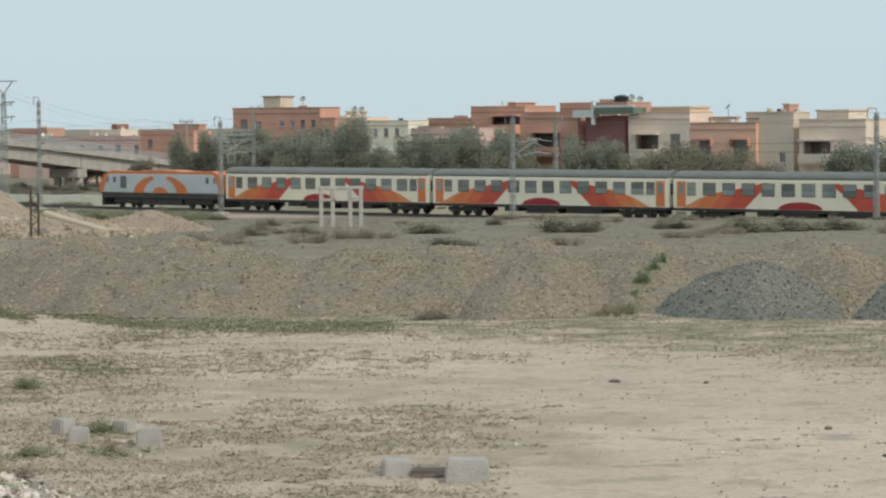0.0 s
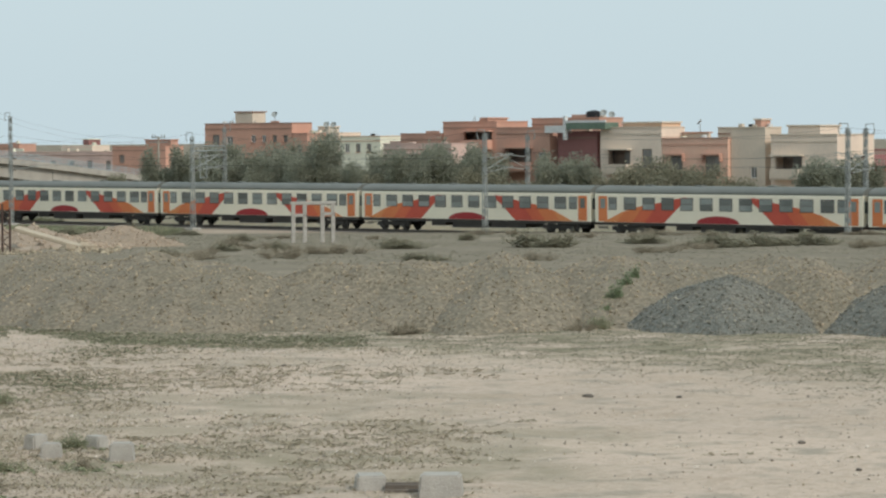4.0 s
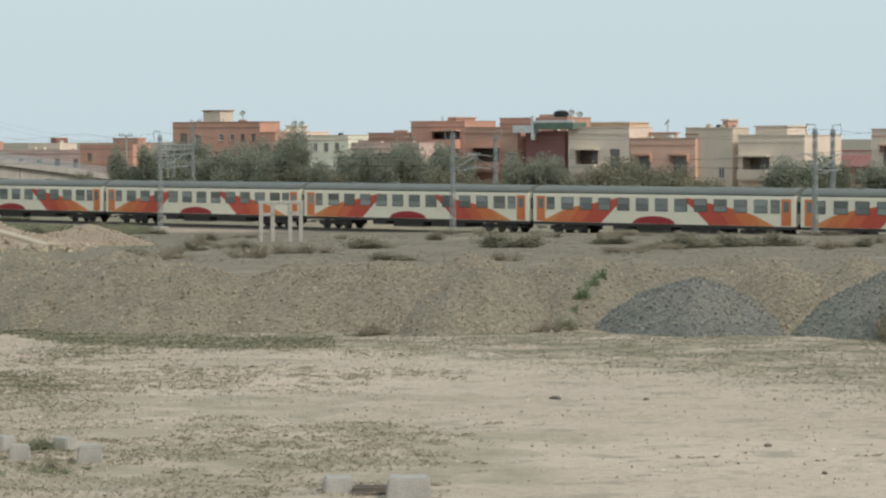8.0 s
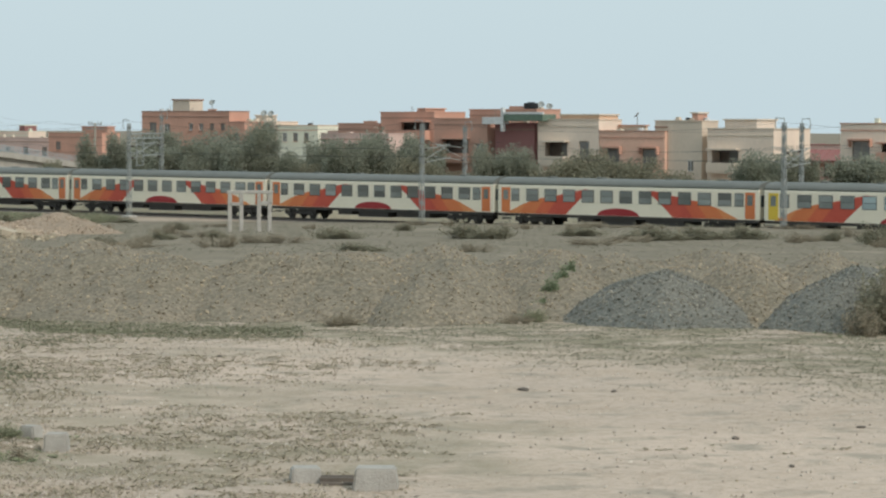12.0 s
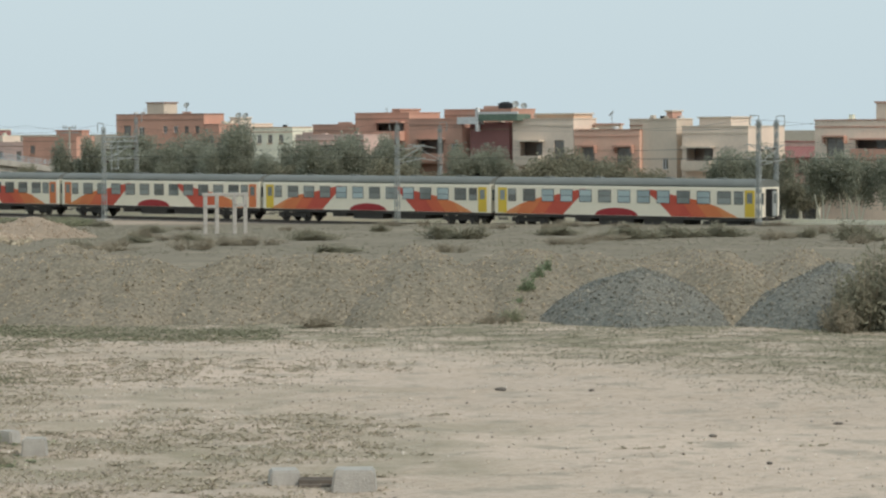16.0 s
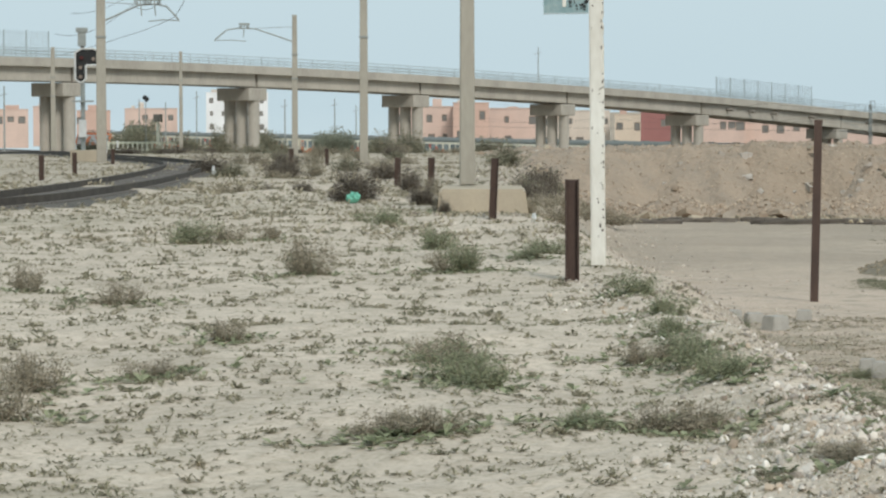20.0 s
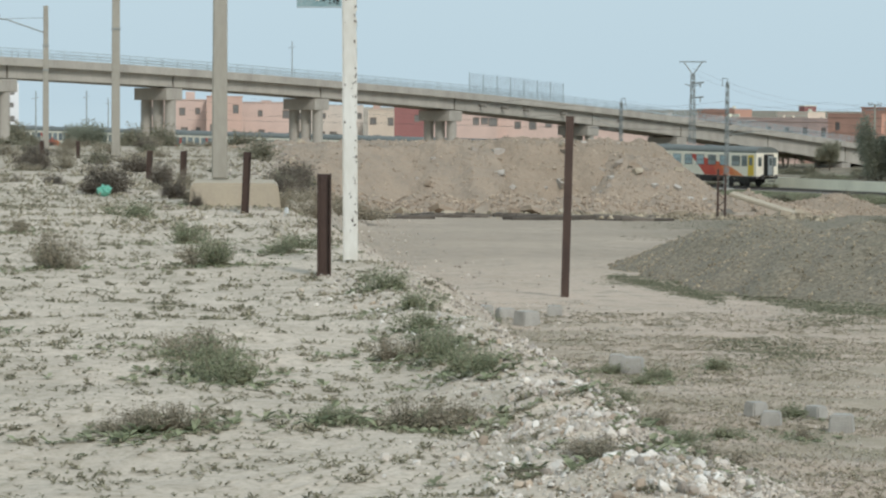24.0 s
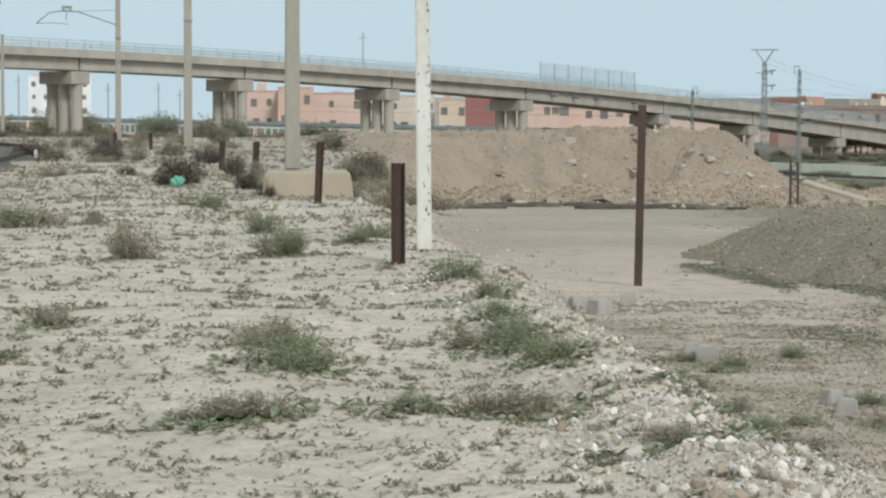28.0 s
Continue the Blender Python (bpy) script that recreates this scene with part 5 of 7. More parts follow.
s = 44.6
while s > 2.0:
    plant(rt.choice((0, 1, 2, 5, 5)), s, rt.uniform(17, 26), rt.uniform(0.74, 1.04))
    s -= rt.uniform(0.95, 1.75)
s = 45.0
while s > 1.0:  # a second, lower row behind
    plant(rt.choice((1, 3, 3, 0)), s, rt.uniform(23, 27.5), rt.uniform(0.75, 0.95))
    s -= rt.uniform(1.6, 2.8)
for s, w, k, sc in ((18.5, 20, 5, 0.68), (16.4, 21, 0, 0.7), (14.4, 20, 3, 0.95), (12.6, 21, 5, 0.7), (110, -64, 3, 1.2), (105.3, -53, 3, 1.15), (99, -46, 1, 0.9), (93, -42, 3, 1.1), (0.5, 20, 3, 1.0), (-2.2, 22, 3, 0.8), (-4.8, 21, 3, 0.75), (-7.6, 22, 5, 0.9), (-9.4, 21, 1, 0.92), (-11.4, 22, 0, 0.85), (-14.6, 22, 3, 0.95), (-17.2, 21, 3, 1.1),
                    (-19.4, 22, 3, 1.15), (-21.8, 21, 3, 1.0), (-24.2, 22, 3, 1.1), (-27.0, 22, 3, 0.8), (-29.2, 21, 3, 0.9), (-32.4, 22, 3, 0.7), (-37.2, 21, 1, 0.8), (-39.4, 21, 1, 0.96), (-41.6, 22, 0, 0.78), (-44.6, 22, 3, 0.8),
                    (-48.9, 18, 4, 0.92), (-50.9, 18.4, 4, 0.98), (-52.6, 17.6, 4, 0.86), (-55.4, 18, 4, 0.9), (-58, 19, 3, 1.0),
                    (112, 62, 3, 0.9), (116, 66, 1, 0.6), (121, 72, 3, 0.8), (100, 62, 3, 0.7), (126, 76, 3, 0.8), (131, 78, 1, 0.6), (136, 82, 3, 0.8), (142, 86, 3, 0.7), (150, 96, 3, 0.9), (146, 92, 1, 0.6), (158, 98, 3, 0.8), (118, 70, 3, 0.9), (112, 66, 1, 0.6)):
    plant(k, s, w, sc)

# street side by the last houses: dark barred gates in a pale wall
gate_wall = thing("yard_wall", town(-35.6, 27.2, TOWN_Z), "pale yard wall with dark barred gates", "wall", kind="structure")
for i in range(5):
    x = i * 1.75
    boxes("pillar", [(x - 0.14, x + 0.14, -0.15, 0.15, -0.3, 2.7)], M_PALE, gate_wall)
    if i < 4:
        g = boxes("gate", [(x + 0.16, x + 1.59, -0.03, 0.03, 0.1, 0.2), (x + 0.16, x + 1.59, -0.03, 0.03, 2.3, 2.4), (x + 0.16, x + 1.59, 0.035, 0.05, 0.1, 2.4)], M_UNDER, gate_wall, "dark sheet-backed gate")
        for k in range(7):
            boxes("bar", [(x + 0.24 + k * 0.19, x + 0.29 + k * 0.19, -0.05, -0.03, 0.1, 2.45)], M_STEEL, g)

# ---- catenary masts of the far line ----
def lattice_mast(bm, h, half0, half1, step=0.8, leg=0.055):
    for sx in (-1, 1):
        for sy in (-1, 1):
            add_tube(bm, (sx * half0, sy * half0, 0), (sx * half1, sy * half1, h), leg, leg * 0.85, 4)
    n = int(h / step)
    for i in range(n):
        a, b = half0 + (half1 - half0) * i / n, half0 + (half1 - half0) * (i + 1) / n
        z0, z1 = h * i / n, h * (i + 1) / n
        sg = 1 if i % 2 else -1
        for k in (-1, 1):
            add_tube(bm, (-sg * a, k * a, z0), (sg * b, k * b, z1), 0.035, n=4)
            add_tube(bm, (k * a, -sg * a, z0), (k * b, sg * b, z1), 0.035, n=4)


def catenary_mast(s, w, h, arm, label="grey lattice catenary mast on a concrete footing"):
    """arm: how far the bracket reaches over the track (+ away from the viewer)."""
    t = thing("catenary_mast", town(s, w, RAIL_Z - 0.3), label, "catenary mast", "catenary masts")
    bm = bmesh.new()
    lattice_mast(bm, h, 0.16, 0.1, 0.8, 0.045)
    part("lattice_post", bm, M_STEEL, t)
    boxes("footing", [(-0.55, 0.55, -0.55, 0.55, -0.6, 0.3)], M_BLOCK, t, bevel=0.05)
    bm = bmesh.new()
    add_tube(bm, (0, 0, 6.6), (0, arm, 7.0), 0.035, n=5)
    add_tube(bm, (0, 0, 5.5), (0, arm, 5.9), 0.035, n=5)
    add_tube(bm, (0, 0, 5.6), (0, arm * 0.95, 7.0), 0.03, n=5)
    part("bracket", bm, M_STEEL, t)
    for z in (6.6, 5.5):
        bm = bmesh.new()
        d = 1 if arm > 0 else -1
        for k in range(4):
            add_tube(bm, (0, d * (0.22 + k * 0.1), z + 0.02), (0, d * (0.27 + k * 0.1), z + 0.02), 0.07, n=8)
        part("insulator", bm, M_RUST, t)
    bm = bmesh.new()
    sd = 1 if arm > 0 else -1
    add_path(bm, [(0, 0, h - 0.4), (0, 0, h + 0.3), (-sd * 0.75, 0, h + 0.34), (-sd * 0.82, 0, h - 0.25), (-sd * 0.7, 0, h - 0.45)], 0.045, 5)
    add_tube(bm, (-0.28, 0, h - 0.35), (0.28, 0, h - 0.35), 0.06, n=5)
    part("cross_arm", bm, M_STEEL, t)
    return t


for s, w, h, arm in ((13.7, -4.5, 8.7, 3.6), (-21.7, -4.5, 8.7, 3.6), (-57.3, -4.5, 8.9, 3.6), (39.7, -4.5, 10.8, 3.6), (23.6, 9.0, 9.6, -4.2), (-15.0, 9.0, 8.6, -4.2), (-50.1, 9.0, 8.9, -4.2), (75, 9.0, 8.8, -4.2), (-92, -4.5, 8.8, 3.6)):
    catenary_mast(s, w, h, arm)
# gantry beam between the pair of masts
gantry = thing("catenary_gantry", Matrix(), "grey steel gantry beam with a hanging frame between two masts", "gantry")
a, b = line_at(13.7, -4.5, RAIL_Z + 7.0), line_at(23.6, 9.0, RAIL_Z + 7.0)
bm = bmesh.new()
for dz in (0, 0.45):
    add_tube(bm, a + Vector((0, 0, dz)), b + Vector((0, 0, dz)), 0.06, n=5)
for i in range(14):
    p, q = a.lerp(b, i / 14), a.lerp(b, (i + 1) / 14)
    add_tube(bm, p + Vector((0, 0, 0.45 * (i % 2))), q + Vector((0, 0, 0.45 * ((i + 1) % 2))), 0.03, n=4)
part("beam", bm, M_STEEL, gantry)
for f in (0.22, 0.42):
    p = a.lerp(b, f)
    bm = bmesh.new()
    add_tube(bm, p, p - Vector((0, 0, 2.6)), 0.05, n=5)
    part("drop_post", bm, M_STEEL, gantry)
bm = bmesh.new()
p, q = a.lerp(b, 0.22), a.lerp(b, 0.42)
for dz in (1.2, 2.5):
    add_tube(bm, p - Vector((0, 0, dz)), q - Vector((0, 0, dz)), 0.04, n=4)
add_tube(bm, p - Vector((0, 0, 1.2)), q - Vector((0, 0, 2.5)), 0.03, n=4)
part("hanging_frame", bm, M_STEEL, gantry)


def wire(name, points, sag, radius, label, category="overhead wire"):
    path = []
    for p, q in zip(points[:-1], points[1:]):
        for i in range(8):
            f = i / 8
            path.append(Vector(p).lerp(Vector(q), f) - Vector((0, 0, sag * 4 * f * (1 - f))))
    path.append(Vector(points[-1]))
    bm = bmesh.new()
    add_path(bm, path, radius)
    return tagged(part(name, bm, M_WIRE), label, category, "overhead wires")


for w, z, sag in ((-0.9, 5.6, 0.05), (-0.9, 6.9, 0.7), (4.8, 5.6, 0.05), (4.8, 6.9, 0.7), (-4.5, 8.6, 0.8), (9.0, 8.6, 0.8)):
    wire("overhead_wire", [line_at(s, w, RAIL_Z + z) for s in (-128, -92, -57.3, -21.7, 13.7, 39.7, 75, 115, 160)], sag, 0.008, "thin dark overhead wire above the far track")

# steel power pylon and a wooden power pole behind
pyl = thing("power_pylon", Matrix.Translation((300 * math.sin(radians(-22.48)), 300 * math.cos(radians(-22.48)), EYE_Z - 8.6)), "grey lattice power pylon with a forked head", "power pylon")
bm = bmesh.new()
lattice_mast(bm, 12.0, 0.38, 0.16, 0.7, 0.05)
part("lattice_post", bm, M_STEEL, pyl)
bm = bmesh.new()
for sx in (-1, 1):
    add_tube(bm, (0, 0, 11.9), (sx * 1.05, 0, 13.3), 0.07, n=4)
    add_tube(bm, (0, 0, 10.6), (sx * 0.9, 0, 10.9), 0.05, n=4)
add_tube(bm, (-1.6, 0, 13.35), (1.6, 0, 13.35), 0.06, n=4)
for z in (11.0, 9.4, 8.0):
    add_tube(bm, (0, 0, z), (1.3, 0, z + 0.1), 0.08, n=4)
    add_tube(bm, (0.9, 0, z + 0.05), (0.9, 0, z - 0.45), 0.07, n=5)
part("cross_arm", bm, M_STEEL, pyl)
pp = thing("power_pole", Matrix.Translation((340 * math.sin(radians(-18.69)), 340 * math.cos(radians(-18.69)), EYE_Z - 8.6)), "slender concrete power pole with cross arms", "power pole")
bm = bmesh.new()
add_tube(bm, (0, 0, 0), (0, 0, 8.9), 0.2, 0.12, 8)
part("post", bm, M_CONCRETE_POLE, pp)
bm = bmesh.new()
for z, l in ((8.8, 0.9), (8.2, 1.2)):
    add_tube(bm, (-l, 0, z), (l, 0, z), 0.06, n=4)
for x in (-0.8, -0.4, 0.4, 0.8):
    add_tube(bm, (x, 0, 8.8), (x, 0, 9.15), 0.06, n=6)
part("cross_arm", bm, M_STEEL, pp)
for a, b, dz in ((pyl, pp, 0), (pyl, pp, 0.6)):
    wire("overhead_wire", [a.matrix_basis.translation + Vector((0, 0, 12.6 - dz)), b.matrix_basis.translation + Vector((0, 0, 8.9 - dz))], 1.4, 0.007, "thin power line between the pylon and the pole")


# ---- concrete poles of the near line ----
def concrete_pole(az, d, h, base_w, top_w, label, arm=0.0, arm_z=7.0, lean=0.0, base_z=None):
    p = polar(az, d, -0.15)
    if base_z is not None:
        p.z = base_z
    t = thing("concrete_pole", Matrix.Translation(p) @ Matrix.Rotation(radians(-az), 4, "Z") @ Matrix.Rotation(radians(lean), 4, "Y"), label, "catenary pole", "concrete catenary poles")
    bm = bmesh.new()
    vs = add_box(bm, -base_w / 2, base_w / 2, -base_w * 0.6, base_w * 0.6, 0, h)
    for v in vs[4:]:
        v.co.x *= top_w / base_w
        v.co.y *= top_w / base_w
    bmesh.ops.bevel(bm, geom=list(bm.edges), offset=0.025, segments=1, affect="EDGES")
    part("shaft", bm, M_CONCRETE_POLE, t)
    if arm:
        sg = 1 if arm > 0 else -1
        bm = bmesh.new()
        add_path(bm, [(0, 0, arm_z), (arm * 0.5, 0, arm_z + 0.78), (arm * 0.72, 0, arm_z + 0.82), (arm * 0.86, 0, arm_z + 0.72), (arm, 0, arm_z + 0.2), (arm * 1.02, 0, arm_z + 0.05)], 0.045, 6)
        add_path(bm, [(arm * 0.62, 0, arm_z + 0.05), (arm * 0.8, 0, arm_z + 0.12), (arm, 0, arm_z + 0.1)], 0.025, 5)
        add_tube(bm, (0, 0, arm_z + 0.9), (arm * 0.55, 0, arm_z + 0.8), 0.015, n=4)
        part("cantilever", bm, M_STEEL, t)
        for f in ((0.52, 0.7) if arm > 0 else (0.64,)):
            bm = bmesh.new()
            add_box(bm, arm * f - 0.3, arm * f + 0.3, -0.06, 0.06, arm_z + 0.98, arm_z + 1.12)
            for k in (-0.2, 0.2):
                for j in range(3):
                    add_tube(bm, (arm * f + k, 0, arm_z + 0.84 + j * 0.05), (arm * f + k, 0, arm_z + 0.87 + j * 0.05), 0.1, n=8)
            add_tube(bm, (arm * f, 0, arm_z + 0.98), (arm * f + sg * 0.05, 0, arm_z + 0.3), 0.03, n=5)
            part("insulator", bm, M_STEEL, t)
    bm = bmesh.new()
    for z in (h * 0.55, h * 0.72):
        add_box(bm, -base_w * 0.52, base_w * 0.52, -base_w * 0.63, base_w * 0.63, z, z + 0.07)
    part("clamp", bm, M_STEEL, t)
    return t


POLES = [concrete_pole(-34.62, 115, 10.0, 0.37, 0.30, "concrete catenary pole on the sandy bank"),
         concrete_pole(-36.06, 160, 8.4, 0.37, 0.28, "concrete catenary pole with a bracket arm", -4.6, 6.8),
         concrete_pole(-38.44, 228, 8.8, 0.33, 0.25, "far concrete catenary pole by the bridge"),
         concrete_pole(-40.12, 122, 10.4, 0.46, 0.38, "thick concrete catenary pole by the signal", 3.4, 6.4),
         concrete_pole(-41.1, 215, 8.6, 0.4, 0.3, "far concrete pole before a bridge pier")]
near_wire = []
for u in (0.02, 0.12, 0.3, 0.42, 0.5, 0.6, 0.7, 0.8, 0.92):
    c, t, side = near_frame(u)
    near_wire.append((c.x, c.y, EYE_Z - (1.3 + 0.0095 * math.hypot(c.x, c.y)) + 6.1))
wire("overhead_wire", near_wire, 0.05, 0.012, "thin contact wire above the near track")
wire("overhead_wire", [(x, y, z + 1.4) for x, y, z in near_wire], 0.6, 0.012, "thin carrier wire above the near track")
wire("overhead_wire", [(x + 2.2, y - 1.0, z + 2.6) for x, y, z in near_wire], 0.5, 0.012, "thin feeder wire above the near track")

# the tall pole on a cast concrete foundation
big = concrete_pole(-32.5, 46.6, 6.2, 0.27, 0.22, "tall concrete pole on a big cast foundation", base_z=EYE_Z - 1.32)
fp = polar(-32.08, 45.5)
found = thing("pole_foundation", Matrix.Translation((fp.x, fp.y, EYE_Z - 2.02)) @ Matrix.Rotation(radians(32), 4, "Z"), "sandy cast concrete block under the tall pole", "foundation")
bm = bmesh.new()
vs = add_box(bm, -0.88, 0.78, -0.7, 1.6, -0.5, 0.68)
for v in vs[4:]:
    v.co.x = v.co.x * 0.86 - 0.04
bmesh.ops.bevel(bm, geom=list(bm.edges), offset=0.04, segments=2, affect="EDGES")
part("block", bm, M_FOUND, found)

# ---- railway signal ----
sg = polar(-40.5, 128)
sig = thing("railway_signal", Matrix.Translation(sg) @ Matrix.Rotation(radians(40), 4, "Z"), "railway signal with black backplate and white outline", "railway signal")
bm = bmesh.new()
add_tube(bm, (0, 0, -0.2), (0, 0, 5.4), 0.11, 0.1, 10)
part("post", bm, M_STEEL, sig)
outline = [(x, 3.67 + (z - 2.95) * 0.727) for x, z in [(-0.35, 3.2), (-0.1, 2.95), (0.15, 3.2), (0.15, 4.1), (0.8, 4.1), (0.8, 5.0), (0.5, 5.15), (-0.05, 5.15), (-0.35, 4.9)]]
bm = bmesh.new()
add_prism(bm, [(x * 1.0, z) for x, z in outline], -0.1, 0.0)
plate = part("backplate", bm, M_BLACK, sig)
bm = bmesh.new()
for p, q in zip(outline, outline[1:] + outline[:1]):
    add_tube(bm, (p[0], -0.12, p[1]), (q[0], -0.12, q[1]), 0.05, n=6)
part("white_border", bm, M_WHITE, plate)
for x, z, m in ((-0.1, 3.97, M_SHADE), (-0.1, 4.4, M_SHADE), (-0.05, 4.85, M_LAMP_RED), (0.5, 4.8, M_SHADE)):
    bm = bmesh.new()
    add_tube(bm, (x, -0.1, z), (x, -0.2, z), 0.09, n=12)
    part("lamp", bm, m, plate)
boxes("ladder_cage", [(-0.5, 0.5, -0.3, 0.5, 2.78, 2.86), (-0.22, 0.16, -0.25, 0.25, 5.4, 6.05), (-0.3, 0.25, -0.3, 0.3, 6.05, 6.25)], M_STEEL, sig)
boxes("relay_box", [(-0.2, 0.16, -0.35, -0.1, 1.15, 1.95)], M_WHITE, sig, "white equipment box")
mastb = boxes("footing", [(-0.6, 0.8, -0.5, 0.6, -0.2, 0.55)], M_FOUND, sig)


# ---- posts near the bank ----
def h_post(az, d, h, width, label, lean=(0, 0), turn=0, lift=0.0):
    """An old steel H-section stuck in the ground."""
    t = thing("rusty_post", Matrix.Translation(polar(az, d, lift)) @ Matrix.Rotation(radians(-az + turn), 4, "Z") @ Matrix.Rotation(radians(lean[0]), 4, "Y") @ Matrix.Rotation(radians(lean[1]), 4, "X"), label, "steel post", "rusty posts")
    f = width * 0.13
    bm = bmesh.new()
    add_box(bm, -width / 2, -width / 2 + f, -width / 2, width / 2, -0.3, h)
    add_box(bm, width / 2 - f, width / 2, -width / 2, width / 2, -0.3, h)
    add_box(bm, -width / 2 + f, width / 2 - f, -f / 2, f / 2, -0.3, h - 0.004)
    bmesh.ops.bevel(bm, geom=list(bm.edges), offset=0.004, segments=1, affect="EDGES")
    part("section", bm, M_RUST, t)
    return t


h_post(-30.37, 23.9, 0.9, 0.125, "short rusty steel H-post in the sand", lean=(-0.2, 0))
h_post(-31.98, 40.3, 0.92, 0.115, "leaning rusty steel post on the bank", lean=(2.4, 0))
for az, d, h in ((-33.25, 62, 0.75), (-33.95, 66, 0.7), (-36.15, 95, 0.8), (-35.4, 110, 0.7), (-41.4, 78, 0.73), (-40.7, 88, 0.76), (-39.9, 110, 0.7)):
    h_post(az, d, h, 0.15, "short rusty fence post by the railway", lean=(random.uniform(-3, 3), 0))
rp = thing("rusty_pole", Matrix.Translation(polar(-25.18, 51.8, -0.05)) @ Matrix.Rotation(radians(25), 4, "Z") @ Matrix.Rotation(radians(1.0), 4, "Y"), "tall rusty steel pole standing in the bare field", "steel pole")
f = 0.02
bm = bmesh.new()
outline = [(-0.078, -0.10), (0.078, -0.10), (0.078, -0.08), (0.018, -0.07), (0.018, 0.06), (0.05, 0.07), (0.05, 0.10), (-0.05, 0.10), (-0.05, 0.07), (-0.018, 0.06), (-0.018, -0.07), (-0.078, -0.08)]
lo, hi = ([bm.verts.new((x, y, z)) for x, y in outline] for z in (-0.3, 3.5))
bm.faces.new(lo[::-1])
bm.faces.new(hi)
for i in range(len(outline)):
    j = (i + 1) % len(outline)
    bm.faces.new((lo[i], lo[j], hi[j], hi[i]))
part("rail_section", bm, M_RUST, rp)

# white marker post with a small sign
wp = thing("marker_post", Matrix.Translation(polar(-29.80, 25.8, -0.02)) @ Matrix.Rotation(radians(29), 4, "Z") @ Matrix.Rotation(radians(-0.6), 4, "Y"), "white flaking marker post with a small blue sign", "marker post")
bm = bmesh.new()
add_box(bm, -0.07, 0.07, -0.05, 0.05, -0.3, 2.72)
bmesh.ops.bevel(bm, geom=list(bm.edges), offset=0.012, segments=2, affect="EDGES")
bmesh.ops.subdivide_edges(bm, edges=[e for e in bm.edges if e.calc_length() > 1], cuts=60)
rp2 = random.Random(4)
for v in bm.verts:
    if v.co.x > 0.04 and rp2.random() < 0.22:
        v.co.x -= rp2.uniform(0.004, 0.016)
post = part("post", bm, M_WHITE_PAINT, wp)
bm = bmesh.new()
for i in range(46):
    z = rp2.uniform(0.3, 2.68)
    x = rp2.choice((rp2.uniform(0.045, 0.066), rp2.uniform(-0.06, 0.06)))
    w, hh = rp2.uniform(0.005, 0.014), rp2.uniform(0.006, 0.03)
    add_box(bm, x - w / 2, x + w / 2, -0.054, -0.049, z, z + hh)
tagged(part("paint_wear", bm, M_RUST, post, "bare spots in the paint"), kind="stuff")
sign = boxes("sign_plate", [(-0.5, -0.075, -0.03, -0.022, 2.43, 2.72)], M_SIGN, wp, "faded blue sign plate with a pale mark")
boxes("sign_border", [(-0.5, -0.075, -0.034, -0.03, 2.705, 2.72)], M_STEEL_BLUE, sign)
boxes("sign_border", [(-0.5, -0.075, -0.034, -0.03, 2.43, 2.445)], M_STEEL_BLUE, sign)
boxes("mark", [(-0.32, -0.285, -0.035, -0.03, 2.5, 2.66)], M_WHITE_PAINT, sign)
bm = bmesh.new()
for i in range(34):
    x, z = rp2.uniform(-0.26, -0.09), rp2.uniform(2.45, 2.69)
    add_box(bm, x, x + rp2.uniform(0.01, 0.035), -0.034, -0.03, z, z + rp2.uniform(0.008, 0.03))
tagged(part("worn_patch", bm, M_BLACK, sign, "dark worn blotches"), kind="stuff")

# thin laced stub of two rusty angle irons by the spoil heap
stub = thing("lattice_stub", Matrix.Translation(polar(-21.86, 148, -0.1)) @ Matrix.Rotation(radians(22), 4, "Z"), "thin rusty laced steel stub beside the rubble", "steel post")
for x, top in ((-0.2, 2.75), (0.2, 2.45)):
    boxes("angle_leg", [(x - 0.06, x + 0.06, -0.02, 0.02, -0.3, top), (x - 0.02, x + 0.02, 0.021, 0.1, -0.3, top)], M_RUST, stub)
for k in range(6):
    bm = bmesh.new()
    sg_k = 1 if k % 2 else -1
    add_tube(bm, (-0.2 * sg_k, -0.03, 0.35 + k * 0.36), (0.2 * sg_k, -0.03, 0.7 + k * 0.36), 0.025, n=4)
    part("lacing_bar", bm, M_RUST, stub)

# white concrete frame standing in the far field
fr = thing("portal_frame", Matrix.Translation(polar(-15.45, 176, -0.1)) @ Matrix.Rotation(radians(15.4 + 8), 4, "Z"), "pale concrete post-and-beam frame in the field", "concrete frame")
for x, y in ((-1.3, 0), (-0.55, 0), (0.6, 0), (1.3, 0)):
    boxes("post", [(x - 0.13, x + 0.13, y - 0.1, y + 0.1, -0.3, 2.55)], M_BLOCK, fr, bevel=0.02)
boxes("beam", [(-1.5, 1.5, -0.11, 0.11, 2.55, 2.77)], M_BLOCK, fr, bevel=0.02)

boxes("beam", [(-1.42, -0.42, -0.1, 0.1, 1.78, 1.98)], M_BLOCK, fr, bevel=0.02)
boxes("beam", [(0.5, 1.42, -0.1, 0.1, 1.84, 2.06)], M_BLOCK, fr, bevel=0.02)

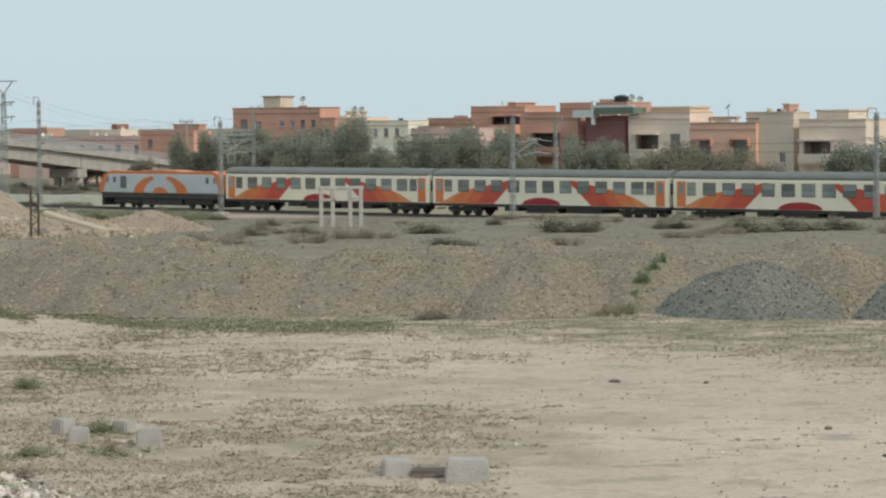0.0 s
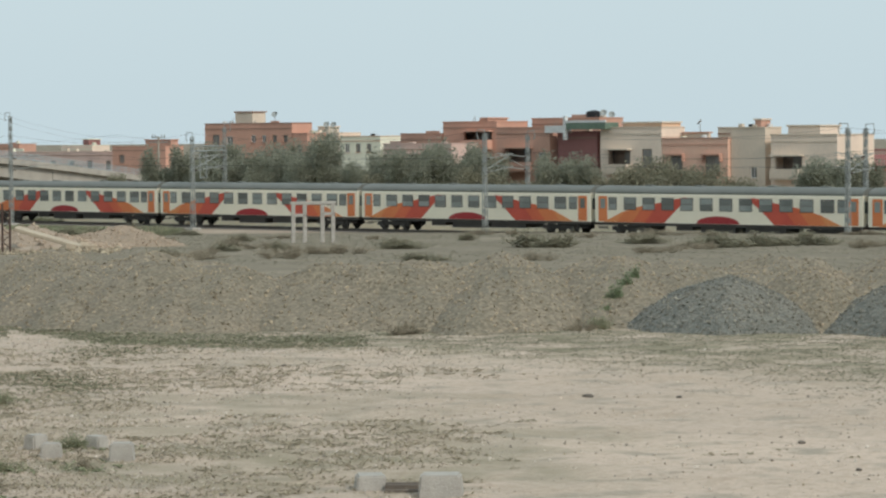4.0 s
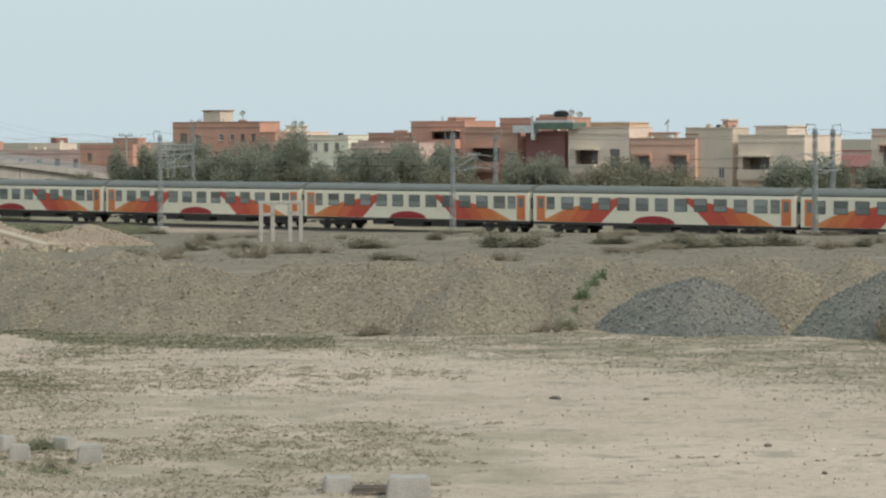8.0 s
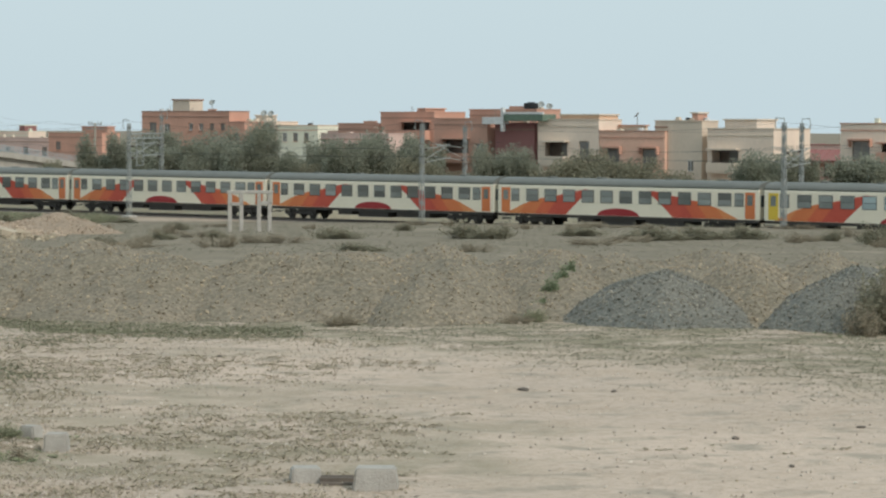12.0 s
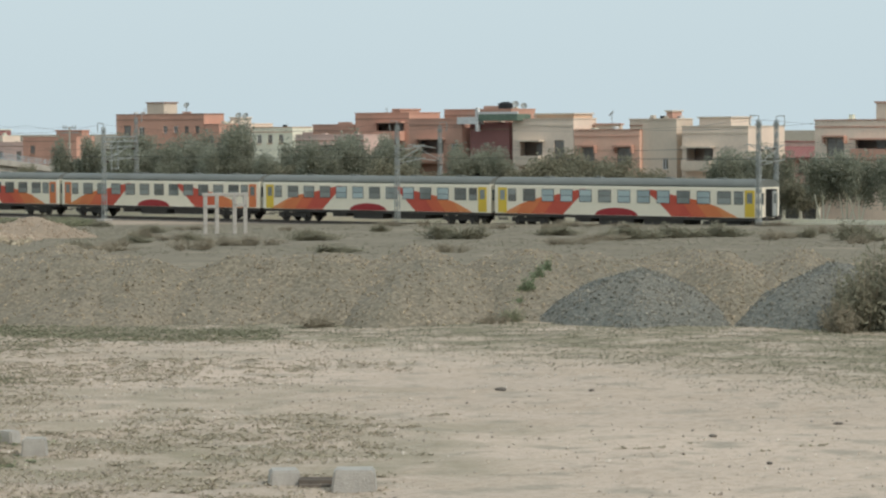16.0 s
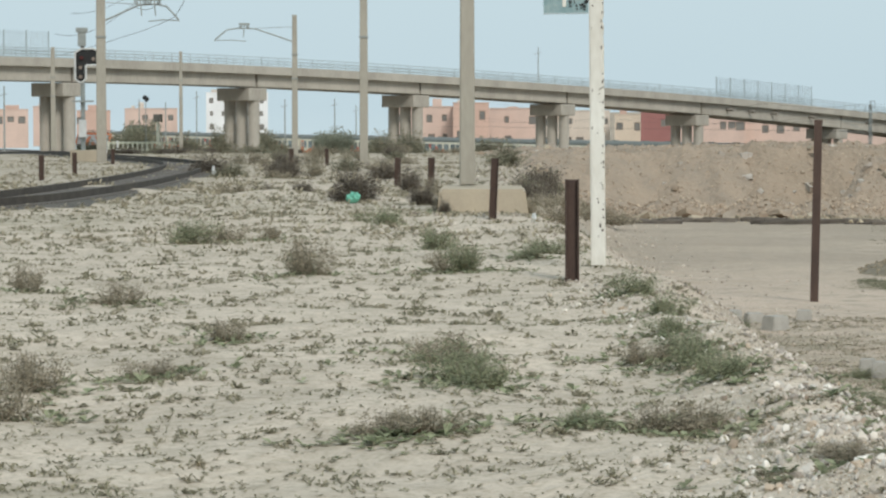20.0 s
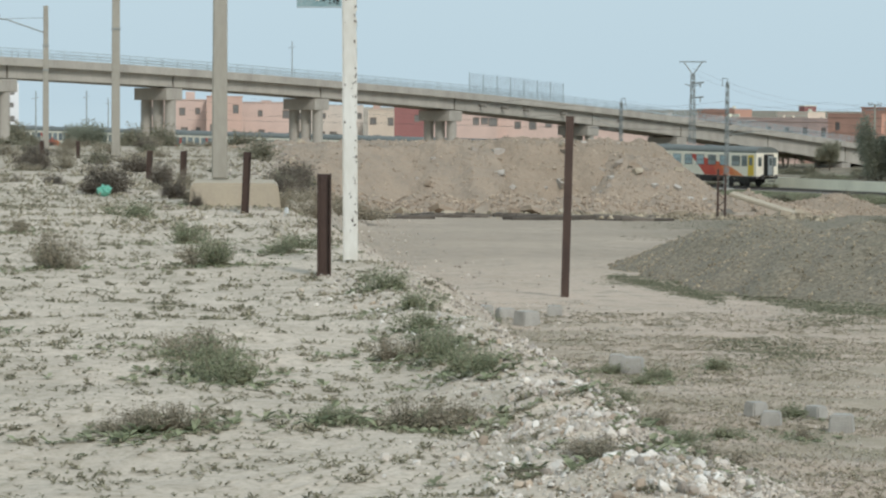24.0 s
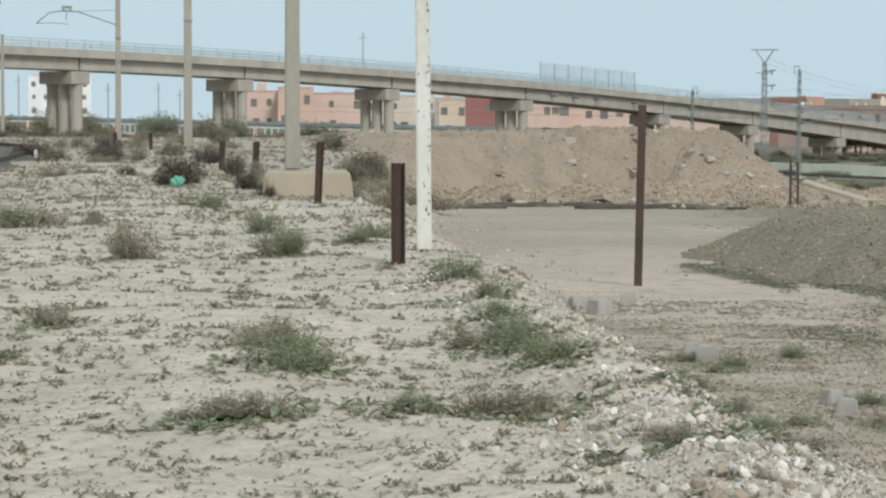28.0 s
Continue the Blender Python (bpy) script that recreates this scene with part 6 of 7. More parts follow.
# slender far masts of the railway yard, and the pale fence beyond the bridge
for az, d, z0, top in ((-35.2, 420, -6.5, 1.4), (-36.25, 400, -6.5, 1.2), (-38.1, 430, -6, 2.6), (-38.75, 410, -6, 0.8), (-41.0, 440, -6, 1.2), (-42.1, 330, -4.5, 2.6), (-34.75, 450, -6.5, 0.4), (-39.3, 460, -6, 1.4), (-43.2, 420, -6, 2.2), (-30.91, 430, -6.5, 9.5)):
    t = thing("yard_mast", Matrix.Translation((d * math.sin(radians(az)), d * math.cos(radians(az)), EYE_Z + z0 - 1.5)), "slender grey mast in the far railway yard", "mast", "yard masts")
    bm = bmesh.new()
    add_tube(bm, (0, 0, 0), (0, 0, top - z0 + 1.5), 0.13, 0.08, 6)
    part("post", bm, M_STEEL, t)
    bm = bmesh.new()
    add_tube(bm, (-0.7, 0, top - z0 + 0.4), (0.5, 0, top - z0 + 0.6), 0.04, n=4)
    part("cross_arm", bm, M_STEEL, t)
fence = thing("concrete_fence", Matrix(), "low pale concrete fence of posts and rails by the yard", "fence")
for i in range(19):
    az = -40.15 + i * 0.1
    p = polar(az, 258, 0.0)
    o = boxes("post", [(-0.09, 0.09, -0.09, 0.09, -0.3, 1.35)], M_PALE, fence)
    o.matrix_basis = Matrix.Translation(p) @ Matrix.Rotation(radians(-az), 4, "Z")
for h in (0.55, 1.2):
    bm = bmesh.new()
    add_path(bm, [polar(-40.15 + i * 0.1, 258, h) for i in range(19)], 0.08)
    part("rail", bm, M_PALE, fence)

# small things by the near track below the bridge
for az in (-40.0, -39.77):
    t = thing("white_stake", Matrix.Translation(polar(az, 233, -0.05)), "short white painted stake beside the track", "stake", "white stakes")
    boxes("stake", [(-0.07, 0.07, -0.07, 0.07, -0.2, 1.3)], M_WHITE, t, bevel=0.015)
t = thing("yard_lamp", Matrix.Translation(polar(-39.17, 258, -0.1)), "slender yard lamp mast with a dark floodlight head", "lamp post")
bm = bmesh.new()
add_tube(bm, (0, 0, -0.2), (0, 0, 5.4), 0.06, 0.04, 6)
part("mast", bm, M_STEEL, t)
head = boxes("lamp_head", [(-0.3, 0.3, -0.15, 0.15, -0.2, 0.2)], M_BLACK, t, "dark floodlight", bevel=0.05)
head.matrix_basis = Matrix.Translation((0, 0, 5.5)) @ Matrix.Rotation(radians(35), 4, "Y")
t = thing("equipment_post", Matrix.Translation(polar(-38.92, 257, -0.1)), "pale post with a grey equipment box near its top", "equipment post")
boxes("post", [(-0.11, 0.11, -0.11, 0.11, -0.2, 3.9)], M_PALE, t, bevel=0.02)
boxes("equipment_box", [(-0.38, 0.38, -0.25, 0.25, 3.3, 4.0)], M_CONCRETE_DK, t, "grey equipment box", bevel=0.03)
t = thing("green_hut", Matrix.Translation((330 * math.sin(radians(-39.36)), 330 * math.cos(radians(-39.36)), EYE_Z - 6.2)) @ Matrix.Rotation(radians(39), 4, "Z"), "dark green sheet-metal hut in the railway yard", "hut")
boxes("body", [(-1.1, 1.1, 0, 2.4, 0, 4.0)], M_GREEN_SHEET, t, bevel=0.04)
boxes("roof", [(-1.2, 1.2, -0.1, 2.5, 4.0, 4.15)], M_CONCRETE_DK, t)

# ---- gravel heaps ----
def heap(name, az, d, rx, ry, h, material, pebble, label, category, seed, turn=0.0, pebbles=1200, size=0.06, flat=1.0, lump=0.12, group="gravel heaps", cone=1.3, top=None, lumps=0):
    c = polar(az, d)
    ang = radians(-az + turn)
    R, N = (56, 170) if top is not None else (26, 72)
    rr, tt = np.meshgrid(np.linspace(0, 1, R), np.linspace(0, math.tau, N, endpoint=False), indexing="ij")
    edge = 1 + 0.14 * vnoise(np.cos(tt) * 3 + seed * 7, np.sin(tt) * 3, 1.0, seed)

    def place(u, v):
        x, y = u * rx, v * ry
        return c.x + x * math.cos(ang) - y * math.sin(ang), c.y + x * math.sin(ang) + y * math.cos(ang)

    def height(px, py, r):
        prof = np.clip(1 - np.clip(r, 0, 1) ** cone, 0, 1)
        prof = np.minimum(prof, flat) / flat
        if top is not None:
            ground = land(px, py)
            return ground - 0.06 * np.clip(r, 0, 1) ** 4 + (EYE_Z + top - ground) * prof * (1 + lump * vnoise(px, py, 2.6, seed)) + (0.42 * vnoise(px, py, 1.9, seed + 3) + 0.22 * vnoise(px, py, 0.55, seed + 5)) * (0.25 + 0.75 * prof) * np.clip((1 - r) * 6, 0, 1)
        return land(px, py) - 0.06 * np.clip(r, 0, 1) ** 4 + h * prof * (1 + lump * vnoise(px, py, 1.6, seed)) + 0.05 * vnoise(px, py, 0.4, seed + 3) * prof

    X, Y = place(rr * np.cos(tt) * edge, rr * np.sin(tt) * edge)
    Z = height(X, Y, rr)
    co = np.stack([X - c.x, Y - c.y, Z - c.z], -1).reshape(-1, 3)
    faces = [(i * N + j, (i + 1) * N + j, (i + 1) * N + (j + 1) % N, i * N + (j + 1) % N) for i in range(1, R - 1) for j in range(N)] + [(0, N + j, N + (j + 1) % N) for j in range(N)]
    me = bpy.data.meshes.new(name)
    me.from_pydata(co.tolist(), [], faces)
    me.materials.append(material)
    me.shade_smooth()
    ob = thing(name, Matrix.Translation(c), label, category, group)
    part("mound", me, None, ob)
    if pebbles:
        rs = np.random.RandomState(seed)
        r, a = np.sqrt(rs.rand(pebbles)), rs.rand(pebbles) * math.tau
        e = 1 + 0.14 * vnoise(np.cos(a) * 3 + seed * 7, np.sin(a) * 3, 1.0, seed)
        px, py = place(r * np.cos(a) * e, r * np.sin(a) * e)
        pz = height(px, py, r)
        scatter("gravel_cover", np.stack([px - c.x, py - c.y, pz - c.z], -1), size * (0.5 + rs.rand(pebbles) ** 2 * 1.3), pebble, "loose stones on the heap", "", seed=seed, parent=ob)
    rl = random.Random(seed + 9)
    for k in range(lumps):  # slabs and lumps sticking out of the near side
        r, a = math.sqrt(rl.uniform(0.15, 0.95)), rl.uniform(math.pi * 1.08, math.pi * 1.92)
        e = 1 + 0.14 * float(vnoise(math.cos(a) * 3 + seed * 7, math.sin(a) * 3, 1.0, seed))
        px, py = place(r * math.cos(a) * e, r * math.sin(a) * e)
        pz = float(height(np.array(px), np.array(py), np.array(r)))
        t = thing("spoil_lump", Matrix.Translation((px, py, pz)) @ Euler((rl.uniform(-0.6, 0.6), rl.uniform(-0.5, 0.5), rl.uniform(0, 3))).to_matrix().to_4x4(), "pale broken lump sticking out of the spoil heap", "rubble", "spoil lumps")
        l = 0.10 + 0.32 * rl.random() ** 2
        bm = bmesh.new()
        for v in add_box(bm, -l, l, -l * 0.8, l * 0.8, -0.2, 0.04 + l * 0.4 * rl.random()):
            v.co += Vector((rl.uniform(-0.3, 0.3) * l, rl.uniform(-0.3, 0.3) * l, rl.uniform(-0.1, 0.1) * l))
        part("lump", bm, rl.choice((M_SPOIL_STONE, M_RUBBLE, M_FOUND, M_PLASTER)), t)
    return ob


rh = random.Random(21)
# a long row of merged tan heaps, coming nearer towards the east
row = [(-22.0, 68.5, 2.9, 5.6, 1.0), (-20.9, 63, 3.0, 6.0, 1.2), (-19.6, 59, 3.4, 7.0, 1.22), (-18.4, 58, 3.4, 7.5, 1.2)]
row += [(-17.2 + i * 1.95 + rh.uniform(-0.3, 0.3), 56.5 + rh.uniform(-1.0, 1.2), rh.uniform(2.6, 3.5), rh.uniform(6.0, 7.2), rh.uniform(0.98, 1.24)) for i in range(11)]
for i, (az, d, rx, ry, h) in enumerate(row):
    heap("gravel_heap", az, d, rx, ry, h, M_GRAVEL, M_PEBBLE, "long low heap of tan gravel and earth", "gravel heap", 30 + i, pebbles=3000, size=0.052, cone=1.6 if i else 0.9, lump=0.4)
for az, seed in ((-6.6, 61), (-2.75, 62)):
    g = heap("gravel_heap", az, 51.8, 2.1, 3.6, 1.06, M_GRAVEL_GREY, M_PEBBLE_GREY, "heap of grey railway gravel before tan heaps", "gravel heap", seed, pebbles=4200, size=0.045, cone=1.2, lump=0.25)
    # tan stones fallen over its eastern flank from the heap behind
    heap("gravel_heap", az + 1.75, 53.0, 1.9, 3.6, 1.05, M_GRAVEL, M_PEBBLE, "small tan gravel heap leaning on a grey one", "gravel heap", seed + 5, pebbles=2200, size=0.048, cone=1.4, lump=0.3)
# the reddish spoil heap below the bridge
heap("spoil_heap", -27.6, 172.5, 9, 10.5, 4.0, M_SPOIL_BROWN, M_SPOIL_STONE, "middle of a long brown spoil heap below the bridge", "spoil heap", 76, pebbles=4200, size=0.12, flat=0.6, group="spoil heaps", lump=0.05, top=-2.62, cone=1.5, lumps=26)
heap("spoil_heap", -25.4, 174, 10.5, 12, 4.3, M_SPOIL, M_SPOIL_STONE, "broad reddish spoil heap with rubble below the bridge", "spoil heap", 71, pebbles=6000, size=0.11, flat=0.55, group="spoil heaps", lump=0.05, top=-2.5, cone=1.5, lumps=60)
heap("spoil_heap", -23.6, 168, 6.5, 7, 3.0, M_SPOIL_BROWN, M_SPOIL_STONE, "sloping grey-brown end of a spoil heap", "spoil heap", 73, pebbles=4600, size=0.11, flat=0.8, group="spoil heaps", lump=0.06, top=-3.3, cone=1.3, lumps=34)
heap("spoil_heap", -29.4, 172, 10, 10, 3.6, M_SPOIL_BROWN, M_SPOIL_STONE, "brown overgrown spoil heap beside a larger one", "spoil heap", 72, pebbles=2400, size=0.12, flat=0.6, group="spoil heaps", lump=0.06, top=-2.75, cone=1.5, lumps=26)
heap("rubble_heap", -21.2, 158, 5.5, 4, 1.1, M_SPOIL_BROWN, M_SPOIL_STONE, "low heap of pale broken slabs and rubble", "rubble heap", 74, pebbles=1600, size=0.15, group="spoil heaps", lump=0.5)
heap("rubble_heap", -19.6, 166, 4.5, 3, 1.1, M_SPOIL, M_SPOIL_STONE, "low reddish heap of rubble by the track", "rubble heap", 75, pebbles=1000, size=0.12, group="spoil heaps", lump=0.5)
for i, (az, d) in enumerate(((-29.6, 158), (-27.9, 156), (-26.2, 157), (-24.6, 155), (-23.0, 157))):
    heap("rubble_heap", az, d, 4.2, 4.2, 1.0 + 0.15 * (i % 2), M_SPOIL_BROWN, M_SPOIL_STONE, "low apron of pale rubble before the spoil heap", "rubble heap", 80 + i, pebbles=1500, size=0.17, group="spoil heaps", lump=0.6)
lid = thing("long_slab", Matrix.Translation(polar(-21.0, 152, 0.75)) @ Euler((0.1, 0.28, radians(8))).to_matrix().to_4x4(), "long pale concrete slab tilted on rubble", "concrete slab", "broken slabs")
boxes("slab", [(-1.9, 1.9, -0.4, 0.4, -0.1, 0.1)], M_FOUND, lid, bevel=0.03)
rb = random.Random(5)
for i in range(34):
    az, d = rb.uniform(-30, -20.2), rb.uniform(148, 156)
    t = thing("broken_slab", Matrix.Translation(polar(az, d, 0.1)) @ Euler((rb.uniform(-0.4, 0.4), rb.uniform(-0.4, 0.4), rb.uniform(0, 3))).to_matrix().to_4x4(), "broken pale concrete slab lying on rubble", "concrete slab", "broken slabs")
    l, w = rb.uniform(0.3, 0.8), rb.uniform(0.25, 0.5)
    bm = bmesh.new()
    vs = add_box(bm, -l, l, -w, w, -0.12, 0.12)
    for v in vs:
        v.co.x += rb.uniform(-0.15, 0.15)
        v.co.y += rb.uniform(-0.15, 0.15)
    part("slab", bm, M_SPOIL_STONE if i % 3 else M_FOUND, t)
# dark old sleepers and beams lying before the spoil heap
for i in range(26):
    az, d = rb.uniform(-29.0, -23.3), rb.uniform(134, 147)
    t = thing("old_timber", Matrix.Translation(polar(az, d, 0.03)) @ Euler((0, rb.uniform(-0.04, 0.04), radians(27) + rb.gauss(0, 0.3))).to_matrix().to_4x4(), "dark weathered timber beam lying on the ground", "timber beam", "old timbers")
    l = rb.uniform(0.6, 2.3)
    bm = bmesh.new()
    add_box(bm, -l, l, -0.12, 0.12, -0.06, rb.uniform(0.08, 0.18))
    bmesh.ops.bevel(bm, geom=list(bm.edges), offset=0.03, segments=1, affect="EDGES")
    part("beam", bm, M_TIMBER, t)


# ---- cement blocks and stones in the field ----
def cement_block(az, d, l, w, h, turn, label):
    t = thing("cement_block", Matrix.Translation(polar(az, d, -0.02)) @ Matrix.Rotation(radians(-az + turn), 4, "Z"), label, "cement block", "cement blocks")
    bm = bmesh.new()
    vs = add_box(bm, -l / 2, l / 2, -w / 2, w / 2, 0, h)
    for v in vs[4:]:
        v.co.x *= 0.88
        v.co.y *= 0.88
    bmesh.ops.bevel(bm, geom=list(bm.edges), offset=0.015, segments=2, affect="EDGES")
    part("block", bm, M_BLOCK, t)
    return t


cement_block(-14.17, 22.7, 0.27, 0.3, 0.15, 4, "squat grey cement block half sunk in earth")
cement_block(-12.68, 22.0, 0.37, 0.3, 0.2, -3, "grey cement block on the bare field")
pl = thing("rusty_plate", Matrix.Translation(polar(-13.46, 22.4, 0.0)) @ Matrix.Rotation(radians(10), 4, "Z"), "dark rusty channel lying between cement blocks", "steel channel")
boxes("channel", [(-0.16, 0.16, -0.03, 0.03, -0.02, 0.05), (-0.15, 0.16, -0.2, -0.17, -0.02, 0.03), (-0.16, 0.15, 0.1, 0.13, -0.02, 0.05)], M_TIMBER, pl, bevel=0.006)
for az, d, l, h in ((-23.78, 32.0, 0.32, 0.22), (-24.1, 32.8, 0.25, 0.2), (-20.88, 25.7, 0.24, 0.16), (-21.2, 26.4, 0.24, 0.16), (-19.41, 25.4, 0.28, 0.19), (-19.95, 26.4, 0.24, 0.15), (-26.95, 43.5, 0.40, 0.24), (-26.45, 44.0, 0.36, 0.18), (-26.0, 42.0, 0.42, 0.24), (-25.4, 44.6, 0.32, 0.2)):
    cement_block(az, d, l * 0.82, l * 0.75, h, rh.uniform(-40, 40), "broken grey cement block beside weeds")
for az, d, l in ((-7.68, 32.9, 0.2), (-5.1, 26.8, 0.22), (-9.6, 33.0, 0.3), (-2.5, 28, 0.16), (-3.9, 24, 0.15), (-12.6, 49.8, 0.35), (-11.7, 49.6, 0.3), (-16.0, 40, 0.2)):
    t = thing("flat_stone", Matrix.Translation(polar(az, d, 0.01)) @ Matrix.Rotation(rh.uniform(0, 3), 4, "Z"), "small dark stone lying on bare earth" if d < 45 else "pale lump of rock at the gravel's foot", "stone", "field stones")
    bm = bmesh.new()
    bmesh.ops.create_icosphere(bm, subdivisions=2, radius=l * 0.3)
    for v in bm.verts:
        v.co = Vector((v.co.x * 1.3, v.co.y * 0.6, v.co.z * 0.3)) * (1 + 0.3 * noise.noise(v.co * 12))
    part("rock", bm, M_TIMBER if d < 45 else M_RUBBLE, t)


# ---- shrubs on the bank ----
def make_shrub(seed, material, label, count=420, upright=0.5, leaf=0.05, lobes=7):
    """A ragged shrub about 1 m wide and 1 m high, to be scaled: sprigs of small leaves along bent stems."""
    r = np.random.RandomState(seed)
    t = thing("shrub", Matrix(), label, "shrub", "shrubs")
    bm = bmesh.new()
    q = random.Random(seed)
    sprigs = []
    for i in range(lobes):  # each lobe is a tuft of stems of its own height
        ca, ck = q.uniform(0, 6.28), q.uniform(0.0, 0.38)
        cx, cy, tall = math.cos(ca) * ck, math.sin(ca) * ck, q.uniform(0.35, 1.0) * (1.15 - ck)
        for k in range(12):
            a, rr = q.uniform(0, 6.28), q.uniform(0.02, 0.24)
            p0 = Vector((cx * 0.7, cy * 0.7, -0.04))
            p2 = Vector((cx + math.cos(a) * rr, cy + math.sin(a) * rr, tall * q.uniform(0.45, 1.05)))
            p1 = p0.lerp(p2, 0.5) + Vector((math.cos(a) * rr * 0.4, math.sin(a) * rr * 0.4, 0.02))
            add_path(bm, [p0, p1, p2], 0.0032, 3)
            sprigs.append((p0, p1, p2))
    part("stem_tangle", bm, M_BUSH_DRY, t)
    pick = r.randint(0, len(sprigs), count)
    f = r.rand(count)[:, None] ** 0.7
    P = np.array([[tuple(v) for v in s] for s in sprigs])[pick]
    c = P[:, 0] * (1 - f) ** 2 + 2 * P[:, 1] * f * (1 - f) + P[:, 2] * f * f + r.randn(count, 3) * [0.055, 0.055, 0.035]
    c[:, 2] = np.maximum(c[:, 2], 0.01)
    u = r.randn(count, 3) * [1, 1, 0.6] + np.array([0, 0, upright])
    u /= np.linalg.norm(u, axis=1)[:, None]
    w = np.cross(u, r.randn(count, 3))
    w /= np.linalg.norm(w, axis=1)[:, None]
    s = (leaf * (0.5 + r.rand(count)))[:, None]
    v = np.stack([c - u * s, c + w * s * 0.35, c + u * s, c - w * s * 0.35], 1)
    me = bpy.data.meshes.new("foliage")
    me.from_pydata(v.reshape(-1, 3).tolist(), [], (np.arange(count)[:, None] * 4 + np.arange(4)).tolist())
    me.materials.append(material)
    part("foliage", me, None, t)
    return t


SHRUBS = {"green": make_shrub(1, M_BUSH_GREEN, "low green shrub in the sand", 3200, 0.6, 0.026), "dry": make_shrub(2, M_BUSH_DRY, "low dry brown shrub in the sand", 2800, 0.8, 0.024),
          "dark": make_shrub(3, M_BUSH_DARK, "dark brown dead shrub on the bank", 4200, 0.6, 0.03, 12), "olive": make_shrub(4, M_LEAF2, "olive-green shrub by the railway", 2000, 0.4, 0.04, 11),
          "lush": make_shrub(7, M_LUSH, "small fresh green bush on the gravel", 2600, 0.4, 0.05, 8),
          "green2": make_shrub(5, M_BUSH_GREEN, "ragged green shrub in the sand", 3000, 0.7, 0.025, 9), "dry2": make_shrub(6, M_BUSH_DRY, "thin dry brown shrub in the sand", 2200, 0.9, 0.024, 9)}
planted = set()
shrub_feet = []


def shrub(kind, az, d, w, h, lift=0.0):
    if kind in ("green", "dry") and rh.random() < 0.5:
        kind += "2"
    m = Matrix.Translation(polar(az, d, lift)) @ Matrix.Rotation(rh.uniform(0, 6.28), 4, "Z")
    if kind in planted:
        ob = copy_thing(SHRUBS[kind], m)
    else:
        planted.add(kind)
        ob = SHRUBS[kind]
        ob.matrix_basis = m
    ob.scale = (w * rh.uniform(0.9, 1.25), w * rh.uniform(0.75, 1.1), h * rh.uniform(0.9, 1.2))
    if d < 48:
        shrub_feet.append((m.translation.x, m.translation.y, w))


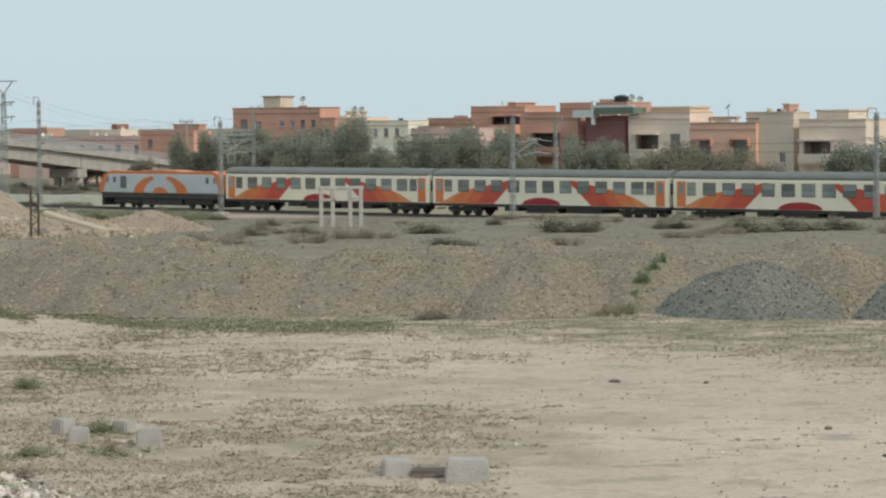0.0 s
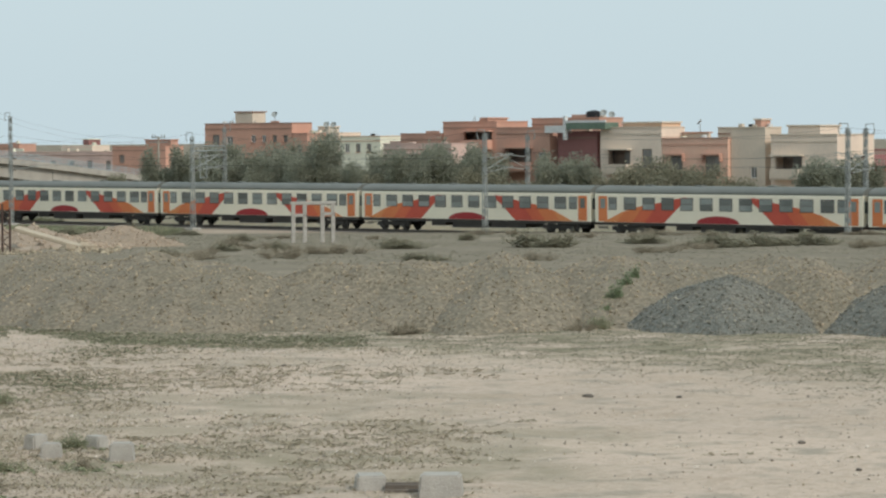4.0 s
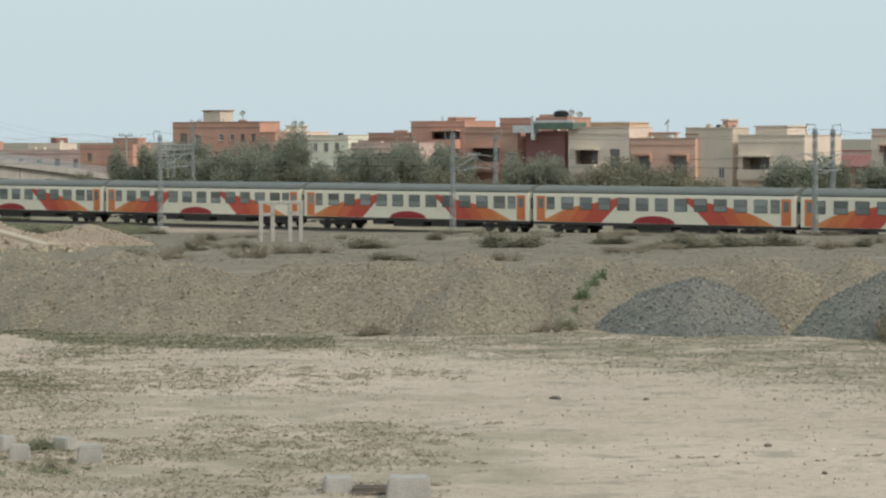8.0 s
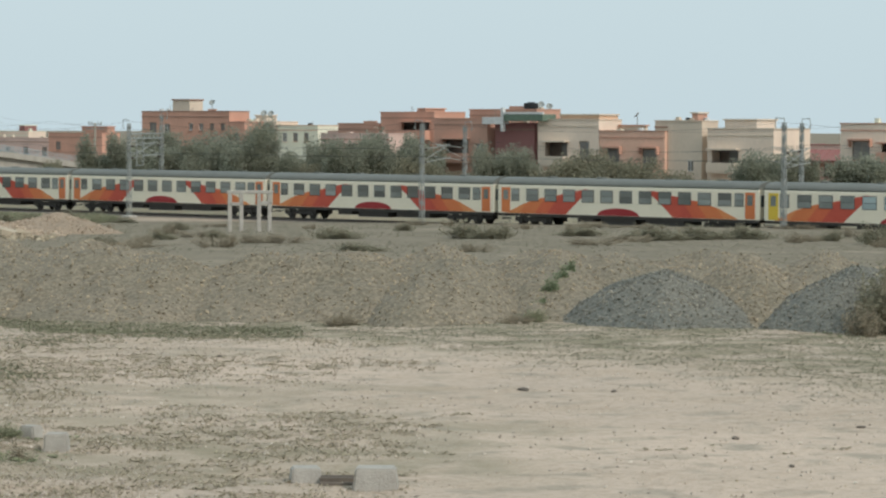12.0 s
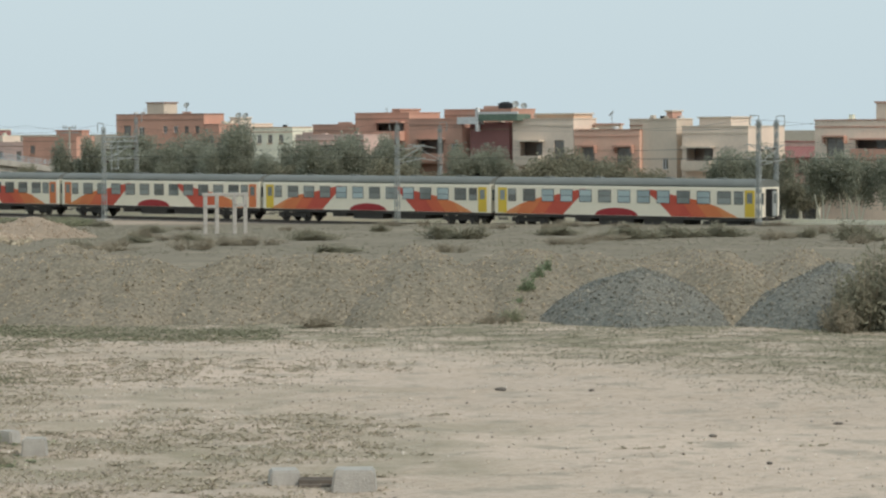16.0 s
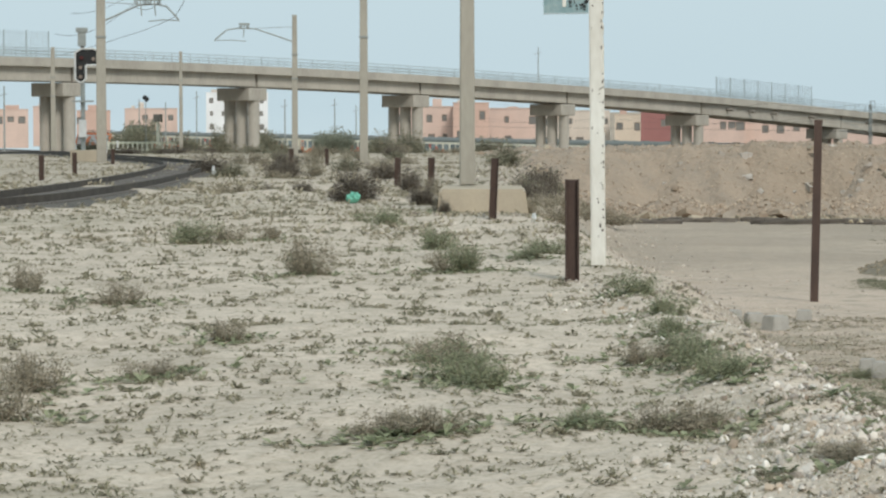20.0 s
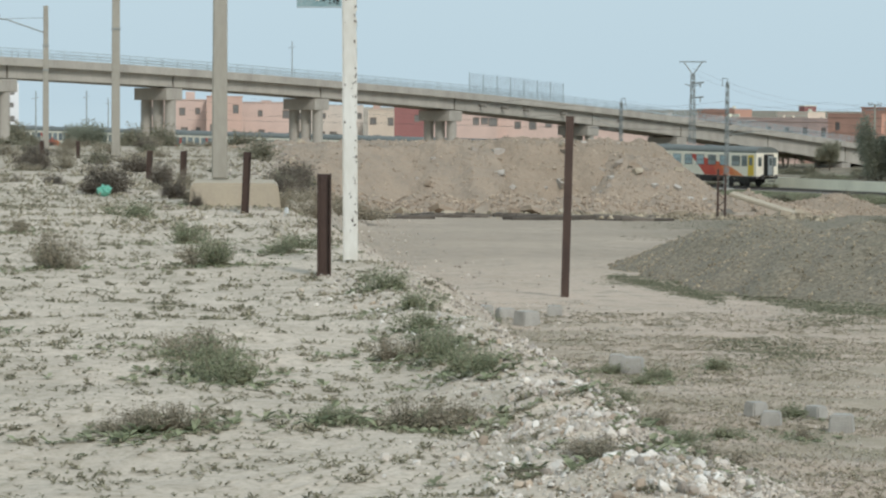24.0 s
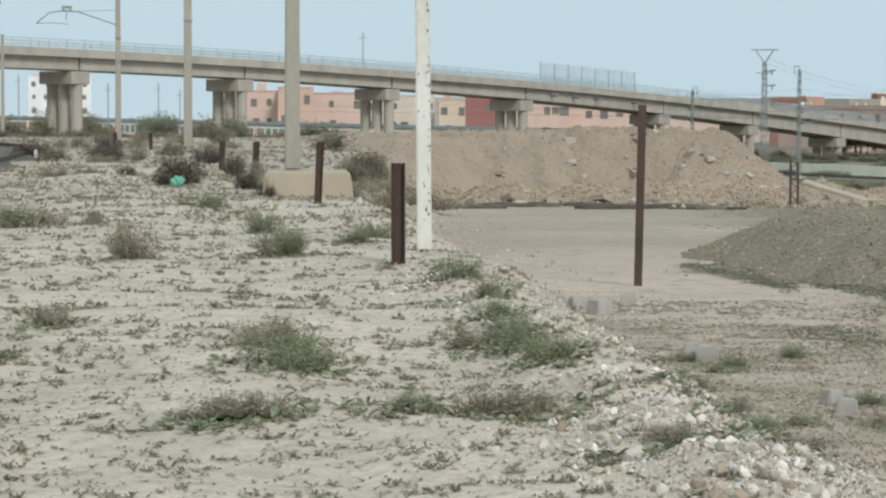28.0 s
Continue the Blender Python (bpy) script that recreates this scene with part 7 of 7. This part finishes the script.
for kind, az, d, w, h in (("green", -32.65, 24.9, 0.5, 0.36), ("green", -33.24, 30.6, 0.6, 0.34), ("dry", -32.85, 25.3, 0.6, 0.28), ("dry", -35.97, 24.7, 0.5, 0.45), ("green", -36.1, 24.9, 0.3, 0.3), ("green", -38.36, 32.6, 0.75, 0.38), ("dry", -37.6, 33, 0.6, 0.3),
                          ("dark", -34.8, 53, 1.25, 0.68), ("dark", -33.73, 60.6, 0.9, 0.6), ("dark", -34.26, 73.6, 0.95, 0.6), ("dry", -33.2, 55, 0.7, 0.5), ("dry", -33.0, 48, 0.5, 0.35),
                          ("green", -29.11, 21.3, 0.36, 0.3), ("green", -28.45, 18.5, 0.34, 0.22), ("green", -28.2, 15.3, 0.36, 0.22), ("green", -27.5, 13.9, 0.3, 0.16), ("green", -27.2, 13.2, 0.34, 0.16), ("dry", -28.9, 15.2, 0.4, 0.18),
                          ("green", -32.95, 13.8, 0.42, 0.24), ("green", -32.5, 13.2, 0.34, 0.18), ("dry", -33.2, 14.9, 0.5, 0.22), ("dry", -33.77, 11.1, 0.42, 0.16), ("dry", -34.5, 11.1, 0.3, 0.12), ("dry", -27.96, 11.5, 0.4, 0.16), ("dry", -28.8, 11.4, 0.42, 0.14),
                          ("green", -30.25, 11.4, 0.3, 0.12), ("dark", -37.83, 87, 1.5, 0.8), ("dark", -36.4, 81, 1.7, 0.75), ("dry", -35.7, 84, 1.4, 0.6), ("dry", -41.9, 22.5, 0.34, 0.3), ("dry", -37.8, 16.8, 0.34, 0.18), ("green", -34.3, 38.3, 0.7, 0.28),
                          ("dry", -36.7, 34, 0.4, 0.22), ("dry", -40, 21, 0.4, 0.2), ("dry", -39.5, 14, 0.3, 0.12), ("dry", -42, 13.6, 0.5, 0.3), ("dry", -43, 12.5, 0.5, 0.32), ("green", -30.9, 29, 0.6, 0.24), ("green", -31.2, 27.5, 0.35, 0.16),
                          ("dry", -30.9, 52, 1.0, 0.4), ("dry", -30.6, 47, 1.2, 0.5), ("olive", -31.2, 70, 1.2, 0.5), ("dry", -30.5, 62, 1.4, 0.5), ("dry", -30.0, 90, 2.2, 0.9), ("dry", -29.6, 118, 3.0, 1.1), ("olive", -31.6, 110, 2.2, 1.1),
                          ("green", -9.4, 50.5, 0.6, 0.3), ("dry", -9.8, 49.8, 0.7, 0.25), ("dry", -13.5, 49.6, 1.0, 0.25), ("olive", -2.1, 48.2, 1.4, 1.6), ("olive", -1.6, 49, 1.6, 2.0), ("dry", -2.5, 47.7, 0.9, 0.8), ("olive", -1.0, 48, 1.5, 1.7), ("olive", -2.3, 48.8, 0.9, 1.2), ("olive", -0.2, 48, 1.6, 1.8),
                          ("green", -22.0, 33, 0.5, 0.2), ("green", -20.4, 26.3, 0.4, 0.18), ("green", -24.2, 32, 0.5, 0.2), ("green", -27.9, 14.6, 0.36, 0.22), ("green", -28.4, 16.8, 0.3, 0.2),
                          ("green", -27.0, 24, 0.4, 0.2), ("dry", -24.7, 9.5, 0.4, 0.1), ("green", -24.4, 13.3, 0.3, 0.09), ("dry", -23.7, 12.1, 0.34, 0.09), ("green", -23.1, 11.1, 0.3, 0.08), ("dry", -22.4, 10.3, 0.3, 0.08), ("dark", -33.4, 50, 0.8, 0.5), ("dry", -33.1, 45.8, 0.5, 0.4), ("dry", -31.3, 46, 0.6, 0.4), ("dark", -31.2, 55, 0.9, 0.5), ("dark", -30.9, 66, 1.4, 0.7),
                          ("dark", -31.0, 80, 1.6, 0.8), ("olive", -30.8, 96, 2.0, 0.9), ("dark", -30.7, 105, 2.0, 0.9), ("green", -21.9, 24.2, 0.3, 0.14), ("green", -23.2, 31.2, 0.5, 0.2), ("green", -23.5, 30.4, 0.4, 0.16), ("dry", -20.2, 24.6, 0.4, 0.16), ("dark", -33.0, 44, 0.3, 0.3)):
    shrub(kind, az, d, w, h)
for az, d, w, h, lift in ((-9.0, 52.5, 0.45, 0.5, 0.36), (-8.78, 53.3, 0.5, 0.6, 0.48), (-8.62, 54.2, 0.4, 0.5, 0.66), (-9.25, 51.8, 0.45, 0.3, 0.15)):
    shrub("lush", az, d, w, h, lift)
# scrub in the strip before the far track, along the bridge foot and the bank's far edge
for i in range(46):
    az = rh.uniform(-21, 0)
    shrub(rh.choice(("dry", "dry", "olive")), az, rh.uniform(112, 215), rh.uniform(1.2, 3.4), rh.uniform(0.35, 0.75))
for az, d, w, h in ((-10.9, 150, 3.5, 1.1), (-10.3, 148, 3, 1.0), (-5.9, 150, 4, 0.9), (-6.8, 147, 4, 1.0), (-5.0, 152, 4, 0.8), (-8.5, 160, 3, 0.7), (-3.2, 150, 2, 0.8), (-2.2, 140, 4, 1.1)):
    shrub("olive", az, d, w, h)
for i in range(26):
    shrub(rh.choice(("olive", "olive", "dark", "dry")), rh.uniform(-41, -30.5), rh.uniform(205, 262), rh.uniform(2.0, 4.5), rh.uniform(0.35, 0.9))
for i in range(20):
    d = rh.uniform(52, 150)
    shrub(rh.choice(("dry", "dry", "dark", "olive")), rh.uniform(-37.5, -31.2 + 0.6 * (d < 80)), d, d * rh.uniform(0.008, 0.017), d * rh.uniform(0.004, 0.0065))
for az, d, w, h in ((-38.3, 240, 5, 2.2), (-37.6, 244, 4, 2.6), (-36.5, 240, 4, 2.0), (-33.6, 236, 4, 2.2), (-34.2, 230, 3.5, 2.0), (-31.9, 225, 4, 1.8), (-40.4, 250, 4, 1.6)):
    shrub("olive", az, d, w, h)
for i in range(70):
    c = line_at(rh.uniform(18, 120), rh.uniform(9, 50))
    shrub(rh.choice(("olive", "olive", "dark")), math.degrees(math.atan2(c.x, c.y)), math.hypot(c.x, c.y), rh.uniform(2.0, 4.5), rh.uniform(0.8, 1.7))
for i in range(30):
    shrub(rh.choice(("olive", "olive", "green")), rh.uniform(-23.0, -17.6), rh.uniform(262, 352), rh.uniform(3.0, 6.0), rh.uniform(0.3, 0.65))
for i in range(26):
    shrub(rh.choice(("green", "olive")), rh.uniform(-23.0, -18.0), rh.uniform(222, 250), rh.uniform(2.0, 4.0), rh.uniform(0.5, 1.0))

bag = thing("plastic_bag", Matrix.Translation(polar(-34.9, 50.9, 0.02)), "crumpled green plastic bag caught by a shrub", "plastic bag")
bm = bmesh.new()
bmesh.ops.create_icosphere(bm, subdivisions=3, radius=0.14)
for v in bm.verts:
    v.co = Vector((v.co.x * 1.0, v.co.y * 0.8, v.co.z * 0.75 + 0.08)) * (1 + 0.35 * noise.noise(v.co * 14))
part("bag", bm, M_PLASTIC_BAG, bag)
for az, d, l, h in ((-31.1, 37.6, 0.09, 0.17), (-37.8, 84, 0.16, 0.3)):
    t = thing("white_litter", Matrix.Translation(polar(az, d, 0.0)), "small white piece of litter on the bank", "litter", "litter")
    bm = bmesh.new()
    bmesh.ops.create_icosphere(bm, subdivisions=2, radius=0.5)
    for v in bm.verts:
        v.co = Vector((v.co.x * l, v.co.y * l * 0.6, (v.co.z + 0.5) * h)) * (1 + 0.3 * noise.noise(v.co * 6))
    part("scrap", bm, M_WHITE, t)

# ---- weeds and loose stones ----
rs = np.random.RandomState(11)


def on_land(n, az0, az1, d0, d1, power=2.0):
    """Random places in a sector, even by area where power is 2."""
    a = np.radians(rs.uniform(az0, az1, n))
    d = (d0 ** power + rs.rand(n) * (d1 ** power - d0 ** power)) ** (1 / power)
    x, y = d * np.sin(a), d * np.cos(a)
    q = (a - np.radians(np.interp(d, CREST_D, CREST_A))) * d
    return np.stack([x, y, land(x, y)], -1), d, q


def clumps(n_each, p, d, spread, grow=(1.0, 1.3, 2.0)):
    """Several tufts close together round each place."""
    k = np.repeat(np.arange(len(p)), n_each)
    g = np.interp(d, (9, 30, 75), grow)[k]
    x = p[k, 0] + spread * g * rs.randn(len(k)) * 1.3
    y = p[k, 1] + spread * g * rs.randn(len(k))
    return np.stack([x, y, land(x, y)], -1), g


p, d, q = on_land(5400, -44, -20, 7.5, 75, 0.75)
keep = (q < 0.3) & (rs.rand(len(q)) < 0.62 + 0.55 * vnoise(p[:, 0], p[:, 1], 0.9, 33))
p, g = clumps(8, p[keep], d[keep], 0.024, (0.9, 1.45, 2.2))
scatter("weeds", p, (0.008 + 0.016 * rs.rand(len(p))) * g, M_WEED, "small dry weeds scattered over the sand", "weeds", "tuft", 2, stand=1.9)
p, d, q = on_land(9000, -44, -20, 7.5, 60, 0.3)
keep = q < 0.3
p, g = clumps(2, p[keep], d[keep], 0.02, (1.0, 1.4, 2.0))
scatter("seedlings", p, (0.007 + 0.010 * rs.rand(len(p))) * g, M_WEED, "tiny withered seedlings between the weeds", "weeds", "tuft", 22, stand=1.4)
p, d, q = on_land(3000, -43, -29.5, 32, 170, 0.6)
keep = (q < 0.5) & (vnoise(p[:, 0], p[:, 1], 5.0, 95) + 0.5 * rs.rand(len(q)) > 0.05)
p, g = clumps(4, p[keep], d[keep], 0.05, (1.0, 1.0, 2.2))
scatter("bank_scrub", p, (0.016 + 0.03 * rs.rand(len(p))) * g, M_FIELD_WEED, "withered scrub over the far part of the bank", "weeds", "tuft", 37, stand=2.0)
p, d, q = on_land(6000, -38, -29.5, 34, 160, 0.4)
keep = rs.rand(len(q)) < 0.15 + 0.85 * np.exp(-((q + 1.0) / 1.5) ** 2)
scatter("bank_stones", p[keep], (0.02 + 0.09 * rs.rand(keep.sum()) ** 4) * np.interp(d[keep], (34, 160), (0.8, 2.0)), M_RUBBLE, "pale stones on the far part of the bank", "rubble", "rock", 38)
# finer growth round the feet of the shrubs
foot = np.array(shrub_feet)[rs.randint(0, len(shrub_feet), 3000)]
x, y = foot[:, 0] + foot[:, 2] * 0.5 * rs.randn(len(foot)), foot[:, 1] + foot[:, 2] * 0.6 * rs.randn(len(foot))
scatter("shrub_fringe", np.stack([x, y, land(x, y)], -1), 0.02 + 0.035 * rs.rand(len(x)), M_BUSH_GREEN, "low green growth round the shrubs", "weeds", "tuft", 12)
p, d, q = on_land(120000, -32, -12, 8.5, 60, 1.0)
keep = (q > -0.25) & (q < 2.4 + 0.9 * rs.randn(len(q)))
p, d = p[keep], d[keep]
scatter("rubble", p, (0.008 + 0.04 * rs.rand(len(p)) ** 6) * np.interp(d, (9, 16, 40), (1.1, 0.85, 0.8)), M_RUBBLE, "pale rubble and stones on the bank's slope", "rubble", "stone", 3)
p, d, q = on_land(120000, -31, -10, 8.5, 25, -0.7)
keep = (q > -0.2 + 0.15 * rs.randn(len(q))) & (q < 2.6 + 1.3 * rs.randn(len(q)))
p, d = p[keep], d[keep]
scatter("fine_rubble", p, (0.006 + 0.026 * rs.rand(len(p)) ** 3) * np.interp(d, (9, 25), (0.95, 1.3)), M_RUBBLE, "fine pale rubble covering the bank's slope", "rubble", "stone", 17)
p, d, q = on_land(26000, -31, -12, 9.5, 32, -0.5)
keep = (q > 0.0) & (q < 1.3 + 0.7 * rs.randn(len(q))) & (vnoise(p[:, 0], p[:, 1], 0.9, 77) > -0.2)
p, d = p[keep], d[keep]
scatter("pale_debris", p, (0.008 + 0.05 * rs.rand(len(p)) ** 4) * np.interp(d, (9, 32), (0.9, 1.2)), M_PLASTER, "pale broken plaster strewn along the slope", "rubble", "rock", 18)
# stones and withered growth strewn over the low ground below the slope
p, d, q = on_land(60000, -29, -12, 16, 46, 0.6)
deg = np.degrees(np.arctan2(p[:, 0], p[:, 1]))
keep = (q > 1.0) & (vnoise(p[:, 0], p[:, 1], 3.0, 91) + 0.7 * vnoise(p[:, 0], p[:, 1], 0.8, 92) > -0.25 + 0.5 * smooth_step(30, 42, d) + 0.6 * smooth_step(-21, -16, deg))
p, d = p[keep], d[keep]
half = rs.rand(len(p)) < 0.5
scatter("strewn_stones", p[half], (0.007 + 0.022 * rs.rand(half.sum()) ** 3) * np.interp(d[half], (16, 45), (1.0, 1.5)), M_RUBBLE, "pale stones strewn over the low ground", "gravel", "stone", 34)
scatter("withered_tufts", p[~half], (0.007 + 0.014 * rs.rand((~half).sum())) * np.interp(d[~half], (16, 45), (1.0, 1.5)), M_FIELD_WEED, "withered tufts between the strewn stones", "weeds", "tuft", 35, stand=1.5)
# a ridge of chalky rubble along the bank's edge
p, d, q = on_land(120000, -31, -16, 7.2, 24, -0.4)
mid = -0.38 - 0.012 * (d - 10)
keep = rs.rand(len(q)) < np.exp(-((q - mid) / (0.34 + 0.16 * vnoise(p[:, 0], p[:, 1], 0.7, 78))) ** 2) * (0.62 + 0.45 * vnoise(p[:, 0], p[:, 1], 0.35, 79))
p, d = p[keep], d[keep]
odd = rs.rand(len(p))
grow = np.interp(d, (9, 12, 16, 24), (1.15, 1.0, 0.9, 1.1))
for name, lo, hi, stone_mat, words, sd in (("chalk_rubble", 0.0, 0.45, M_CHALK, "white chalky lumps along the bank's edge", 31), ("stone_rubble", 0.45, 0.8, M_RUBBLE, "tan broken stones along the bank's edge", 32), ("brick_rubble", 0.8, 1.0, M_SPOIL_STONE, "ochre lumps and brick bits along the bank's edge", 33)):
    k = (odd >= lo) & (odd < hi)
    scatter(name, p[k], (0.0045 + 0.0085 * rs.rand(k.sum()) ** 2 + 0.05 * rs.rand(k.sum()) ** 24) * grow[k], stone_mat, words, "rubble", "rock", sd)
p, d, q = on_land(16000, -33, -24, 30, 150, 0.5)
keep = (q > -0.5) & (q < 4 + 1.5 * rs.randn(len(q)))
p, d = p[keep], d[keep]
scatter("slope_rubble", p, (0.014 + 0.08 * rs.rand(len(p)) ** 6) * np.interp(d, (30, 70, 150), (0.6, 1.2, 2.8)), M_RUBBLE, "broken concrete and stones along the bank's edge", "rubble", "rock", 13)
p, d, q = on_land(11000, -31, -19.5, 138, 166, 2.0)
keep = vnoise(p[:, 0], p[:, 1], 3.0, 71) + 0.4 * smooth_step(140, 156, d) > 0.05
p, d = p[keep], d[keep]
scatter("rubble_skirt", p, 0.05 + 0.40 * rs.rand(len(p)) ** 5, M_PEBBLE, "tan rubble strewn before the spoil heap", "rubble", "rock", 14)
# green grass along the near side of the far track
n = 9000
s_, w_ = rs.uniform(15, 75, n), -3.5 - 9 * rs.rand(n) ** 1.5
x = LINE_O.x + LINE_E.x * s_ + LINE_N.x * w_
y = LINE_O.y + LINE_E.y * s_ + LINE_N.y * w_
scatter("grass_verge", np.stack([x, y, land(x, y)], -1), 0.08 + 0.14 * rs.rand(n), M_BUSH_GREEN, "green grass verge beside the far track", "grass", "tuft", 15)
a = np.radians(-24.4 + 1.2 * rs.randn(3200))
d = 11.4 + 1.7 * rs.randn(3200)
x, y = d * np.sin(a), d * np.cos(a)
scatter("white_debris", np.stack([x, y, land(x, y)], -1), 0.006 + 0.042 * rs.rand(3200) ** 5, M_PLASTER, "white broken plaster and stones on the slope", "rubble", "rock", 8)
p, d, q = on_land(26000, -30, 2, 12, 46, 1.0)
deg = np.degrees(np.arctan2(p[:, 0], p[:, 1]))
keep = (q > 1.2) & (vnoise(p[:, 0], p[:, 1], 2.5, 41) + 0.6 * vnoise(p[:, 0], p[:, 1], 0.6, 42) > -0.1 - 0.3 * (1 - smooth_step(20, 26, d)) * (1 - smooth_step(-17, -12, deg)) + 0.9 * smooth_step(-14, -7, deg) + 0.4 * smooth_step(25, 33, d) * smooth_step(-19, -13, deg))
p, g = clumps(4, p[keep], d[keep], 0.03)
scatter("field_weeds", p, (0.009 + 0.018 * rs.rand(len(p))) * g, M_FIELD_WEED, "sparse low weeds on the bare field", "weeds", "tuft", 4)
p, d, q = on_land(80000, -30, 2, 12, 50, 1.3)
deg = np.degrees(np.arctan2(p[:, 0], p[:, 1]))
keep = (q > 1.0) & (rs.rand(len(q)) < 1.0 - 0.75 * smooth_step(-17, -9, deg)) & (vnoise(p[:, 0], p[:, 1], 1.8, 43) > -0.25)
p = p[keep]
scatter("field_crumbs", p[::4] + np.array([0.07, 0.05, 0.0]), 0.006 + 0.026 * rs.rand(len(p[::4])) ** 4, M_PEBBLE, "small brown clods and chips on the field", "gravel", "stone", 16)
scatter("field_gravel", p, 0.007 + 0.042 * rs.rand(len(p)) ** 5, M_RUBBLE, "loose pale stones on the bare field", "gravel", "stone", 5)
# damp green strip along the foot of the heaps
n = 9000
deg = -23.8 + 9.5 * rs.rand(n) ** 1.7
front = np.interp(deg, (-23.8, -22.8, -21.4, -19.6, -17.5), (71, 62, 54.5, 49.5, 47.5))
d = front + rs.uniform(-2.6, 1.2, n) + 0.8 * rs.randn(n)
x, y = d * np.sin(np.radians(deg)), d * np.cos(np.radians(deg))
scatter("green_strip", np.stack([x, y, land(x, y)], -1), 0.022 + 0.03 * rs.rand(n), M_VERGE, "damp green grass at the foot of the heaps", "grass", "tuft", 9)
n = 3000
f = rs.rand(n)
deg, d = -24.2 + 2.3 * f + 0.12 * rs.randn(n), 61.4 - 9.8 * f + 1.0 * rs.randn(n)
x, y = d * np.sin(np.radians(deg)), d * np.cos(np.radians(deg))
scatter("green_streak", np.stack([x, y, land(x, y)], -1), 0.02 + 0.026 * rs.rand(n), M_VERGE, "streak of low green weeds along a rut", "weeds", "tuft", 36)
n = 2600
cl = np.array([(-21.3, 38), (-20.6, 36), (-22.6, 60), (-23.4, 58), (-19.8, 44)])[rs.randint(0, 5, n)]
deg, d = cl[:, 0] + 0.55 * rs.randn(n), cl[:, 1] + 0.9 * rs.randn(n)
x, y = d * np.sin(np.radians(deg)), d * np.cos(np.radians(deg))
scatter("green_patches", np.stack([x, y, land(x, y)], -1), 0.018 + 0.026 * rs.rand(n), M_VERGE, "patches of low green weeds on the field", "weeds", "tuft", 10)
p, d, q = on_land(90000, -23, 4, 29, 52, 2.0)
deg = np.degrees(np.arctan2(p[:, 0], p[:, 1]))
keep = (d + 2.2 * vnoise(p[:, 0], p[:, 1], 4.0, 51) > 41.8 - 0.87 * (deg + 11.5) + 1.5 * rs.randn(len(p))) & (vnoise(p[:, 0], p[:, 1], 0.9, 52) > -0.35) & (deg > -20 + 2 * rs.rand(len(p)))
p = p[keep]
scatter("grass_band", p, 0.010 + 0.016 * rs.rand(len(p)), M_GRASS, "grey-green grass before the gravel heaps", "grass", "tuft", 6)
p, d, q = on_land(30000, -24, 2, 95, 235, 2.0)
keep = vnoise(p[:, 0], p[:, 1], 9, 61) > -0.25
p = p[keep]
scatter("far_scrub", p, 0.03 + 0.05 * rs.rand(len(p)), M_GRASS, "dry scrub in the strip before the far track", "scrub", "tuft", 7)


motions()
